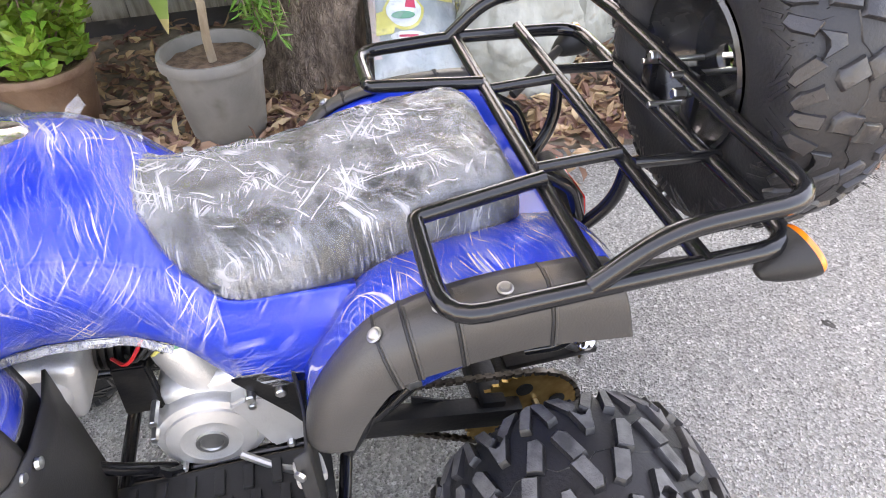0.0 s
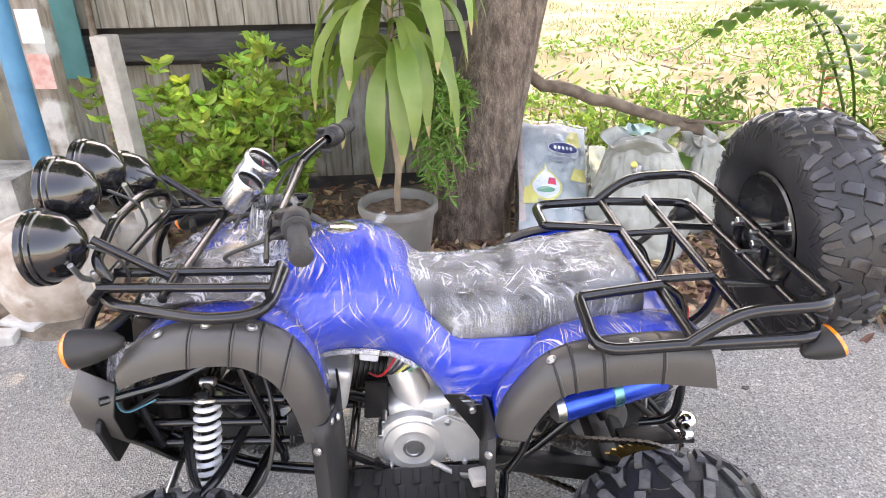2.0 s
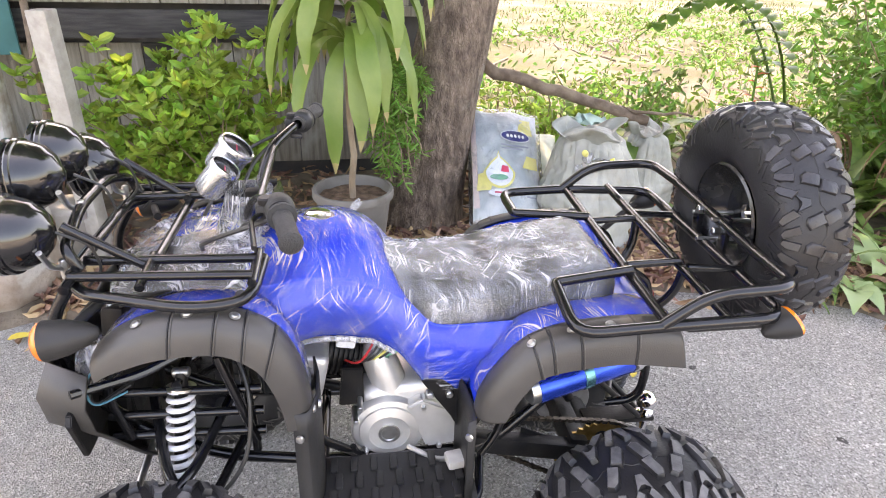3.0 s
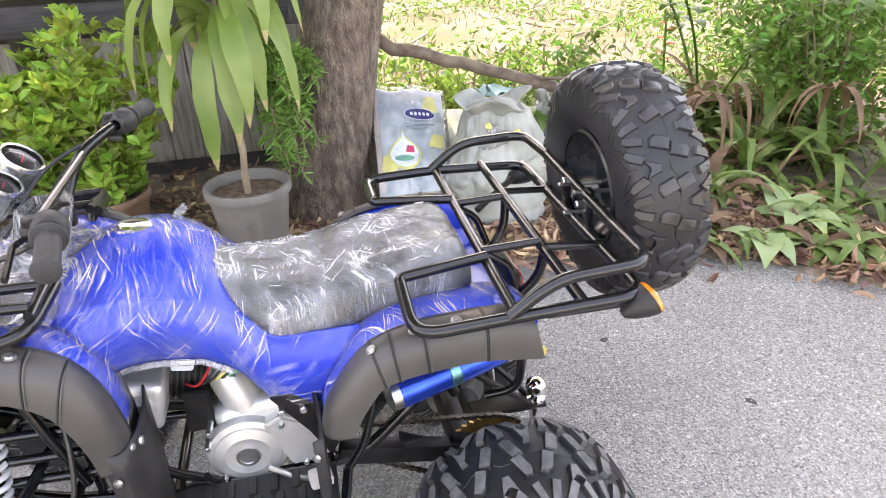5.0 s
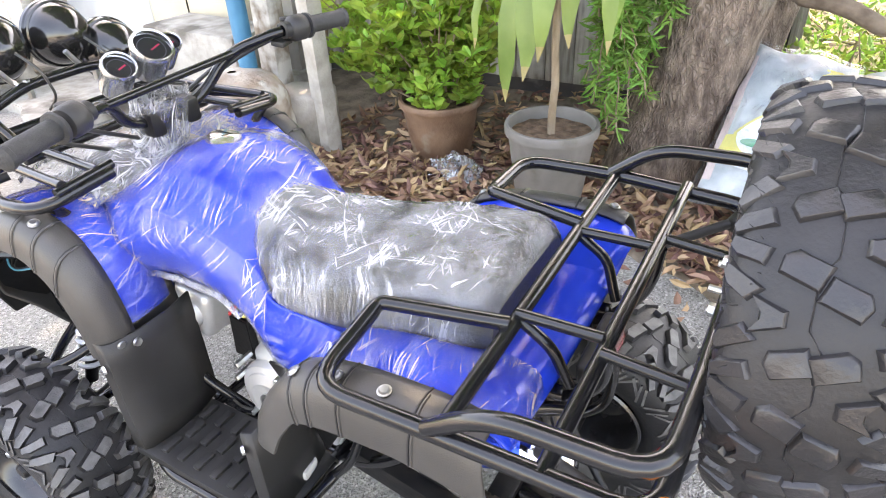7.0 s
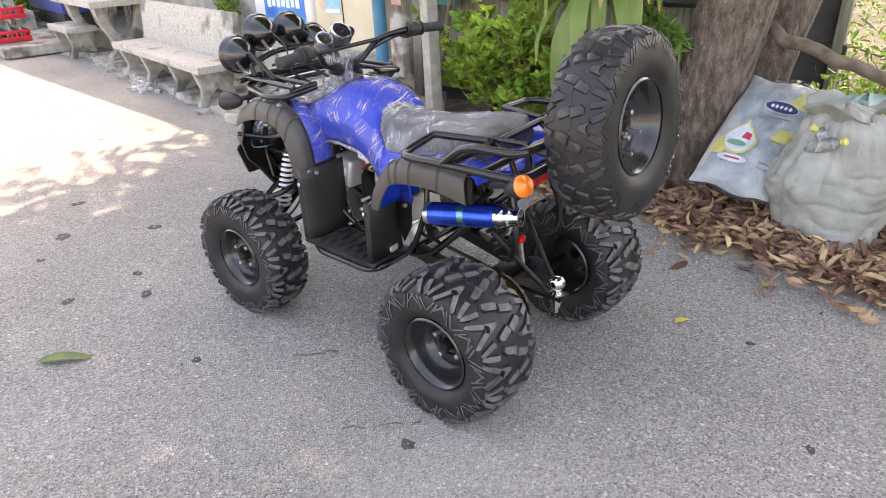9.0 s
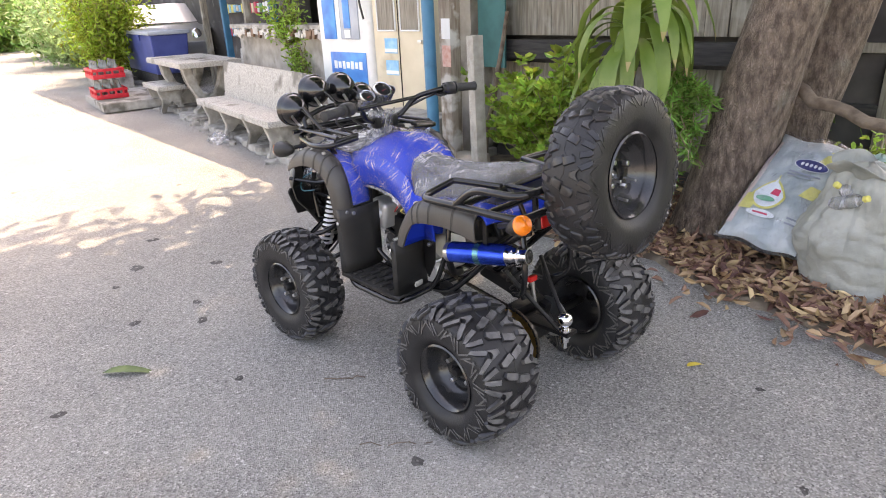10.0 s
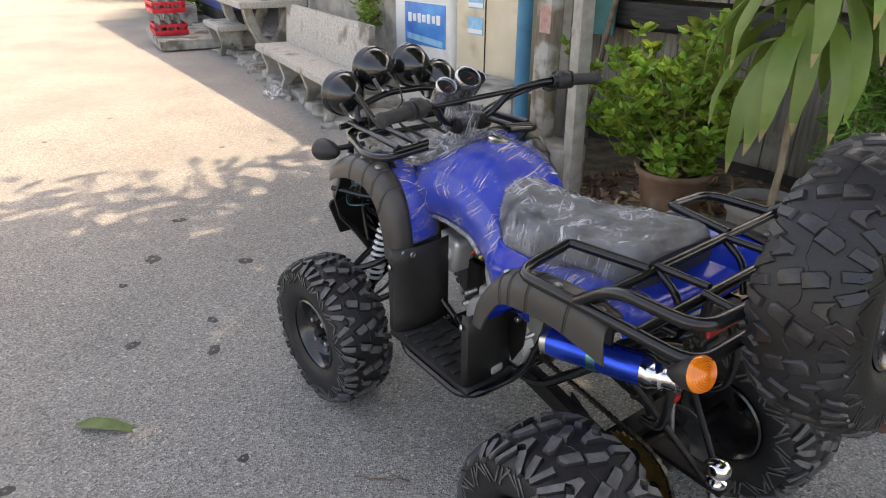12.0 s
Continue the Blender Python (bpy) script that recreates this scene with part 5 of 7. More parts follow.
for k, mt in enumerate(("bluewire", "hose", "hose")):
    part("loose_wire", tube([(-1.1, -.2 + k * .02, .72), (-1.15, -.24 + k * .02, .69 - k * .01), (-1.14, -.26, .63), (-1.08, -.22 + k * .02, .64)], .0022, 6, .05), M[mt], atv)
part("headlight_back", lathe([(0, -.05), (.03, -.05), (.055, -.02), (.06, .02), (0, .03)], axis_pose((-1.15, -.16, .68), (-1, 0, 0)), 20), M["film_clear"], atv)

# engine
eng = part("engine", box((.2, .2, .17), (-.5, -.01, .44), (0, -8, 0), .03, 3), M["alu"], atv, "silver horizontal single-cylinder engine")
m = axis_pose((-.542, -.105, .405), (0, -1, 0))
part("flywheel_cover", lathe([(.09, -.04), (.092, .012), (.086, .022), (.074, .026), (.072, .03), (.05, .036), (.046, .034), (0, .034)], m, 40), M["alu"], eng)
part("cover_badge", lathe([(.026, .034), (.026, .039), (.02, .039), (.018, .0365), (0, .0365)], m, 28), M["alu_dark"], eng)
part("gear_cover", plate([(-.45, .35), (-.37, .36), (-.35, .40), (-.38, .46), (-.46, .5), (-.5, .48)], .05, pose(0, -.09, 0, 90, 0, 0), .006), M["alu"], eng)
part("crankcase_top", tube([(-.52, -.07, .46), (-.565, -.06, .585), (-.56, -.04, .62)], .044, 18, .03, taper=.75), M["alu"], eng)
cylr = part("cylinder", lathe([(0, 0), (.05, 0), (.05, .01)] + [q for k in range(8) for q in ((.062, .012 + k * .012), (.062, .017 + k * .012), (.05, .019 + k * .012), (.05, .023 + k * .012))] + [(.05, .115), (0, .115)],
                              axis_pose((-.585, 0, .545), (-1, 0, .22)), 28), M["frame"], eng, "black finned cylinder")
part("cylinder_head", box((.1, .2, .12), (-.735, -.03, .575), (0, 12, 0), .02, 3), M["alu"], eng)
part("valve_cover", lathe([(0, .02), (.026, .018), (.034, .006), (.036, 0)], axis_pose((-.735, -.13, .575), (0, -1, 0)), 24), M["alu"], eng)
part("mount_plate", plate([(-.66, .47), (-.6, .47), (-.6, .575), (-.65, .58)], .02, pose(0, -.085, 0, 90, 0, 0), .003), M["frame"], eng)
for x, z in ((-.61, .49), (-.46, .48), (-.5, .33), (-.6, .355), (-.62, .45), (-.42, .36), (-.37, .45)):
    part("engine_bolt", cyl((x, -.09, z), (x, -.15, z), .007, seg=6, bevel=.0015), M["zinc"], eng)
part("gear_pedal", tube([(-.5, -.16, .38), (-.44, -.19, .36), (-.4, -.22, .385)], .007, 8, .02), M["alu_dark"], eng)
part("pedal_rubber", box((.05, .045, .024), (-.39, -.225, .388), (0, 0, 10), .008), M["stone"], eng, "pale pedal rubber")
part("kick_bar", tube([(-.6, -.14, .35), (-.62, -.16, .37), (-.63, -.17, .4)], .008, 8, .02), M["tube"], eng)
part("carburettor", box((.07, .06, .08), (-.6, .0, .66), (0, 0, 0), .012), M["alu_dark"], eng)
part("ignition_coil", box((.045, .03, .05), (-.635, -.09, .66), (0, 10, 0), .006), M["sign_white"], eng, "white connector block")
for k, mt in enumerate(("redwire", "hose", "hose", "yellow_print", "hose", "green_print")):
    part("wire", tube([(-.56 + k * .01, -.07, .69), (-.575 + k * .012, -.125, .655 - k * .004), (-.61 + k * .012, -.135, .61 + k * .004), (-.64 + k * .02, -.1, .60)], .003, 6, .03), M[mt], eng)
part("side_bracket", plate([(-.47, .585), (-.31, .6), (-.32, .47), (-.36, .40), (-.4, .48)], .006, pose(0, -.172, 0, 90, 0, 0), .001), M["frame"], atv, "black steel bracket plate")
for x in (-.45, -.405, -.34):
    part("bracket_bolt", cyl((x, -.165, .548), (x, -.19, .548), .0085, seg=12, bevel=.002), M["zinc"], atv)
part("intake_box", box((.2, .2, .12), (-.28, .03, .62), (0, 0, 0), .02), M["frame"], atv)
part("battery_box", box((.14, .14, .1), (-.1, .06, .68), (0, 0, 0), .012), M["frame"], atv)

# exhaust
d = Vector((.12, -.125, .602)) - Vector((-.215, -.19, .553))
d.normalize()
ma = axis_pose((-.215, -.19, .553), d)
mf = part("muffler", lathe([(.02, -.01), (.03, -.006), (.034, 0), (.035, .01), (.039, .012), (.039, .262), (.036, .266)], ma, 36), M["muffler"], atv, "anodised blue muffler")
part("muffler_band", lathe([(.0395, .125), (.0415, .127), (.0415, .148), (.0395, .15)], ma, 36), M["band"], mf)
part("muffler_front", lathe([(.0, -.02), (.02, -.018), (.036, -.008), (.0375, .012), (.035, .013)], ma, 36), M["zinc"], mf)
part("muffler_end", lathe([(.0395, .258), (.0405, .262), (.0405, .276), (.036, .286), (.0345, .29), (.0345, .3), (.031, .304), (.028, .31), (.028, .33), (.0305, .332), (.0305, .338), (.025, .338), (.024, .3), (0, .296)], ma, 36), M["chrome"], mf)
part("exhaust_pipe", tube([(-.72, .02, .52), (-.8, .06, .45), (-.7, .1, .38), (-.4, .05, .34), (-.28, -.12, .42), (-.235, -.19, .55)], .014, 12, .07), M["frame"], mf)
part("muffler_strap", box((.02, .01, .12), (-.06, -.16, .64), (0, 0, 0), .002), M["frame"], mf)

# swing arm, axle, sprocket, chain, shock, hitch
sw = part("swing_arm", box((.36, .04, .05), (-.17, -.12, .31), (0, 12, 0), .008), M["frame"], atv)
part("swing_arm", box((.36, .04, .05), (-.17, .12, .31), (0, 12, 0), .008), M["frame"], atv)
part("swing_arm_cross", box((.05, .26, .05), (-.05, 0, .3), (0, 12, 0), .008), M["frame"], atv)
ax = part("rear_axle", cyl((0, -.34, .232), (0, .34, .232), .016), M["frame"], atv)
part("axle_carrier", cyl((0, -.08, .232), (0, .1, .232), .055, bevel=.006), M["frame"], ax)
part("brake_disc", cyl((0, .14, .232), (0, .145, .232), .085, seg=36, bevel=.001), M["alu_dark"], ax)
sp_prof = []
teeth = 37
for k in range(teeth * 2):
    a = math.pi * k / teeth
    rad = .12 if k % 2 else .111
    sp_prof.append((rad * math.cos(a), rad * math.sin(a)))
spk = part("sprocket", plate(sp_prof, .007, pose(.02, -.1, .238, 90, 0, 0)), M["gold"], ax, "gold zinc-plated sprocket", smooth=False)
for k in range(5):
    a = 2 * math.pi * k / 5 + .3
    part("sprocket_window", lathe([(0, 0), (.017, 0), (.017, .002), (0, .002)], axis_pose((.02 + .075 * math.cos(a), -.1072, .238 + .075 * math.sin(a)), (0, -1, 0)), 20), M["frame"], spk)
    a += .6
    part("sprocket_bolt", cyl((.02 + .04 * math.cos(a), -.1, .238 + .04 * math.sin(a)), (.02 + .04 * math.cos(a), -.12, .238 + .04 * math.sin(a)), .007, seg=6), M["zinc"], spk)
ch = []
for k in range(24):
    ch.append((-.42 + .44 * k / 23, .42 - (.42 - .36) * k / 23))
for k in range(1, 13):
    a = math.pi / 2 - math.pi * k / 12
    ch.append((.02 + .12 * math.cos(a), .238 + .12 * math.sin(a)))
for k in range(1, 24):
    ch.append((.02 - .44 * k / 23, .118 + (.375 - .118) * k / 23))
bm = bmesh.new()
acc = 0.0
for (x0, z0), (x1, z1) in zip(ch, ch[1:]):
    ln = math.hypot(x1 - x0, z1 - z0)
    ang = -math.degrees(math.atan2(z1 - z0, x1 - x0))
    cnt = max(1, round(ln / .0125))
    for q in range(cnt):
        t = (q + .5) / cnt
        odd = q % 2
        add_box(bm, (.0135, .006 if odd else .012, .009), (x0 + (x1 - x0) * t, -.104, z0 + (z1 - z0) * t), (0, ang, 0))
tagged(part("chain", bm, M["chain"], atv, "oily drive chain", smooth=False), kind="stuff")
part("chain_guard", plate([(-.2, .28), (.03, .19), (.03, .24), (-.2, .36)], .004, pose(0, -.1, 0, 90, 0, 0)), M["frame"], atv)
rs = part("rear_shock", cyl((-.18, .02, .62), (-.03, .02, .34), .014), M["frame"], atv)
a, b = Vector((-.18, .02, .62)), Vector((-.03, .02, .34))
u, w = frame_of(b - a)
part("coil_spring", tube([a + (b - a) * (.12 + .72 * t / 120) + (u * math.cos(t * .33) + w * math.sin(t * .33)) * .034 for t in range(121)], .008, 8), M["frame"], rs)
hitch = part("tow_hitch", box((.2, .06, .014), (.11, .0, .285), (0, 0, 0), .003), M["frame"], atv, "black tow bar plate")
part("tow_ball", lathe([(0, -.055), (.008, -.055), (.008, -.035), (.013, -.034), (.013, -.02), (.018, -.018), (.018, -.008), (.012, -.006), (.012, .004), (.02, .006), (.02, .012), (.011, .016),
                        (.011, .022), (.02, .03), (.024, .042), (.022, .055), (.012, .064), (0, .066)], pose(.185, -.012, .29) @ Matrix.Diagonal((1.2, 1.2, 1.15, 1)), 24), M["chrome"], hitch, "chrome tow ball")
for sg in (-1, 1):
    part("hitch_strut", cyl((.17, sg * .02, .29), (-.02, sg * .1, .5), .008), M["frame"], hitch)
    part("rear_hoop", tube([(.06, sg * .1, .68), (.1, sg * .13, .56), (.09, sg * .13, .45), (.02, sg * .1, .42)], .011, 10, .05), M["tube"], atv)
tl = part("tail_lamp", box((.03, .15, .055), (.098, 0, .705), (0, -8, 0), .012, 3), M["black_plastic"], atv, "black tail lamp with a red lens")
part("lens", box((.014, .132, .042), (.112, 0, .704), (0, -8, 0), .008, 3), M["red"], tl, "red tail lens")
part("plate_lamp", box((.02, .04, .022), (.05, -.034, .47), (0, 0, 0), .006), M["red"], atv, "small red reflector")
part("reflector_stalk", cyl((.05, -.034, .46), (.06, -.03, .37), .008), M["zinc"], atv)

# ---- the place ----
def rise(x):
    """The road climbs a little away from the quad bike."""
    return 0.022 * max(0.0, min(-2.5 - x, 40.0))


def sheet(name, xs, ys, inside, zf, mat):
    verts, index, faces = [], {}, []
    for i, x in enumerate(xs):
        for j, y in enumerate(ys):
            index[i, j] = len(verts)
            verts.append((x, y, zf(x, y)))
    for i in range(len(xs) - 1):
        for j in range(len(ys) - 1):
            if inside((xs[i] + xs[i + 1]) / 2, (ys[j] + ys[j + 1]) / 2):
                faces.append((index[i, j], index[i + 1, j], index[i + 1, j + 1], index[i, j + 1]))
    return from_lists(name, verts, faces, mat, smooth=True)


gx = [-1500, -400, -120, -60, -43] + [x * 1.0 for x in range(-42, -3)] + [x * .5 for x in range(-5, 9)] + [6, 10, 20, 60, 200, 1500]
gy = [-1500, -300, -80, -30, -10, -5, -3, -2, -1, 0, 1, 2, 3, 5, 8, 15, 40, 120, 400, 1500]
tagged(sheet("ground", gx, gy, lambda x, y: True, lambda x, y: rise(x), M["asphalt"]), "pale worn asphalt yard with exposed grit", "ground", kind="structure")

EDGE = [(-3.2, 1.32), (-2.0, 1.15), (-1.6, 1.25), (-1.1, 1.32), (-.6, 1.4), (-.18, 1.42), (.06, 1.28), (.26, 1.2), (.5, 1.18), (.87, 1.1), (1.2, 1.04), (1.45, .95), (1.66, .84), (1.84, .62), (2.3, .25), (3.5, -.3), (7, -1.2)]


def edge_y(x):
    for (x0, y0), (x1, y1) in zip(EDGE, EDGE[1:]):
        if x <= x1:
            t = max(0, (x - x0) / (x1 - x0))
            return y0 + (y1 - y0) * t
    return EDGE[-1][1]


def strip(name, x0, x1, nx, y_lo, y_hi, ny, zf, mat):
    verts, faces = [], []
    for i in range(nx + 1):
        x = x0 + (x1 - x0) * i / nx
        a, b = y_lo(x), y_hi(x)
        for j in range(ny + 1):
            y = a + (b - a) * j / ny
            verts.append((x, y, zf(x, y, j)))
    for i in range(nx):
        for j in range(ny):
            k = i * (ny + 1) + j
            faces.append((k, k + ny + 1, k + ny + 2, k + 1))
    return from_lists(name, verts, faces, mat, smooth=True)


def bed_z(x, y):
    return .02 + .025 * noise.noise(Vector((x * 2.5, y * 2.5, 1))) + .012 * noise.noise(Vector((x * 9, y * 9, 4)))


tagged(strip("planting_bed", -3.2, 7, 160, lambda x: edge_y(x) + .05 * noise.noise(Vector((x * 6, 0, 0))), lambda x: 3.3, 40,
             lambda x, y, j: (-.01 if j == 0 else bed_z(x, y)), M["earth"]), "bare brown earth strewn with dry leaves", "earth", kind="structure")
tagged(strip("meadow", -1.2, 40, 90, lambda x: 3.1 + .1 * noise.noise(Vector((x * 2, 0, 3))), lambda x: 60, 40,
             lambda x, y, j: (.0 if j == 0 else .05 + .06 * noise.noise(Vector((x * .6, y * .6, 2)))), M["meadow"]), "sunlit weedy clearing behind the tree", "grass", kind="structure")


def branch_path(a, b, n, wob, seed):
    a, b = Vector(a), Vector(b)
    return [a.lerp(b, i / n) + Vector((noise.noise(Vector((i * .7, seed, 0))), noise.noise(Vector((i * .7, seed, 5))), noise.noise(Vector((i * .7, seed, 9))))) * wob * (1 if 0 < i < n else 0) for i in range(n + 1)]


# tree with a leaning trunk
def trunk_mesh(axis, radii, seg=40, lump=.05, seed=0):
    rows = []
    pts = catmull([tuple(a) + (r,) for a, r in zip(axis, radii)], 8)
    for i, p in enumerate(pts):
        row = []
        for k in range(seg):
            a = 2 * math.pi * k / seg
            r = p[3] * (1 + lump * noise.noise(Vector((math.cos(a) * 1.5, math.sin(a) * 1.5, p[2] * 1.6 + seed))) + .02 * noise.noise(Vector((math.cos(a) * 6, math.sin(a) * 6, p[2] * 5))))
            row.append((p[0] + r * math.cos(a), p[1] + r * math.sin(a), p[2]))
        rows.append(row)
    return loft(rows, closed=True)


TREE = [(-.17, 2.1, -.1), (-.16, 2.1, .1), (-.09, 2.11, .5), (.01, 2.13, 1.0), (.14, 2.17, 1.6), (.34, 2.25, 2.4), (.6, 2.4, 3.4)]
tree = tagged(part("shade_tree", trunk_mesh(TREE, (.3, .25, .215, .195, .185, .17, .15), seed=1), M["bark"]), "leaning tree with a thick rough brown trunk", "tree")
part("second_trunk", trunk_mesh([(.0, 2.62, -.1), (.05, 2.64, .4), (.16, 2.68, 1.0), (.34, 2.74, 1.8), (.7, 2.9, 3.0)], (.2, .17, .15, .13, .11), 28, .1, 7), M["bark"], tree)
rng = random.Random(5)
CROWN = (-1.0, 2.9, 5.4)
for k in range(9):
    a = k * 2.4
    end = Vector(CROWN) + Vector((math.cos(a) * 2.6, math.sin(a) * 1.9, rng.uniform(-.6, 1.0)))
    part("limb", tube(branch_path((.6, 2.4, 3.3), end, 8, .3, k), .08, 8, taper=.25), M["bark"], tree)
spots = []
GAPS = [(-.16, -.88, .11), (-.53, -1.2, .12), (-2.05, -.25, .09), (-3.1, -.71, .14), (-.3, -1.0, .1)]


def in_gap(p):
    gx_, gy_ = p.x - sun_from.x / sun_from.z * p.z, p.y - sun_from.y / sun_from.z * p.z
    return any(math.hypot(gx_ - a, gy_ - b) < r for a, b, r in GAPS)


for c in range(680):
    while True:
        q = Vector((rng.uniform(-1, 1), rng.uniform(-1, 1), rng.uniform(-1, 1)))
        if q.length < 1 or (q.x < 0 and q.x ** 4 + q.y ** 4 + q.z ** 2 < 1):
            break
    centre = Vector(CROWN) + Vector((q.x * 4.05, q.y * 2.9, q.z * 1.4)) + Vector((1.0, -.3, 0))
    if -2.7 < centre.x < -.8 and 3.6 < centre.y < 5.3 and rng.random() < .6:
        continue
    for k in range(34):
        p = centre + Vector((rng.gauss(0, .3), rng.gauss(0, .3), rng.gauss(0, .2)))
        if not in_gap(p):
            spots.append((p, (rng.gauss(0, 1), rng.gauss(0, 1), rng.gauss(-.4, .5)), rng.uniform(.16, .28), rng.uniform(.07, .11)))
# extra unseen leaf clumps, added only to shade the fronds and undergrowth
for c in range(80):
    centre = Vector((2.3 + rng.gauss(0, .9), 5.0 + rng.gauss(0, .5), 5.0 + rng.gauss(0, .4)))
    for k in range(30):
        spots.append((centre + Vector((rng.gauss(0, .28), rng.gauss(0, .28), rng.gauss(0, .2))), (rng.gauss(0, 1), rng.gauss(0, 1), rng.gauss(-.4, .5)), rng.uniform(.16, .28), rng.uniform(.07, .11)))
scatter_leaves("crown", spots, M["crown"], tree, rng)

# dead branch leaning from the trunk
br = tagged(part("fallen_branch", tube(branch_path((.1, 2.22, .88), (1.12, 2.02, .58), 12, .03, 3), .036, 12, taper=.8), M["cut_branch"]), "bare dead branch propped against the tree", "branch")
part("twig", tube(branch_path((.9, 2.08, .64), (1.35, 1.95, .62), 6, .03, 4), .014, 8, taper=.4), M["cut_branch"], br)


# ---- pots and plants ----
def pot(name, at, r, h, mat, label, rim=.014):
    prof = [(0, .0), (r * .74, 0), (r * .76, .006), (r * .97, h * .86), (r * .98, h * .88), (r * 1.05, h * .885), (r * 1.06, h * .9), (r * 1.06, h * .97), (r * 1.04, h), (r * .97, h), (r * .95, h * .97), (r * .92, h * .8)]
    p = tagged(part(name, lathe(prof, pose(*at), 44), mat), label, "plant pot")
    bm = bmesh.new()
    rings = []
    for k in range(5):
        rad = r * .94 * (1 - k / 4.5) if k < 4 else 0.004
        rings.append([bm.verts.new((at[0] + rad * math.cos(t), at[1] + rad * math.sin(t), at[2] + h * .86 + .012 * noise.noise(Vector((rad * 30 * math.cos(t), rad * 30 * math.sin(t), 3))))) for t in np.linspace(0, 2 * math.pi, 28, endpoint=False)])
    for a, b in zip(rings, rings[1:]):
        for k in range(28):
            bm.faces.new((a[k], a[(k + 1) % 28], b[(k + 1) % 28], b[k]))
    part("soil", bm, M["soil"], p)
    return p


GP = (-.552, 1.675, .015)
gpot = pot("plant_pot", GP, .187, .36, M["greypot"], "grey plastic pot holding a strap-leaved plant")
BP = (-1.22, 1.93, .015)
bpot = pot("plant_pot", BP, .195, .3, M["brownpot"], "brown earthen pot holding a leafy bush")

# strap-leaved plant
rng = random.Random(11)
drac = tagged(part("strap_leaf_plant", tube(branch_path((GP[0], GP[1], .27), (GP[0] + .0, GP[1] - .02, 1.38), 8, .03, 2), .017, 10, taper=.7), M["stem"]), "tall potted plant with long drooping yellow-green leaves", "plant")
crown_at = Vector((GP[0], GP[1] - .02, 1.2))
for k in range(36):
    a = k * 2.399 + rng.uniform(-.3, .3)
    hgt = rng.uniform(-.16, .22)
    up = rng.uniform(.3, 1.5)
    bm = bmesh.new()
    ln = rng.uniform(.5, .72)
    add_leaf(bm, crown_at + Vector((0, 0, hgt)), (math.cos(a), math.sin(a), up), (0, 0, 1), ln, rng.uniform(.075, .1), droop=rng.uniform(2.1, 3.4), fold=.3, n=14, mi=0, tip=1 if rng.random() < .7 else 0, shape=1.25, power=.85)
    for v in bm.verts:
        v.co += Vector((noise.noise(v.co * 9 + Vector((k, 0, 0))), noise.noise(v.co * 9 + Vector((0, k, 0))), 0)) * .012
    part("leaf", bm, [M["dracaena"], M["drac_tip"]], drac, recalc=False)

# leafy bush in the brown pot, spreading against the wall
rng = random.Random(21)
bush = tagged(empty("leafy_bush", pose(BP[0], BP[1], .27)), "bright green bush of small glossy leaves in a brown pot", "bush")
places = []
tips = []
for k in range(72):
    a = rng.uniform(0, 6.283)
    e = rng.uniform(.1, 1) ** .6
    top = Vector((BP[0] - .22 + .6 * math.cos(a) * e, BP[1] + .08 + .34 * math.sin(a) * e, rng.uniform(.36, .85 + .33 * rng.random())))
    base = Vector((BP[0] + rng.uniform(-.05, .05), BP[1] + rng.uniform(-.05, .05), .27))
    path = branch_path(base, top, 5, .05, k)
    st = part("stem", tube(path, .006, 6, taper=.4), M["stem"], bush)
    st.matrix_parent_inverse = bush.matrix_world.inverted()
    for q in range(13):
        # whorls of leaves along the twig, the last at its tip
        t = 1.0 if q < 3 else rng.uniform(.35, 1.0)
        i = min(4, int(t * 5))
        p = path[i].lerp(path[i + 1], t * 5 - i) + Vector((rng.gauss(0, .03), rng.gauss(0, .03), rng.gauss(0, .03)))
        lift = rng.uniform(.2, 1.0)
        turn0 = rng.uniform(0, 6.283)
        for j in range(5):
            b = turn0 + j * 1.2566 + rng.uniform(-.3, .3)
            places.append((p, (math.cos(b), math.sin(b) - .1, lift + rng.uniform(-.2, .3)), rng.uniform(.058, .092), rng.uniform(.03, .043)))
lv = scatter_leaves("leaves", places, M["bush"], bush, rng)
lv.matrix_parent_inverse = bush.matrix_world.inverted()

# feathery plant behind the grey pot
rng = random.Random(31)
ff = tagged(empty("feathery_plant", pose(-.31, 1.83, .3)), "feathery green trailing plant beside the trunk", "plant")
places = []
for k in range(40):
    a = rng.uniform(0, 6.283)
    p0 = Vector((-.38, 1.84, .97 + rng.uniform(-.05, .05)))
    p1 = Vector((-.31 + .18 * math.cos(a) * rng.uniform(.2, 1), 1.83 + .14 * math.sin(a), rng.uniform(.33, .87)))
    path = branch_path(p0, p1, 7, .04, k)
    s = part("stem", tube(path, .003, 5), M["stem"], ff)
    s.matrix_parent_inverse = ff.matrix_world.inverted()
    for q in range(70):
        i = rng.randrange(1, 7)
        p = path[i].lerp(path[i + 1], rng.random())
        places.append((p, (rng.gauss(0, 1), rng.gauss(0, 1), rng.gauss(-.3, .7)), rng.uniform(.05, .09), rng.uniform(.009, .014)))
s = scatter_leaves("leaves", places, M["fern"], ff, rng)
s.matrix_parent_inverse = ff.matrix_world.inverted()

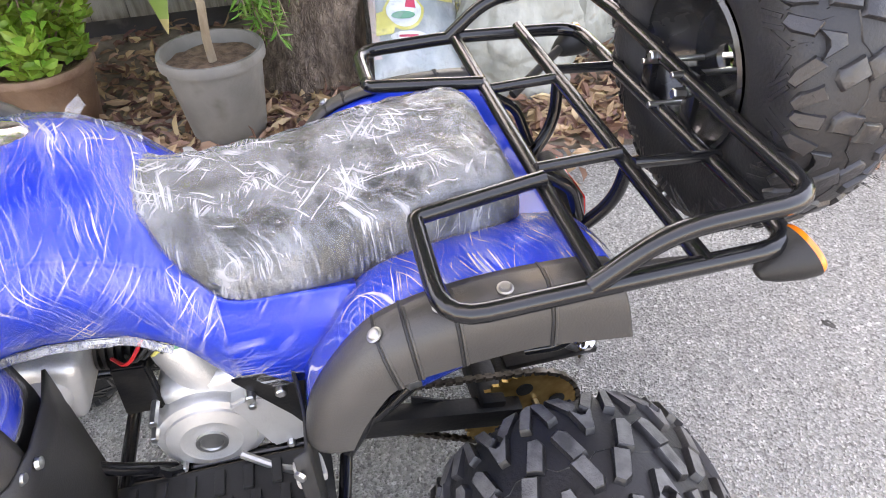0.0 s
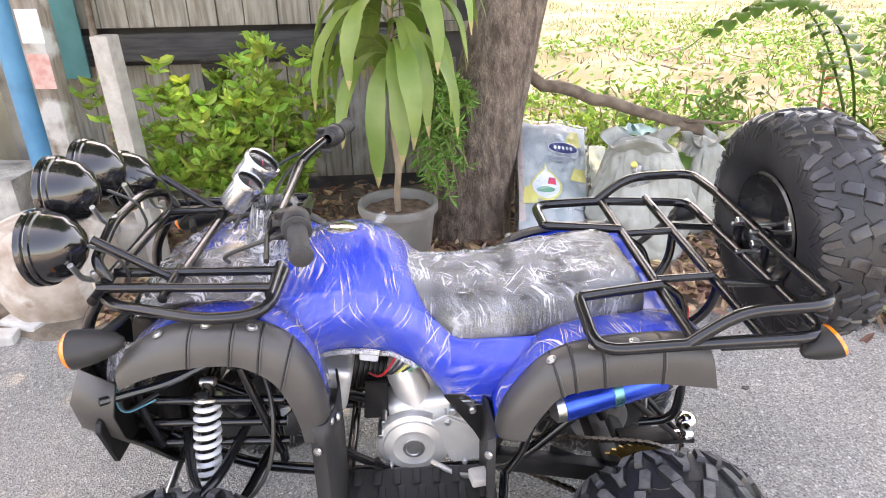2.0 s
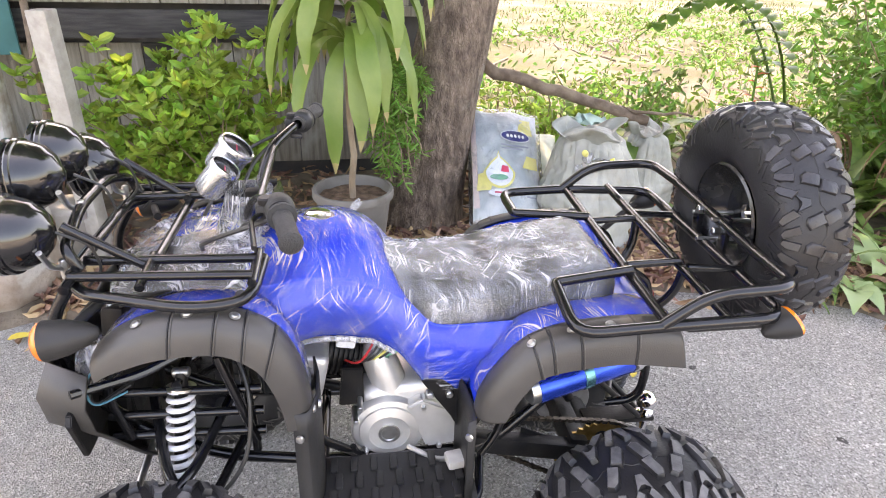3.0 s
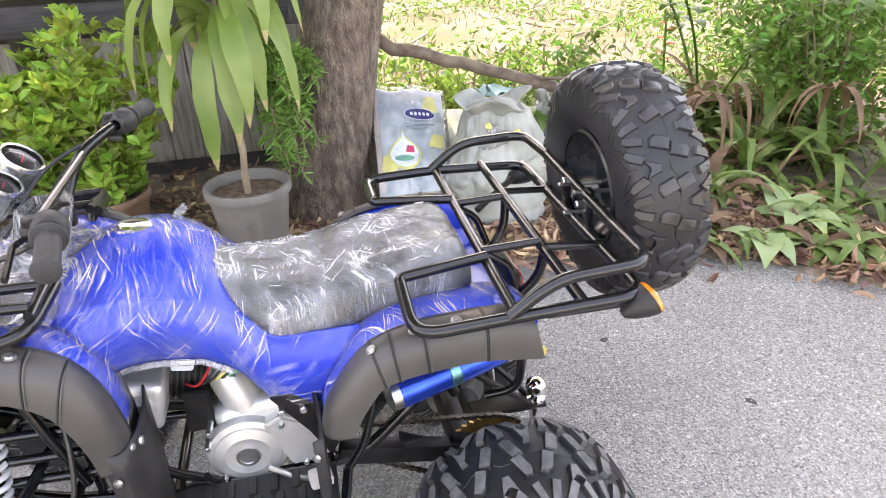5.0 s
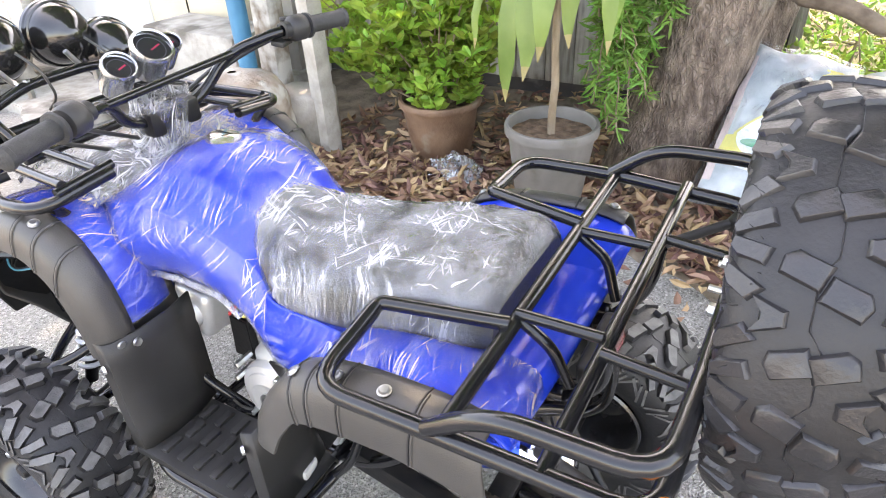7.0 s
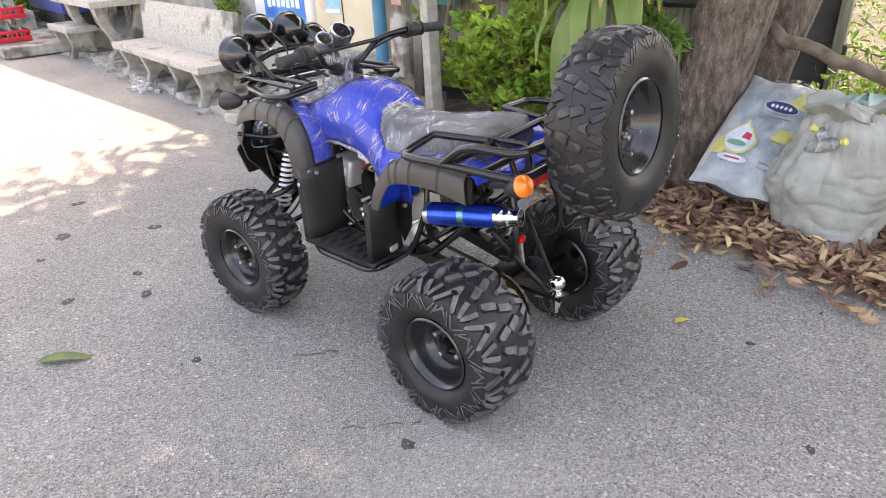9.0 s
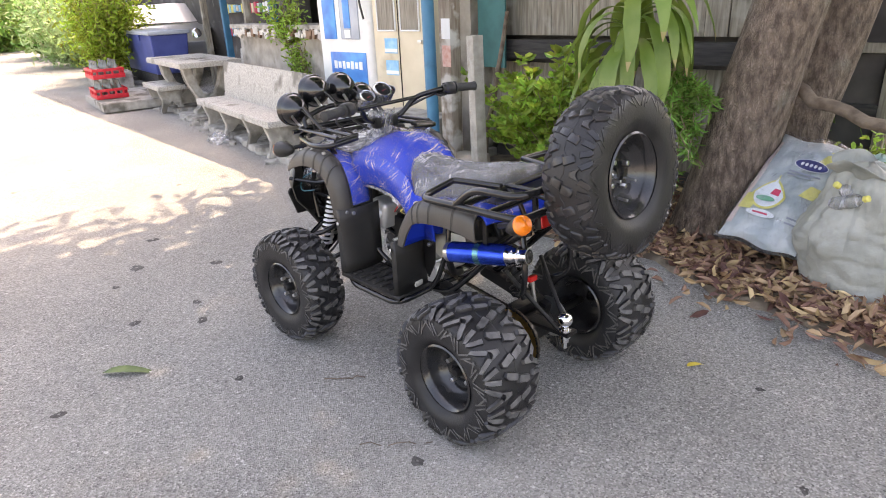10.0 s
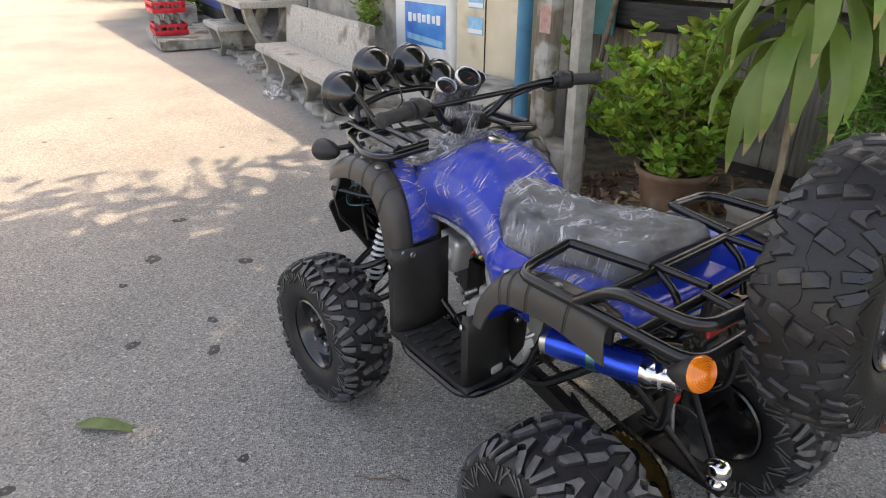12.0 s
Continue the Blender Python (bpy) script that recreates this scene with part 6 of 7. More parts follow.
# undergrowth at the end of the bed
def broad_plant(name, at, count, ln, wd, mat, label, seed, up=1.0, droop=1.6, cat="plant", dead=None):
    r_ = random.Random(seed)
    ob = None
    for k in range(count):
        a = k * 2.399 + r_.uniform(-.4, .4)
        bm = bmesh.new()
        add_leaf(bm, (at[0] + r_.uniform(-.05, .05), at[1] + r_.uniform(-.05, .05), at[2]), (math.cos(a), math.sin(a), up * r_.uniform(.4, 1.6)), (0, 0, 1), ln * r_.uniform(.7, 1.15), wd * r_.uniform(.8, 1.15),
                 droop=droop * r_.uniform(.6, 1.3), fold=.25, n=7, shape=.55)
        use = dead if dead and r_.random() < .3 else mat
        if ob is None:
            ob = tagged(part(name, bm, use, None, recalc=False), label, cat)
        else:
            part("leaf", bm, use, ob, recalc=False)
    return ob


rng = random.Random(41)
for k in range(46):
    x = rng.uniform(1.3, 3.4)
    y = edge_y(x) + rng.uniform(.12, 1.3)
    broad_plant("lily_clump", (x, y, .02), rng.randrange(8, 13), rng.uniform(.2, .4), rng.uniform(.04, .07), M["under"], "clump of strap-leaved green undergrowth among dead leaves", 100 + k, 1.1, 2.1, dead=M["dead_frond"])
broad_plant("broad_leaf_plant", (1.72, .95, .02), 12, .3, .13, M["pale_leaf"], "pale green rosette of broad soft leaves", 300, .9, 1.3)
broad_plant("broad_leaf_plant", (2.05, 1.15, .02), 12, .32, .13, M["pale_leaf"], "pale green rosette of broad soft leaves", 301, .9, 1.3)
for k in range(8):
    broad_plant("tall_ginger_plant", (rng.uniform(.9, 2.8), rng.uniform(2.2, 3.0), .02), 11, rng.uniform(.6, .9), .09, M["under"], "tall arching green plant at the bed's edge", 400 + k, 2.2, 1.7)

def shrub(name, at, size, count, leaf, mat, label, seed, stems=14, cat="bush", narrow=.45):
    r_ = random.Random(seed)
    ob = tagged(part(name, tube(branch_path(at, Vector(at) + Vector((0, 0, size[2] * .8)), 5, .06, seed), .02, 8, taper=.3), M["stem"]), label, cat)
    pl = []
    for k in range(stems):
        a = r_.uniform(0, 6.283)
        e = r_.uniform(.3, 1) ** .5
        top = Vector(at) + Vector((math.cos(a) * size[0] * e, math.sin(a) * size[1] * e, size[2] * r_.uniform(.35, 1)))
        path = branch_path(at, top, 6, .08, seed + k)
        part("stem", tube(path, .008, 6, taper=.4), M["stem"], ob)
        for q in range(count // stems):
            i = r_.randrange(1, 6)
            p = path[i].lerp(path[i + 1], r_.random()) + Vector((r_.gauss(0, .1), r_.gauss(0, .1), r_.gauss(0, .08))) * max(.5, size[2])
            pl.append((p, (r_.gauss(0, 1), r_.gauss(0, 1), r_.gauss(0, .8)), leaf * r_.uniform(.7, 1.3), leaf * narrow * r_.uniform(.8, 1.2)))
    scatter_leaves("leaves", pl, mat, ob, r_)
    return ob


shrub("dark_shrub", (3.5, 2.9, 0), (.7, .5, 1.7), 2600, .075, M["crown"], "dark green shrub at the end of the bed", 50, 16)
shrub("dark_shrub", (3.1, 2.1, 0), (.7, .6, 1.7), 2600, .075, M["crown"], "dark green shrub at the end of the bed", 51, 16)
shrub("dark_shrub", (3.8, 1.2, 0), (.7, .7, 1.5), 2200, .08, M["crown"], "dark green shrub at the end of the bed", 52, 18)


def frond(base, rise_to, end, pairs, ln, wd, seed, label):
    """An arching feathered leaf: a rib with paired drooping leaflets."""
    r_ = random.Random(seed)
    b, m_, e = Vector(base), Vector(rise_to), Vector(end)
    rib = [b * (1 - t) ** 2 + m_ * 2 * t * (1 - t) + e * t ** 2 for t in (i / 24 for i in range(25))]
    ob = tagged(part("arching_frond", tube(rib, .011, 8, taper=.3), M["crown"]), label, "plant")
    for k in range(pairs):
        i = 6 + int(17 * k / pairs)
        d = (rib[i + 1] - rib[i - 1]).normalized()
        side = d.cross(Vector((0, 0, 1))).normalized()
        for sg in (-1, 1):
            bm = bmesh.new()
            add_leaf(bm, rib[i], side * sg + d * .55 + Vector((0, 0, .05)), (0, 0, 1), ln * (1 - .45 * k / pairs) * r_.uniform(.85, 1.1), wd, droop=.9, fold=.12, n=5, shape=.6, power=.5)
            part("leaflet", bm, M["crown"], ob, recalc=False)
    return ob


frond((2.45, 2.55, .1), (2.2, 2.5, 1.75), (1.15, 2.45, .94), 22, .17, .085, 1, "arching dark green frond above the sacks")
frond((2.5, 2.5, .1), (2.7, 2.2, 1.3), (3.3, 1.8, .75), 18, .17, .085, 2, "arching dark green frond above the sacks")
frond((2.5, 2.6, .1), (2.2, 2.9, 1.5), (1.9, 3.2, 1.1), 12, .2, .07, 3, "arching dark green frond above the sacks")
hel = tagged(part("red_flower_plant", tube([(2.12, 2.5, .0), (2.1, 2.5, .45), (2.07, 2.5, .82)], .008, 8, .1), M["crown"]), "plant with a red hanging flower spike", "plant")
for k in range(6):
    bm = bmesh.new()
    add_leaf(bm, (2.08 - k * .002, 2.5, .78 - k * .045), (.8 if k % 2 else -.8, -.3, .25), (0, 0, 1), .085, .03, .3, .5, 5, shape=.6)
    part("bract", bm, M["flower_red"], hel, recalc=False)
rng = random.Random(47)
for k in range(16):
    broad_plant("tall_strap_plant", (rng.uniform(1.75, 3.3), rng.uniform(1.35, 2.5), .02), 9, rng.uniform(.55, .95), rng.uniform(.05, .08), M["under"], "tall arching strap-leaved plant with dead lower leaves", 500 + k, 2.0, 2.2, dead=M["dead_frond"])
for k in range(4):
    broad_plant("withered_plant", (rng.uniform(1.6, 3.0), rng.uniform(1.2, 2.0), .3 + rng.uniform(0, .35)), 9, rng.uniform(.3, .5), rng.uniform(.03, .05), M["dead_frond"], "withered brown hanging leaves of the undergrowth", 540 + k, .4, 3.2)
for k in range(6):
    broad_plant("broad_leaf_plant", (rng.uniform(.95, 1.7), rng.uniform(2.1, 2.5), rng.uniform(.25, .45)), 9, rng.uniform(.26, .36), .085, M["under"] if k % 3 else M["pale_leaf"], "low broad-leaved green plant behind the sacks", 560 + k, .8, 1.5)
shrub("weed_bush", (.9, 2.75, 0), (.4, .3, .7), 900, .06, M["bush"], "low green weeds behind the sacks", 53, 14)
shrub("weed_bush", (.55, 3.15, 0), (.5, .3, .55), 900, .06, M["bush"], "low green weeds behind the sacks", 54, 14)
shrub("weed_bush", (1.6, 3.3, 0), (.6, .4, .7), 900, .07, M["under"], "low green weeds behind the sacks", 55, 14)

rng = random.Random(59)
weeds, sticks = [], bmesh.new()
for c in range(150):
    cx, cy = rng.uniform(-.6, 9), 3.3 + 9 * rng.random() ** 1.6
    big = rng.uniform(.15, .45)
    for k in range(60):
        weeds.append(((cx + rng.gauss(0, big), cy + rng.gauss(0, big), .04 + abs(rng.gauss(0, big * .45))), (rng.gauss(0, 1), rng.gauss(0, 1), rng.gauss(.5, .5)), rng.uniform(.05, .13), rng.uniform(.02, .05)))
for c in range(130):
    cx, cy, a = rng.uniform(-.3, 7), 3.4 + 6 * rng.random(), rng.uniform(0, 3.14)
    ln = rng.uniform(.1, .45)
    add_cyl(sticks, (cx, cy, .06), (cx + ln * math.cos(a), cy + ln * math.sin(a), .06 + rng.uniform(0, .12)), rng.uniform(.005, .018), seg=6)
tagged(scatter_leaves("weeds", weeds, M["under"], None, rng), "low sunlit weeds in the clearing", "weeds", kind="stuff")
tagged(part("debris", sticks, M["wood_grey"]), "pale dry sticks strewn over the clearing", "debris", kind="stuff")

# grass of the clearing
rng = random.Random(61)
places = []
for k in range(13000):
    x, y = rng.uniform(-1.0, 12), 3.2 + 14 * rng.random() ** 1.7
    bare = .12 if y < 4.6 or x > 3.5 else .3
    if noise.noise(Vector((x * .9, y * .7, 0))) < bare - .2 and rng.random() < .93:
        continue
    places.append(((x, y, .03), (rng.gauss(0, .45), rng.gauss(0, .45), 1), rng.uniform(.05, .17), rng.uniform(.008, .018)))
tagged(scatter_leaves("grass", places, M["grass"], None, rng, quad=True), "tufts of sunlit yellow-green grass", "grass", kind="stuff")

# ---- fallen leaves ----
rng = random.Random(71)
for nm, mt, cnt in (("leaf_litter", "litter", 3600), ("pale_leaf_litter", "litter2", 1900)):
    places = []
    while len(places) < cnt:
        x = rng.uniform(-1.9, 2.4)
        y = edge_y(x) + (rng.expovariate(1.8) + .05 if rng.random() < .96 else rng.gauss(0, .12))
        if y > 3.0:
            continue
        z = bed_z(x, y) + rng.uniform(.004, .035)
        places.append(((x, y, z), (rng.gauss(0, 1), rng.gauss(0, 1), rng.gauss(.05, .22)), rng.uniform(.05, .115), rng.uniform(.02, .038)))
    tagged(scatter_leaves(nm, places, M[mt], None, rng, fold=.35), "dry brown fallen leaves lying thick on the earth", "dead leaves", kind="stuff")


def fallen(name, at, turn, ln, wd, mat, label):
    bm = bmesh.new()
    add_leaf(bm, (0, 0, .006), (1, 0, .12), (0, 0, 1), ln, wd, .35, .3, 8, shape=.6)
    ob = tagged(part(name, bm, mat, None, recalc=False), label, "leaf")
    ob.matrix_world = pose(at[0], at[1], rise(at[0]) + .004, 0, 0, turn)
    return ob


fallen("fallen_leaf", (-1.375, -1.128), 48, .26, .055, M["green_leaf"], "single curled green leaf on the asphalt")
fallen("fallen_leaf", (.43, .51), 62, .085, .028, M["yellow_leaf"], "small yellow leaf on the asphalt")
fallen("fallen_leaf", (-1.95, 1.08), 20, .12, .045, M["yellow_leaf"], "small yellow leaf on the asphalt")
fallen("fallen_leaf", (1.30, .98), 20, .09, .06, M["yellow_leaf"], "small yellow leaf on the asphalt")
rng = random.Random(77)
for x, y, s in ((.03, -.6, .03), (-1.53, -.61, .035), (-2.5, -.56, .05), (-1.75, -.53, .03), (-1.76, -.85, .03), (-2.2, -.2, .045), (-2.3, -.75, .025), (-1.2, -1.35, .03), (-.9, -.75, .022), (-2.9, -.3, .04), (1.0, .1, .02), (.7, .55, .018)):
    ring = [(s * (1 + rng.uniform(-.3, .3)) * math.cos(t), s * .7 * (1 + rng.uniform(-.3, .3)) * math.sin(t)) for t in np.linspace(0, 2 * math.pi, 14, endpoint=False)]
    bm = loft([[(px, py, 0.0) for px, py in ring], [(px * .85, py * .85, .0022) for px, py in ring], [(px * .2, py * .2, .003) for px, py in ring]], closed=True)
    ob = tagged(part("tar_spot", bm, M["tar"]), "dark dried tar spot on the asphalt", "spot", "tar spots")
    ob.matrix_world = pose(x, y, rise(x) - .0005, 0, 0, rng.uniform(0, 360))
tagged(part("twig", tube(branch_path((-.62, -.52, .005), (-.50, -.40, .006), 6, .012, 8), .0025, 6), M["cut_branch"]), "thin dry twig on the asphalt", "twig")
tagged(part("twig", tube(branch_path((-.18, -.68, .005), (.0, -.5, .006), 6, .03, 9), .002, 6), M["cut_branch"]), "thin dry twig on the asphalt", "twig")
tagged(part("pale_stone", lathe([(0, 0), (.03, .004), (.036, .02), (.022, .04), (0, .046)], pose(-.72, 1.52, .02, 8, 5, 0), 12), M["stone"]), "white pebble among dry leaves", "stone")
tagged(part("pale_stone", lathe([(0, 0), (.022, .004), (.026, .016), (.016, .03), (0, .034)], pose(-1.02, 1.62, .02, 8, 5, 0), 12), M["stone"]), "white pebble among dry leaves", "stone")


def crumpled_bag(name, at, size, label, seed):
    bm = bmesh.new()
    bmesh.ops.create_icosphere(bm, subdivisions=4, radius=1)
    for v in bm.verts:
        k = 1 + .45 * noise.noise(v.co * 1.7 + Vector((seed, 0, 0))) + .25 * noise.noise(v.co * 5 + Vector((seed, 3, 0)))
        v.co = Vector((v.co.x * size[0] * k, v.co.y * size[1] * k, max(-.05, v.co.z) * size[2] * k))
    ob = tagged(part(name, bm, M["film_clear"]), label, "plastic bag")
    ob.location = (at[0], at[1], rise(at[0]) + at[2])
    return ob


crumpled_bag("plastic_bag", (-1.02, 1.68, .03), (.13, .08, .09), "crumpled clear plastic bag beside the pots", 1)
crumpled_bag("plastic_bag", (-5.35, 1.42, .0), (.16, .1, .09), "crumpled clear plastic bag on the road", 4)


# ---- sacks by the tree ----
def pillow_sack(name, size, m, mat, label, seed, bulge=.5, sag=.0):
    """A filled sack: a flat pillow with sharp seams and folds."""
    bm = bmesh.new()
    n1, n2 = 36, 48
    grids = []
    for s in (1, -1):
        g = []
        for j in range(n2 + 1):
            row = []
            for i in range(n1 + 1):
                u, v = i / n1 * 2 - 1, j / n2 * 2 - 1
                th = (max(0, 1 - abs(u) ** 2.4) ** .55) * (max(0, 1 - abs(v) ** 3.0) ** .6)
                wr = .07 * noise.noise(Vector((u * 3 + seed, v * 3, s))) - .06 * max(0, .25 - abs(noise.noise(Vector((u * 4 + v * 2, v * 4 - u + seed, s))))) + .05 * noise.noise(Vector((u * 7, v * 6 + seed, s)))
                pinch = 1 - .07 * (1 - abs(v)) * abs(u)
                row.append((u * size[0] / 2 * pinch, v * size[1] / 2 * (1 - .03 * math.cos(u * 5 + seed)), s * size[2] / 2 * th * (1 + wr * 3 - sag * v) + wr * size[2] * .12))
            g.append(row)
        grids.append(g)
    vs = [[[bm.verts.new(p) for p in row] for row in g] for g in grids]
    for s in (0, 1):
        for j in range(n2):
            for i in range(n1):
                q = (vs[s][j][i], vs[s][j][i + 1], vs[s][j + 1][i + 1], vs[s][j + 1][i])
                bm.faces.new(q if s == 0 else q[::-1])
    bmesh.ops.remove_doubles(bm, verts=bm.verts, dist=.0008)
    bmesh.ops.transform(bm, matrix=m, verts=bm.verts)
    return tagged(part(name, bm, mat, recalc=False), label, "sack")


# printed bag leaning against the trunk: its own axes are width x, length y, face +z
BAG = Matrix.Translation((.285, 1.93, .37)) @ Matrix(((.96, .10, .25), (-.17, .80, -.575), (-.22, .59, .78))).to_4x4()


def square(m):
    """The same pose with its axes made square to one another."""
    y = Vector((m[0][1], m[1][1], m[2][1])).normalized()
    x = Vector((m[0][0], m[1][0], m[2][0]))
    x = (x - y * x.dot(y)).normalized()
    z = x.cross(y)
    r = Matrix((x, y, z)).transposed().to_4x4()
    return Matrix.Translation(m.translation) @ r


BAG = square(BAG)
bag = pillow_sack("printed_bag", (.40, .74, .12), BAG, M["bagplastic"], "shiny printed sugar bag leaning against the tree", 2)


def patch(name, outline, mat, lift, owner, m, depth=.06):
    """Thin print laid on the curved front of a bag."""
    bm = bmesh.new()
    vs = []
    for x, y in outline:
        u, v = x / .2, y / .33
        th = (max(0, 1 - abs(u) ** 2.4) ** .55) * (max(0, 1 - abs(v) ** 3.0) ** .6)
        vs.append(bm.verts.new((x, y, depth * th + lift)))
    c = bm.verts.new((sum(p[0] for p in outline) / len(outline), sum(p[1] for p in outline) / len(outline), 0))
    u, v = c.co.x / .2, c.co.y / .33
    c.co.z = depth * (max(0, 1 - abs(u) ** 2.4) ** .55) * (max(0, 1 - abs(v) ** 3.0) ** .6) + lift
    for a, b in zip(vs, vs[1:] + vs[:1]):
        bm.faces.new((a, b, c))
    bmesh.ops.subdivide_edges(bm, edges=bm.edges[:], cuts=1)
    bmesh.ops.transform(bm, matrix=m, verts=bm.verts)
    return part(name, bm, mat, owner, recalc=False)


def ellipse(cx, cy, a, b, n=24):
    return [(cx + a * math.cos(2 * math.pi * k / n), cy + b * math.sin(2 * math.pi * k / n)) for k in range(n)]


LIFT = .012
patch("yellow_flash", [(.06, .18), (.15, .18), (.15, .3), (.09, .3)], M["yellow_print"], LIFT, bag, BAG)
patch("yellow_flash", [(.07, -.05), (.16, -.05), (.16, .03), (.1, .03)], M["yellow_print"], LIFT, bag, BAG)
patch("yellow_flash", [(-.18, -.2), (-.11, -.2), (-.08, -.08), (-.17, -.1)], M["yellow_print"], LIFT, bag, BAG)
patch("pink_edge", [(-.195, -.3), (-.165, -.3), (-.165, .3), (-.195, .3)], M["pinkedge"], LIFT, bag, BAG)
patch("logo_oval", ellipse(.045, .155, .085, .042), M["sign_white"], LIFT + .002, bag, BAG)
patch("logo_oval", ellipse(.045, .155, .08, .037), M["navy_print"], LIFT + .004, bag, BAG)
for k in range(5):
    patch("logo_bar", ellipse(.0 + k * .022, .153, .008, .013, 8), M["sign_white"], LIFT + .006, bag, BAG)
for w_, y_ in ((.13, .09), (.1, .068)):
    patch("print_line", [(-.04, y_ - .006), (-.04 + w_ * 1.2, y_ - .006), (-.04 + w_ * 1.2, y_ + .006), (-.04, y_ + .006)], M["grey_print"], LIFT + .003, bag, BAG)
dr = [(-.06 + .085 * math.sin(t) * (1 - .55 * max(0, math.cos(t))), -.09 + .1 * math.cos(t) + (.04 if abs(math.sin(t)) < .05 and math.cos(t) > 0 else 0)) for t in np.linspace(0, 2 * math.pi, 28, endpoint=False)]
patch("drop_rim", dr, M["yellow_print"], LIFT + .002, bag, BAG)
patch("drop", [(-.06 + (x + .06) * .86, -.095 + (y + .095) * .86) for x, y in dr], M["sign_white"], LIFT + .004, bag, BAG)
patch("drop_picture", [(-.055, -.09), (-.01, -.095), (-.012, -.055), (-.045, -.05)], M["red_print"], LIFT + .006, bag, BAG)
patch("drop_picture", ellipse(-.065, -.125, .05, .018, 12), M["green_print"], LIFT + .006, bag, BAG)
patch("label_oval", ellipse(-.05, -.215, .075, .022), M["sign_white"], LIFT + .003, bag, BAG)
patch("print_line", [(-.09, -.22), (-.01, -.22), (-.01, -.21), (-.09, -.21)], M["red_print"], LIFT + .005, bag, BAG)
patch("print_line", [(.08, -.2), (.16, -.2), (.16, -.19), (.08, -.19)], M["grey_print"], LIFT + .003, bag, BAG)
patch("print_line", [(.08, -.23), (.16, -.23), (.16, -.22), (.08, -.22)], M["grey_print"], LIFT + .003, bag, BAG)

def wrapped(owner, out, mat):
    """A loose clear skin just outside a sack."""
    bm = bmesh.new()
    bm.from_mesh(owner.data)
    bm.normal_update()
    for v in bm.verts:
        v.co += v.normal * (out + .004 * noise.noise(v.co * 30))
    return part("plastic_film", bm, mat, owner, "crinkled clear film over the print", recalc=False)


wrapped(bag, .022, M["film_bag"])
bag2 = pillow_sack("printed_bag", (.34, .6, .1), BAG @ pose(.16, .05, -.11, 0, 0, -6), M["bag_yellow"], "second yellow printed bag behind the first", 5)


def lumpy_sack(name, at, size, mat, label, seed, lean=(0, 0)):
    bm = bmesh.new()
    rows = []
    for j in range(73):
        v = j / 72
        w = (1 - .16 * (1 - v) ** 5) * (1 - .42 * max(0, v - .42) / .58) * max(.02, 1 - (max(0, v - .88) / .12) ** 2) ** .5
        row = []
        for k in range(120):
            a = 2 * math.pi * k / 120
            f = 1 - (.1 + .16 * v) * max(0, .3 - abs(noise.noise(Vector((math.cos(a) * 3.2, math.sin(a) * 3.2, v * 1.3 + seed * 5))))) - .15 * max(0, .25 - abs(noise.noise(Vector((math.cos(a) * 1.6, math.sin(a) * 1.6, v * 7 + seed * 3))))) + .2 * noise.noise(Vector((math.cos(a) * 1.3, math.sin(a) * 1.3, v * 2 + seed))) - .2 * max(0, .16 - abs(noise.noise(Vector((math.cos(a) * 2.2 + v, math.sin(a) * 2.2, v * 2.6 + seed * 2))))) + .05 * noise.noise(Vector((math.cos(a) * 5, math.sin(a) * 5, v * 6 + seed)))
            row.append(bm.verts.new((at[0] + lean[0] * v + size[0] / 2 * w * f * math.cos(a), at[1] + lean[1] * v + size[1] / 2 * w * f * math.sin(a),
                                     at[2] + size[2] * (v + .05 * noise.noise(Vector((math.cos(a) * 2, math.sin(a) * 2, seed))) * v))))
        rows.append(row)
    for a, b in zip(rows, rows[1:]):
        for k in range(120):
            bm.faces.new((a[k], a[(k + 1) % 120], b[(k + 1) % 120], b[k]))
    bm.faces.new(rows[0])
    bm.faces.new(rows[-1])
    return tagged(part(name, bm, mat), label, "sack")


def sack_mouth(owner, at, r, seed):
    """Loose gathered edge of cloth standing out of a full sack."""
    rows = []
    for k in range(7):
        v = k / 6
        row = []
        for q in range(64):
            a = 2 * math.pi * q / 64
            f = 1 + (.1 + .3 * v) * math.sin(a * 7 + seed) * .4 + .25 * noise.noise(Vector((math.cos(a) * 2, math.sin(a) * 2, v * 1.5 + seed)))
            row.append((at[0] + r * (.75 + .4 * v) * f * math.cos(a), at[1] + r * (.75 + .4 * v) * f * math.sin(a), at[2] + .075 * v * (1 + .5 * math.sin(a * 3 + seed)) - .01))
        rows.append(row)
    return part("sack_mouth", loft(rows, closed=True), M["sack"], owner, "gathered loose cloth edge", mods=(("SOLIDIFY", {"thickness": .002}),))


s1 = lumpy_sack("rubbish_sack", (.70, 1.70, .01), (.56, .46, .61), M["sack"], "full grey-white woven sack of empty bottles", 3, (-.03, .06))
s2 = lumpy_sack("rubbish_sack", (1.12, 2.02, .01), (.4, .36, .52), M["sack"], "full white woven sack beside the others", 8, (.02, .03))
sack_mouth(s1, (.67, 1.76, .56), .14, 1.0)
sack_mouth(s2, (1.14, 2.05, .48), .1, 4.0)
tagged(part("folded_sack", loft(crumple([[(.56 + .3 * i / 10, 1.9 + .02 * j, .58 + .05 * j / 3 - .03 * abs(i - 5) / 5) for i in range(11)] for j in range(4)], .03, 5.0)), M["sack_mint"], mods=(("SOLIDIFY", {"thickness": .004}),)), "pale green folded sack on top of the rubbish", "sack")
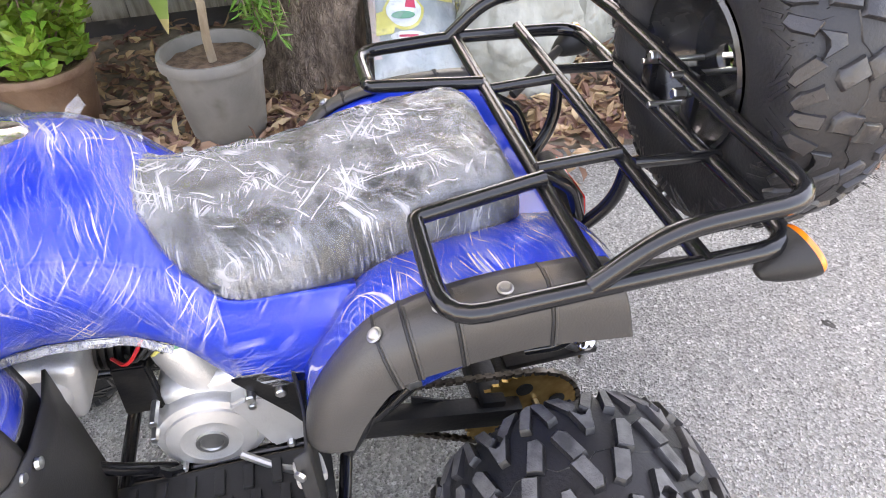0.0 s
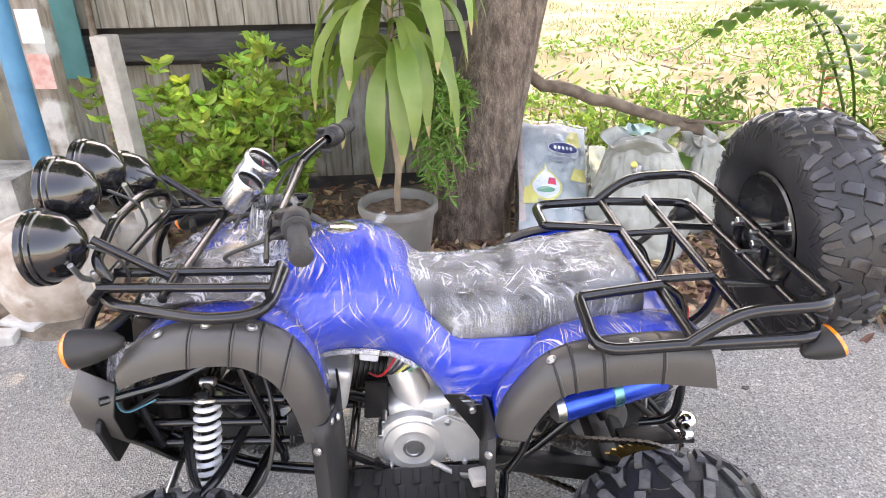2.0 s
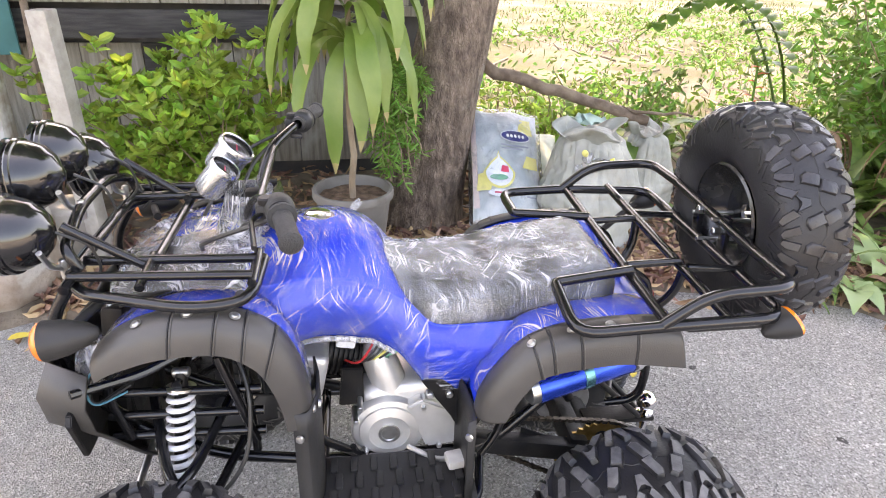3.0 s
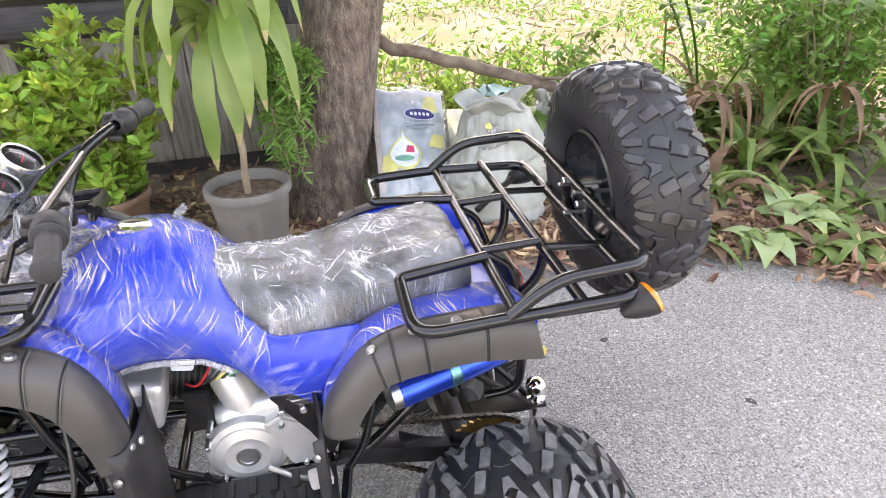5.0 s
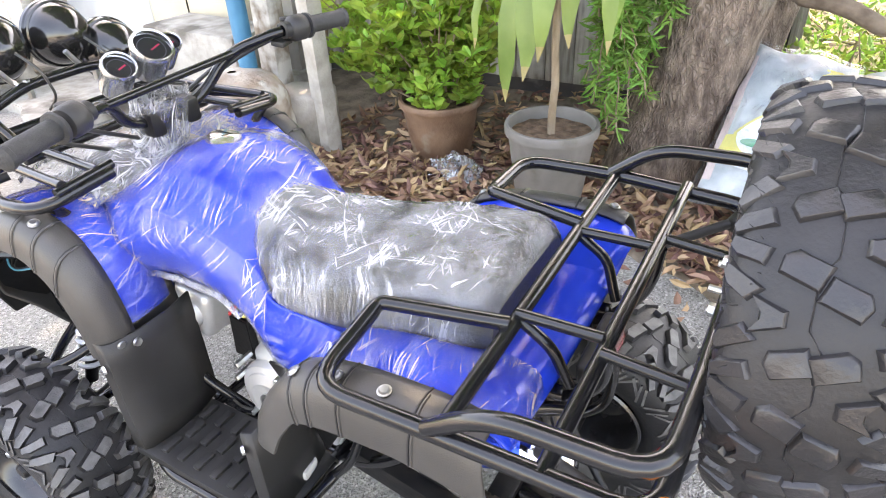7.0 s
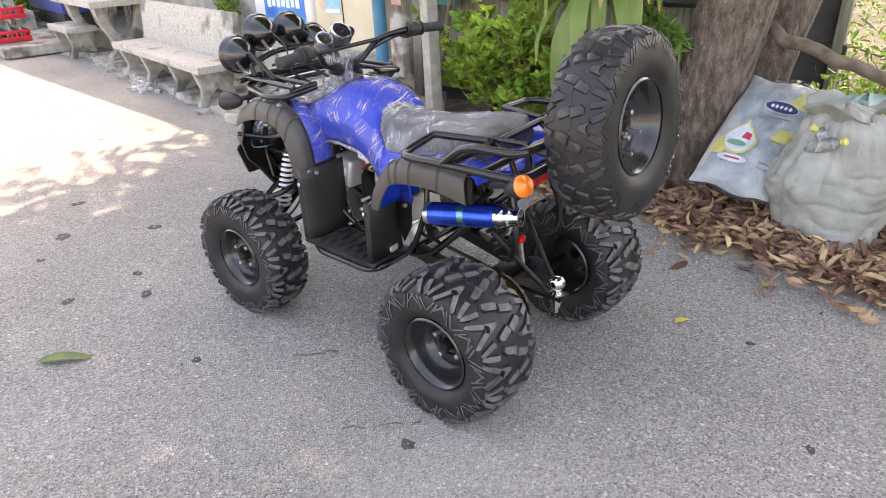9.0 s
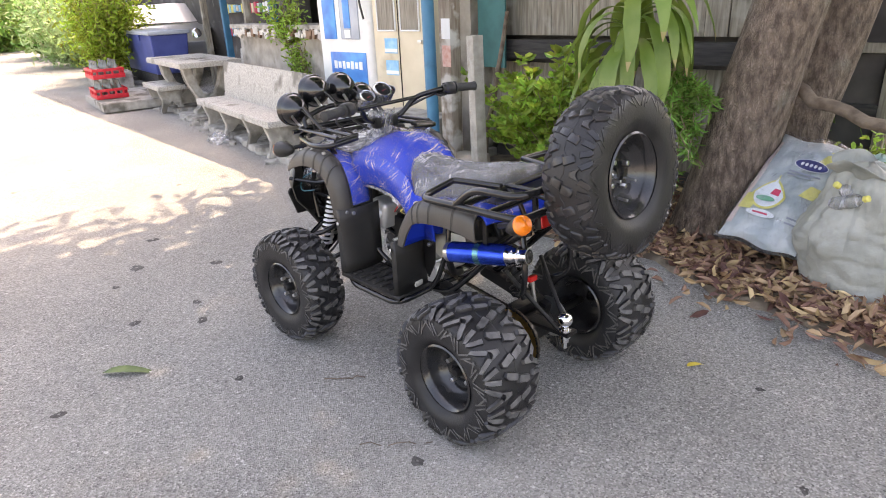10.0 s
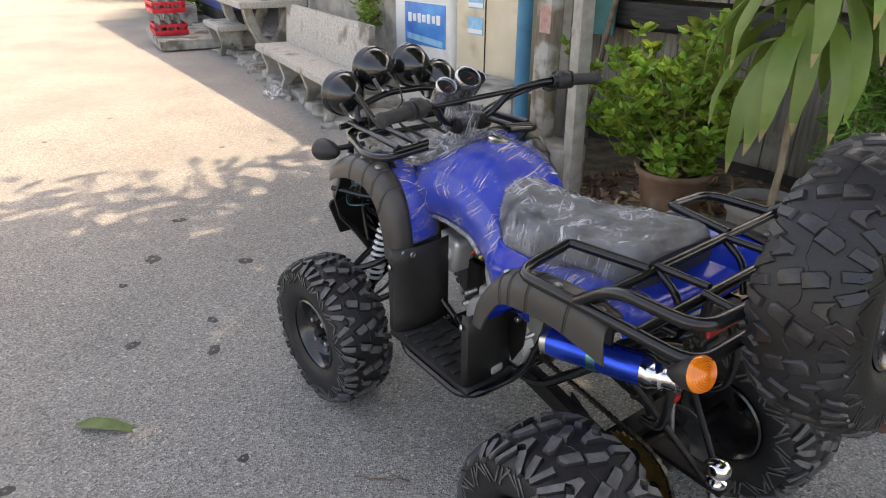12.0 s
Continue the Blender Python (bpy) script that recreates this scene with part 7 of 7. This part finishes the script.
for x, y, z, d in ((.60, 1.60, .53, (-.5, -.6, .5)), (.70, 1.56, .50, (.7, -.4, .35))):
    b = tagged(part("bottle", lathe([(0, -.16), (.03, -.16), (.033, -.15), (.033, -.04), (.028, -.02), (.012, .0), (.012, .02)], axis_pose((x, y, z), d), 20), M["film_clear"]), "empty clear plastic bottle in a sack", "bottle")
    part("bottle_cap", lathe([(.015, .015), (.015, .035), (.012, .037), (0, .037)], axis_pose((x, y, z), d), 16), M["yellow_print"], b, "yellow bottle cap")

# ---- fence, posts, board wall ----
fence = tagged(empty("wall_boards", pose(-1.9, 2.78, 0)), "weathered grey board wall behind the plants", "wall", kind="structure")
rng = random.Random(81)
x = -3.6
while x < -.25:
    w = rng.uniform(.14, .2)
    b = part("board", box((w - .006, .022, .95), (x + w / 2 + 1.9, rng.uniform(-.004, .004), 1.58), (0, 0, 0), .003), M["wood_grey"], fence)
    b2 = part("board", box((w - .006, .022, .75), (x + w / 2 + 1.9, .10 + rng.uniform(-.004, .004), .5), (0, 0, rng.uniform(-.8, .8)), .003), M["wood_dark"] if rng.random() < .15 else M["wood_grey"], fence)
    x += w
# dark sheet that paints the shade in the gaps behind the boards
part("shade_backing", box((3.5, .02, 2.2), (-.05, .16, 1.1)), M["shade_dark"], fence)
part("rail", box((3.45, .05, .15), (-.05, -.06, 1.0), (0, 0, 0), .005), M["wood_dark"], fence, "dark stained timber rail")
tagged(part("teal_panel", box((.3, .02, 1.3), (-2.42, 2.62, 1.5), (0, 0, 0), .004), M["teal"]), "teal painted board behind the posts", "panel")
tagged(part("concrete_post", box((.085, .085, 1.24), (-1.765, 1.70, .56), (0, -1.5, -14), .006), M["post_conc"]), "rough pale concrete fence post", "post")
wp = tagged(part("wooden_post", box((.13, .1, 2.8), (-2.1, 1.79, 1.4), (0, 1, -8), .008), M["wood_post"]), "weathered wooden post with peeling white paint", "post")
part("notice", box((.1, .004, .14), (-2.09, 1.735, 1.22), (0, 0, -8)), M["sign_white"], wp, "small faded notice")
part("notice", box((.1, .004, .15), (-2.09, 1.735, 1.03), (0, 0, -8)), M["paper_red"], wp, "small faded red notice")
tagged(part("blue_pole", cyl((-2.12, 1.60, 0), (-2.13, 1.6, 2.9), .045, seg=20, bevel=.004), M["blue_paint"]), "round steel pole painted blue", "pole")
tagged(part("leaning_stick", tube(branch_path((-1.95, 1.9, 0), (-2.15, 2.5, 1.3), 6, .03, 3), .025, 8, taper=.7), M["cut_branch"]), "bare stick leaning on the board wall", "stick")
rows = []
for r_, z_ in catmull([(.2, -.02), (.245, .1), (.265, .22), (.25, .34), (.2, .42), (.1, .46), (.02, .465)], 5):
    rows.append([((r_ * (1 + .09 * noise.noise(Vector((math.cos(t) * 2, math.sin(t) * 2, z_ * 6))) + .03 * noise.noise(Vector((math.cos(t) * 7, math.sin(t) * 7, z_ * 25))))) * math.cos(t) - 2.12,
                  r_ * (1 + .09 * noise.noise(Vector((math.cos(t) * 2, math.sin(t) * 2, z_ * 6)))) * math.sin(t) + 1.48, z_) for t in np.linspace(0, 2 * math.pi, 48, endpoint=False)])
tagged(part("pole_footing", loft(rows, closed=True), M["footing"]), "rounded flaking plaster footing round the poles", "footing")
for bx, by, bt in ((-2.3, 1.17, 8), (-2.45, 1.3, 30), (-2.22, 1.28, -20)):
    tagged(part("broken_brick", box((.19, .09, .05), (bx, by, .02), (0, 3, bt), .01), M["stone"]), "pale broken brick lying at the road's edge", "brick")
tagged(part("stone_block", box((.32, .24, .34), (-1.95, 1.75, .15), (0, 0, 12), .03, 3), M["old_render"]), "low worn concrete block at the road's edge", "block")

# open shed behind the board wall, its inner shade put in as dark colour
shed = tagged(part("wood_shed", box((3.4, .12, 2.6), (-1.95, 6.0, 1.3), (0, 0, 0), .01), M["shade_dark"]), "dark open shed stacked with old timber", "shed")
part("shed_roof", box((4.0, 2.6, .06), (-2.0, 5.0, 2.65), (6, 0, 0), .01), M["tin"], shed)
part("shed_side", box((.1, 2.2, 2.6), (-3.6, 4.9, 1.3)), M["shade_dark"], shed)
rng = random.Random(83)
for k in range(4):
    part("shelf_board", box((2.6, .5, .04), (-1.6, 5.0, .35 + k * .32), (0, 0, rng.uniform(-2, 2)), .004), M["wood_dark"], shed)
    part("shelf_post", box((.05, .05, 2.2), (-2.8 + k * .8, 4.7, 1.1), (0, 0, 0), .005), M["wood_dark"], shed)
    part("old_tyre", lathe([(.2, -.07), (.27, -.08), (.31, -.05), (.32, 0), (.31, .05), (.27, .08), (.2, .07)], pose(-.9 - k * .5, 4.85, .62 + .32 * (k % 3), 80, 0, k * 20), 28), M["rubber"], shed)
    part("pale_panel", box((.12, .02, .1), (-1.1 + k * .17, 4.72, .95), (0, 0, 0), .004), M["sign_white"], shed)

# dark sheet added for the shaded inside of the shed
part("shed_shade_front", box((1.5, .06, 2.5), (-.45, 3.85, 1.25), (0, 0, 0), .004), M["shade_dark"], shed)
for k in range(3):
    part("front_rail", box((1.5, .04, .07), (-.42, 3.79, .55 + k * .42), (0, 1.5 - k, 0), .004), M["wood_dark"] if k != 1 else M["wood_grey"], shed)
part("front_post", box((.07, .07, 2.5), (.27, 3.8, 1.25), (0, 0, 0), .006), M["wood_grey"], shed)

# ---- shop front ----
Z0 = rise(-3.6)
mach = tagged(part("water_machine", box((.84, .6, 1.85), (-3.95, 2.5, Z0 + .95), (0, 0, 0), .07, 4), M["white_enamel"]), "white drinking water vending machine", "vending machine")
part("sign_panel", box((.56, .01, .34), (-3.90, 2.197, Z0 + .78), (0, 0, 0), .003), M["sign_blue"], mach, "blue printed sign")
part("screen_panel", box((.2, .012, .5), (-4.15, 2.196, Z0 + 1.32), (0, 0, 0), .01), M["sign_blue"], mach)
part("dispenser_window", box((.28, .012, .46), (-3.83, 2.196, Z0 + 1.3), (0, 0, 0), .012), M["bin_lid"], mach, "grey dispenser window")
part("inner_panel", box((.1, .006, .3), (-3.86, 2.187, Z0 + 1.32), (0, 0, 0), .003), M["sign_blue"], mach)
part("price_card", box((.09, .004, .07), (-3.86, 2.184, Z0 + 1.12), (0, 0, 0)), M["sign_white"], mach)
part("hose", tube([(-3.62, 2.17, Z0 + 1.6), (-3.6, 2.15, Z0 + 1.4), (-3.58, 2.17, Z0 + 1.25)], .01, 8, .05), M["hose"], mach)
part("sign_wave", box((.5, .004, .05), (-3.9, 2.191, Z0 + .66), (0, 4, 0)), M["sign_cyan"], mach)
for k in range(7):
    part("sign_bar", box((.05 - .004 * (k % 3), .004, .075 - .015 * (k % 2)), (-4.1 + k * .066, 2.19, Z0 + .83), (0, 0, 0), .001), M["sign_white"], mach)
part("kiosk_plinth", box((1.7, .75, .12), (-3.45, 2.5, Z0 - .0), (0, 0, 0), .012), M["concrete"], mach)

cab = tagged(part("cream_cabinet", box((.72, .5, 1.9), (-3.14, 2.46, Z0 + 1.0), (0, 0, 0), .02, 3), M["cream"]), "old cream enamel cabinet with two glass doors", "cabinet")
for xx in (-3.30, -2.99):
    part("door_glass", box((.24, .012, .5), (xx, 2.206, Z0 + 1.4), (0, 0, 0), .004), M["wood_grey"], cab, "dusty brown door glass")
    part("door_trim", tube([(xx - .12, 2.2, Z0 + 1.15), (xx + .12, 2.2, Z0 + 1.15), (xx + .12, 2.2, Z0 + 1.65), (xx - .12, 2.2, Z0 + 1.65)], .008, 6, .01, True), M["white_enamel"], cab)
part("door_gap", box((.006, .01, 1.8), (-3.145, 2.207, Z0 + 1.0)), M["frame"], cab)
part("door_handle", box((.05, .03, .03), (-2.86, 2.195, Z0 + 1.06), (0, 0, 0), .008), M["zinc"], cab)
for zz in (.83, 1.02):
    part("notice", box((.17, .004, .13), (-3.26, 2.207, Z0 + zz), (0, 0, 0)), M["sign_cyan"], cab, "blue printed notice")
    part("notice_line", box((.17, .004, .03), (-3.26, 2.203, Z0 + zz - .04), (0, 0, 0)), M["sign_white"], cab)
slab = tagged(part("concrete_ledge", box((.75, .35, .5), (-2.75, 1.98, Z0 + .25), (0, 0, -4), .015), M["concrete"]), "low concrete ledge in front of the cabinet", "ledge")

# parapet counter with a creeper and broken tile edge
para = tagged(part("wall_parapet", box((2.5, .22, 1.08), (-5.75, 2.72, .62), (0, 0, -6), .015), M["old_render"]), "old cement parapet wall with a broken tile top", "wall", kind="structure")
part("coping", box((2.55, .36, .05), (-5.75, 2.68, 1.19), (0, 0, -6), .01), M["concrete"], para)
rng = random.Random(91)
for k in range(36):
    part("broken_tile", box((rng.uniform(.04, .09), .03, rng.uniform(.04, .1)), (-6.9 + k * .066, 2.62 + (k * .066) * -.105, 1.12 + rng.uniform(-.03, .03)), (0, rng.uniform(-20, 20), -6), .004), M["stone"] if rng.random() < .6 else M["brownpot"], para)
shrub("creeper", (-5.45, 2.5, 1.0), (.4, .16, .55), 900, .06, M["bush"], "green creeper hanging over the parapet", 95, 16)
shrub("creeper", (-5.2, 2.5, .65), (.22, .1, .4), 420, .055, M["bush"], "green creeper hanging over the parapet", 96, 10)

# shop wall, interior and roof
# wall and shelf carry the roof's shade in their dark colour
tagged(part("wall_shop", box((16, .15, 3.2), (-11.4, 4.6, 1.6), (0, 0, -4)), M["shade_dark"]), "dark shop wall in the shade of the roof", "wall", kind="structure")
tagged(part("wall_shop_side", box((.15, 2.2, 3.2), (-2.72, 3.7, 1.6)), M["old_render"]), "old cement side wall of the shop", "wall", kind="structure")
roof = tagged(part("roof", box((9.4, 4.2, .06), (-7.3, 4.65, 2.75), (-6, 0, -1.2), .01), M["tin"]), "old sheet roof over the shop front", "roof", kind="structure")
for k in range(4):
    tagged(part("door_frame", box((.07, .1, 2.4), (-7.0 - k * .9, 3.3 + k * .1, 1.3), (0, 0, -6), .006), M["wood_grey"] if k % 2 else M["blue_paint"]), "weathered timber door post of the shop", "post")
shelf = tagged(part("shop_shelf", box((2.4, .4, 1.7), (-8.3, 3.9, 1.0), (0, 0, -6), .01), M["shade_dark"]), "dark shop shelf with packed goods", "shelf")
rng = random.Random(97)
for k in range(40):
    part("packet", box((rng.uniform(.05, .1), .05, rng.uniform(.08, .18)), (-9.3 + (k % 20) * .1, 3.68 - ((k % 20) * .1) * .105 + .08, 1.05 + .35 * (k // 20)), (0, 0, -6), .005), M[rng.choice(("red_print", "cream", "sign_cyan", "sign_white", "yellow_print", "green_print"))], shelf)

# ---- bench, table, stools ----
def arc_leg(h, d):
    """Concrete leg with a waist and an arched cut-out."""
    out = [(-d * .5, 0), (-d * .3, 0), (-d * .22, h * .25), (0, h * .5), (d * .22, h * .25), (d * .3, 0), (d * .5, 0), (d * .36, h * .45), (d * .5, h), (-d * .5, h), (-d * .36, h * .45)]
    return out


def bench(name, m, ln, dp, h, back, label, legs):
    s = part(name, box((ln, dp, .065), (0, 0, h - .032), (0, 0, 0), .012), M["terrazzo"])
    s.matrix_world = m
    tagged(s, label, "bench")
    for x in legs:
        part("leg", plate(arc_leg(h - .06, dp * .92), .08, pose(x - .04, 0, 0, 90, 0, 90), .008), M["concrete"], s)
    if back:
        part("backrest", box((ln, .06, back), (0, dp * .5 - .02, h + back / 2 - .02), (-6, 0, 0), .012), M["terrazzo"], s)
    return s


def on_road(x, y, turn):
    return pose(x, y, rise(x), 0, 0, turn)


bench("garden_bench", on_road(-5.12, 1.69, -9.4), 2.3, .42, .37, .42, "worn terrazzo bench with a solid back", (-.98, -.35, .4, .98))
bench("stool_bench", on_road(-7.95, 1.98, -8.9), .9, .36, .36, 0, "worn terrazzo stool bench beside the table", (-.3, .3))
bench("stool_bench", on_road(-7.2, 2.85, -8.9), 1.0, .36, .38, .4, "worn terrazzo bench behind the table", (-.35, .35))
tab = part("garden_table", box((1.7, .78, .07), (0, 0, .67), (0, 0, 0), .012), M["terrazzo"])
tab.matrix_world = on_road(-7.45, 2.22, -8.9)
tagged(tab, "worn terrazzo garden table with a goblet-shaped base", "table")
for q in range(7):
    part("inlay", box((.008, .5, .004), (-.36 + q * .12, 0, .706)), M["concrete"], tab)
    if q < 5:
        part("inlay", box((.72, .008, .004), (0, -.24 + q * .12, .7065)), M["concrete"], tab)
for x in (-.55, .55):
    part("pedestal", plate([(-.22, 0), (.22, 0), (.22, .09), (.15, .13), (.17, .26), (.27, .46), (.3, .64), (.2, .64), (.16, .46), (.09, .3), (.0, .24), (-.09, .3), (-.16, .46), (-.2, .64), (-.3, .64), (-.27, .46), (-.17, .26), (-.15, .13), (-.22, .09)],
                           .17, pose(x - .085, 0, 0, 90, 0, 90), .01), M["concrete"], tab)
rng = random.Random(103)
for k in range(9):
    ring = [(-.5, .42), (-.5, -.36)] + [(-.5 + q / 8, -.4 + rng.uniform(-.06, .06)) for q in range(1, 8)] + [(.5, -.36), (.5, .42)]
    sl = part("paving_slab", plate([(px * .98 + rng.uniform(-.015, .015), py) for px, py in ring], .075, None, .008), M["concrete"])
    sl.matrix_world = on_road(-3.75 - k * 1.03, 1.72 + k * .152, -8.5 + rng.uniform(-1.5, 1.5)) @ pose(0, 0, -.015 + rng.uniform(-.012, .012), rng.uniform(-1, 1), rng.uniform(-1, 1), 0)
    tagged(sl, "cracked concrete paving slab along the road", "paving slab", "paving slabs", kind="structure")
    for q in range(2):
        st = part("broken_stone", box((rng.uniform(.06, .16), rng.uniform(.05, .11), rng.uniform(.04, .08)), (0, 0, .015), (rng.uniform(-12, 12), rng.uniform(-12, 12), rng.uniform(0, 90)), .012), M["concrete"], sl)
        st.matrix_local = pose(rng.uniform(-.5, .5), -.43 + rng.uniform(-.05, .03), .0)

# crates with empty bottles on a low platform
plat = part("low_platform", box((1.5, .8, .12), (0, 0, .06), (0, 0, 0), .01), M["concrete"])
plat.matrix_world = on_road(-8.95, 1.75, -9)
tagged(plat, "low concrete platform beside the road", "platform")
for lvl in range(2):
    cr = part("drinks_crate", box((.46, .34, .02), (0, 0, .01), (0, 0, 0), .004), M["crate"])
    cr.matrix_world = on_road(-9.05, 1.6, -9) @ pose(0, 0, .125 + lvl * .28, 0, 0, lvl * 2) @ Matrix.Diagonal((1.25, 1.25, 1.12, 1))
    tagged(cr, "red plastic drinks crate of empty bottles", "crate", "stacked crates")
    for sx, sy, w, d in ((0, -.165, .46, .012), (0, .165, .46, .012), (-.225, 0, .012, .33), (.225, 0, .012, .33)):
        part("crate_wall", box((w, d, .05), (sx, sy, .03), (0, 0, 0), .003), M["crate"], cr)
        part("crate_wall", box((w, d, .035), (sx, sy, .108), (0, 0, 0), .003), M["crate"], cr)
        for q in range(4):
            f = (q + .5) / 4 - .5
            part("crate_rib", box((.02, .02, .06), (sx + (f * .44 if w > .1 else 0), sy + (f * .32 if w < .1 else 0), .07), (0, 0, 0), .002), M["crate"], cr)
    for i in range(5):
        for j in range(3):
            bo = part("bottle", lathe([(0, 0), (.028, 0), (.03, .01), (.03, .11), (.025, .14), (.012, .17), (.012, .215), (.014, .22), (.01, .222)], None, 12), M["bottle"])
            bo.matrix_world = cr.matrix_world @ pose(-.17 + i * .085, -.1 + j * .1, .022) @ Matrix.Diagonal((.85, .85, .9, 1))
            tagged(bo, "empty clear glass bottle in a red crate", "bottle", "bottles in crates")

# blue bin
bn = part("ice_chest", loft([[(x * k, y * k2, z) for x, y in ((-.85, -.3), (.85, -.3), (.85, .3), (-.85, .3))] for z, k, k2 in ((0, .88, .85), (.02, .9, .87), (.6, 1, 1), (.64, 1.0, 1.0))], closed=True, caps=True), M["bin"], mods=(("BEVEL", {"width": .02, "segments": 2}),))
bn.matrix_world = on_road(-10.85, 3.1, -9) @ pose(0, 0, .24) @ Matrix.Diagonal((1.4, 1, 1, 1))
tagged(bn, "blue plastic ice chest with a pale lid", "ice chest")
part("lid", box((1.78, .66, .06), (0, 0, .66), (0, 0, 0), .018), M["bin_lid"], bn, "pale grey lid")
for xx in (-.3, .3):
    part("latch", box((.08, .02, .1), (xx, -.32, .58), (0, 0, 0), .006), M["bin"], bn)
tagged(part("chest_stand", box((2.0, .5, .24), (-10.85, 3.1, rise(-11.0) + .12), (0, 0, -9), .01), M["wood_dark"]), "dark timber stand under the ice chest", "stand")

# planter with hedge
pl = part("planter", box((1.5, .5, .32), (0, 0, .14), (0, 0, 0), .02), M["concrete"])
pl.matrix_world = on_road(-11.2, 2.35, -9)
tagged(pl, "low weathered planter beside the road", "planter")
shrub("hedge_bush", (-11.5, 2.5, .5), (.55, .5, 1.7), 3600, .11, M["hedge"], "dense yellow-green bush in a planter", 110, 40, narrow=.35)
shrub("hedge_bush", (-12.6, 3.0, .3), (.8, .6, 1.9), 3000, .12, M["hedge"], "dense yellow-green bush in a planter", 111, 36, narrow=.35)
shrub("grey_bush", (-15.5, 3.2, .25), (1.4, 1.0, 1.8), 3200, .16, M["pale_leaf"], "pale grey-green bush beside the road", 112, 40, narrow=.3)
shrub("grey_bush", (-18.5, 3.8, .3), (1.6, 1.2, 1.6), 2600, .18, M["under"], "dark green bush beside the road", 113, 36)
shrub("far_bush", (-23, 3.0, .4), (2.2, 1.6, 1.8), 2600, .24, M["under"], "far green bush at the bend of the road", 114, 30)
shrub("far_bush", (-27, -1.0, .5), (2.5, 3, 2.0), 2600, .28, M["hedge"], "far green bush at the bend of the road", 115, 30)
shrub("far_bush", (-29, 6, .5), (3, 3, 3.0), 2600, .3, M["fern"], "far green bush at the bend of the road", 116, 30)

# parked silver car behind the bush
car = part("parked_car", loft([[(x, y * w, z) for x, z in ((-1.9, .35), (-1.95, .6), (-1.75, .8), (-1.0, .9), (-.5, 1.3), (.8, 1.32), (1.5, .9), (1.9, .85), (1.95, .4))] for y, w in ((-.8, .9), (-.82, 1), (0, 1), (.82, 1), (.8, .9))]), M["car"], mods=(("SOLIDIFY", {"thickness": .02}), ("BEVEL", {"width": .04, "segments": 3})))
car.matrix_world = pose(-13.2, 4.6, rise(-13.2), 0, 0, 150)
tagged(car, "silver car parked beside the shop", "car")
for sx in (-1.25, 1.3):
    for sy in (-.78, .78):
        w_ = part("wheel", lathe([(.0, -.09), (.17, -.09), (.2, -.085), (.29, -.09), (.31, -.06), (.31, .06), (.29, .09), (0, .09)], pose(sx, sy, .31, 90, 0, 0), 28), M["rubber"], car)
for sy in (-.55, .55):
    part("headlight", lathe([(0, .06), (.1, .05), (.16, .02), (.17, 0)], axis_pose((-1.82, sy, .68), (-1, 0, .2)) @ Matrix.Diagonal((.6, 1, 1, 1)), 20), M["chrome"], car)
part("windscreen", plate([(-.7, 0), (.7, 0), (.6, .5), (-.6, .5)], .01, pose(-1.02, 0, .92, 0, 0, 0) @ pose(0, 0, 0, 0, 48, 0) @ pose(0, 0, 0, 0, 0, -90) @ pose(0, 0, .03, 0, 0, 0)), M["car_glass"], car)

# far woods that close the view
rng = random.Random(131)
places = []
for k in range(7000):
    a = rng.uniform(-.25, 3.4)
    d = rng.uniform(24, 40)
    places.append(((math.cos(a) * d, 6 + math.sin(a) * d * .8, rng.random() ** 1.3 * 6), (rng.gauss(0, 1), rng.gauss(0, 1), rng.gauss(0, .6)), rng.uniform(.5, 1.1), rng.uniform(.25, .5)))
tagged(scatter_leaves("far_woods", places, M["crown"], None, rng, quad=True), "far green trees round the clearing", "woods", kind="stuff")
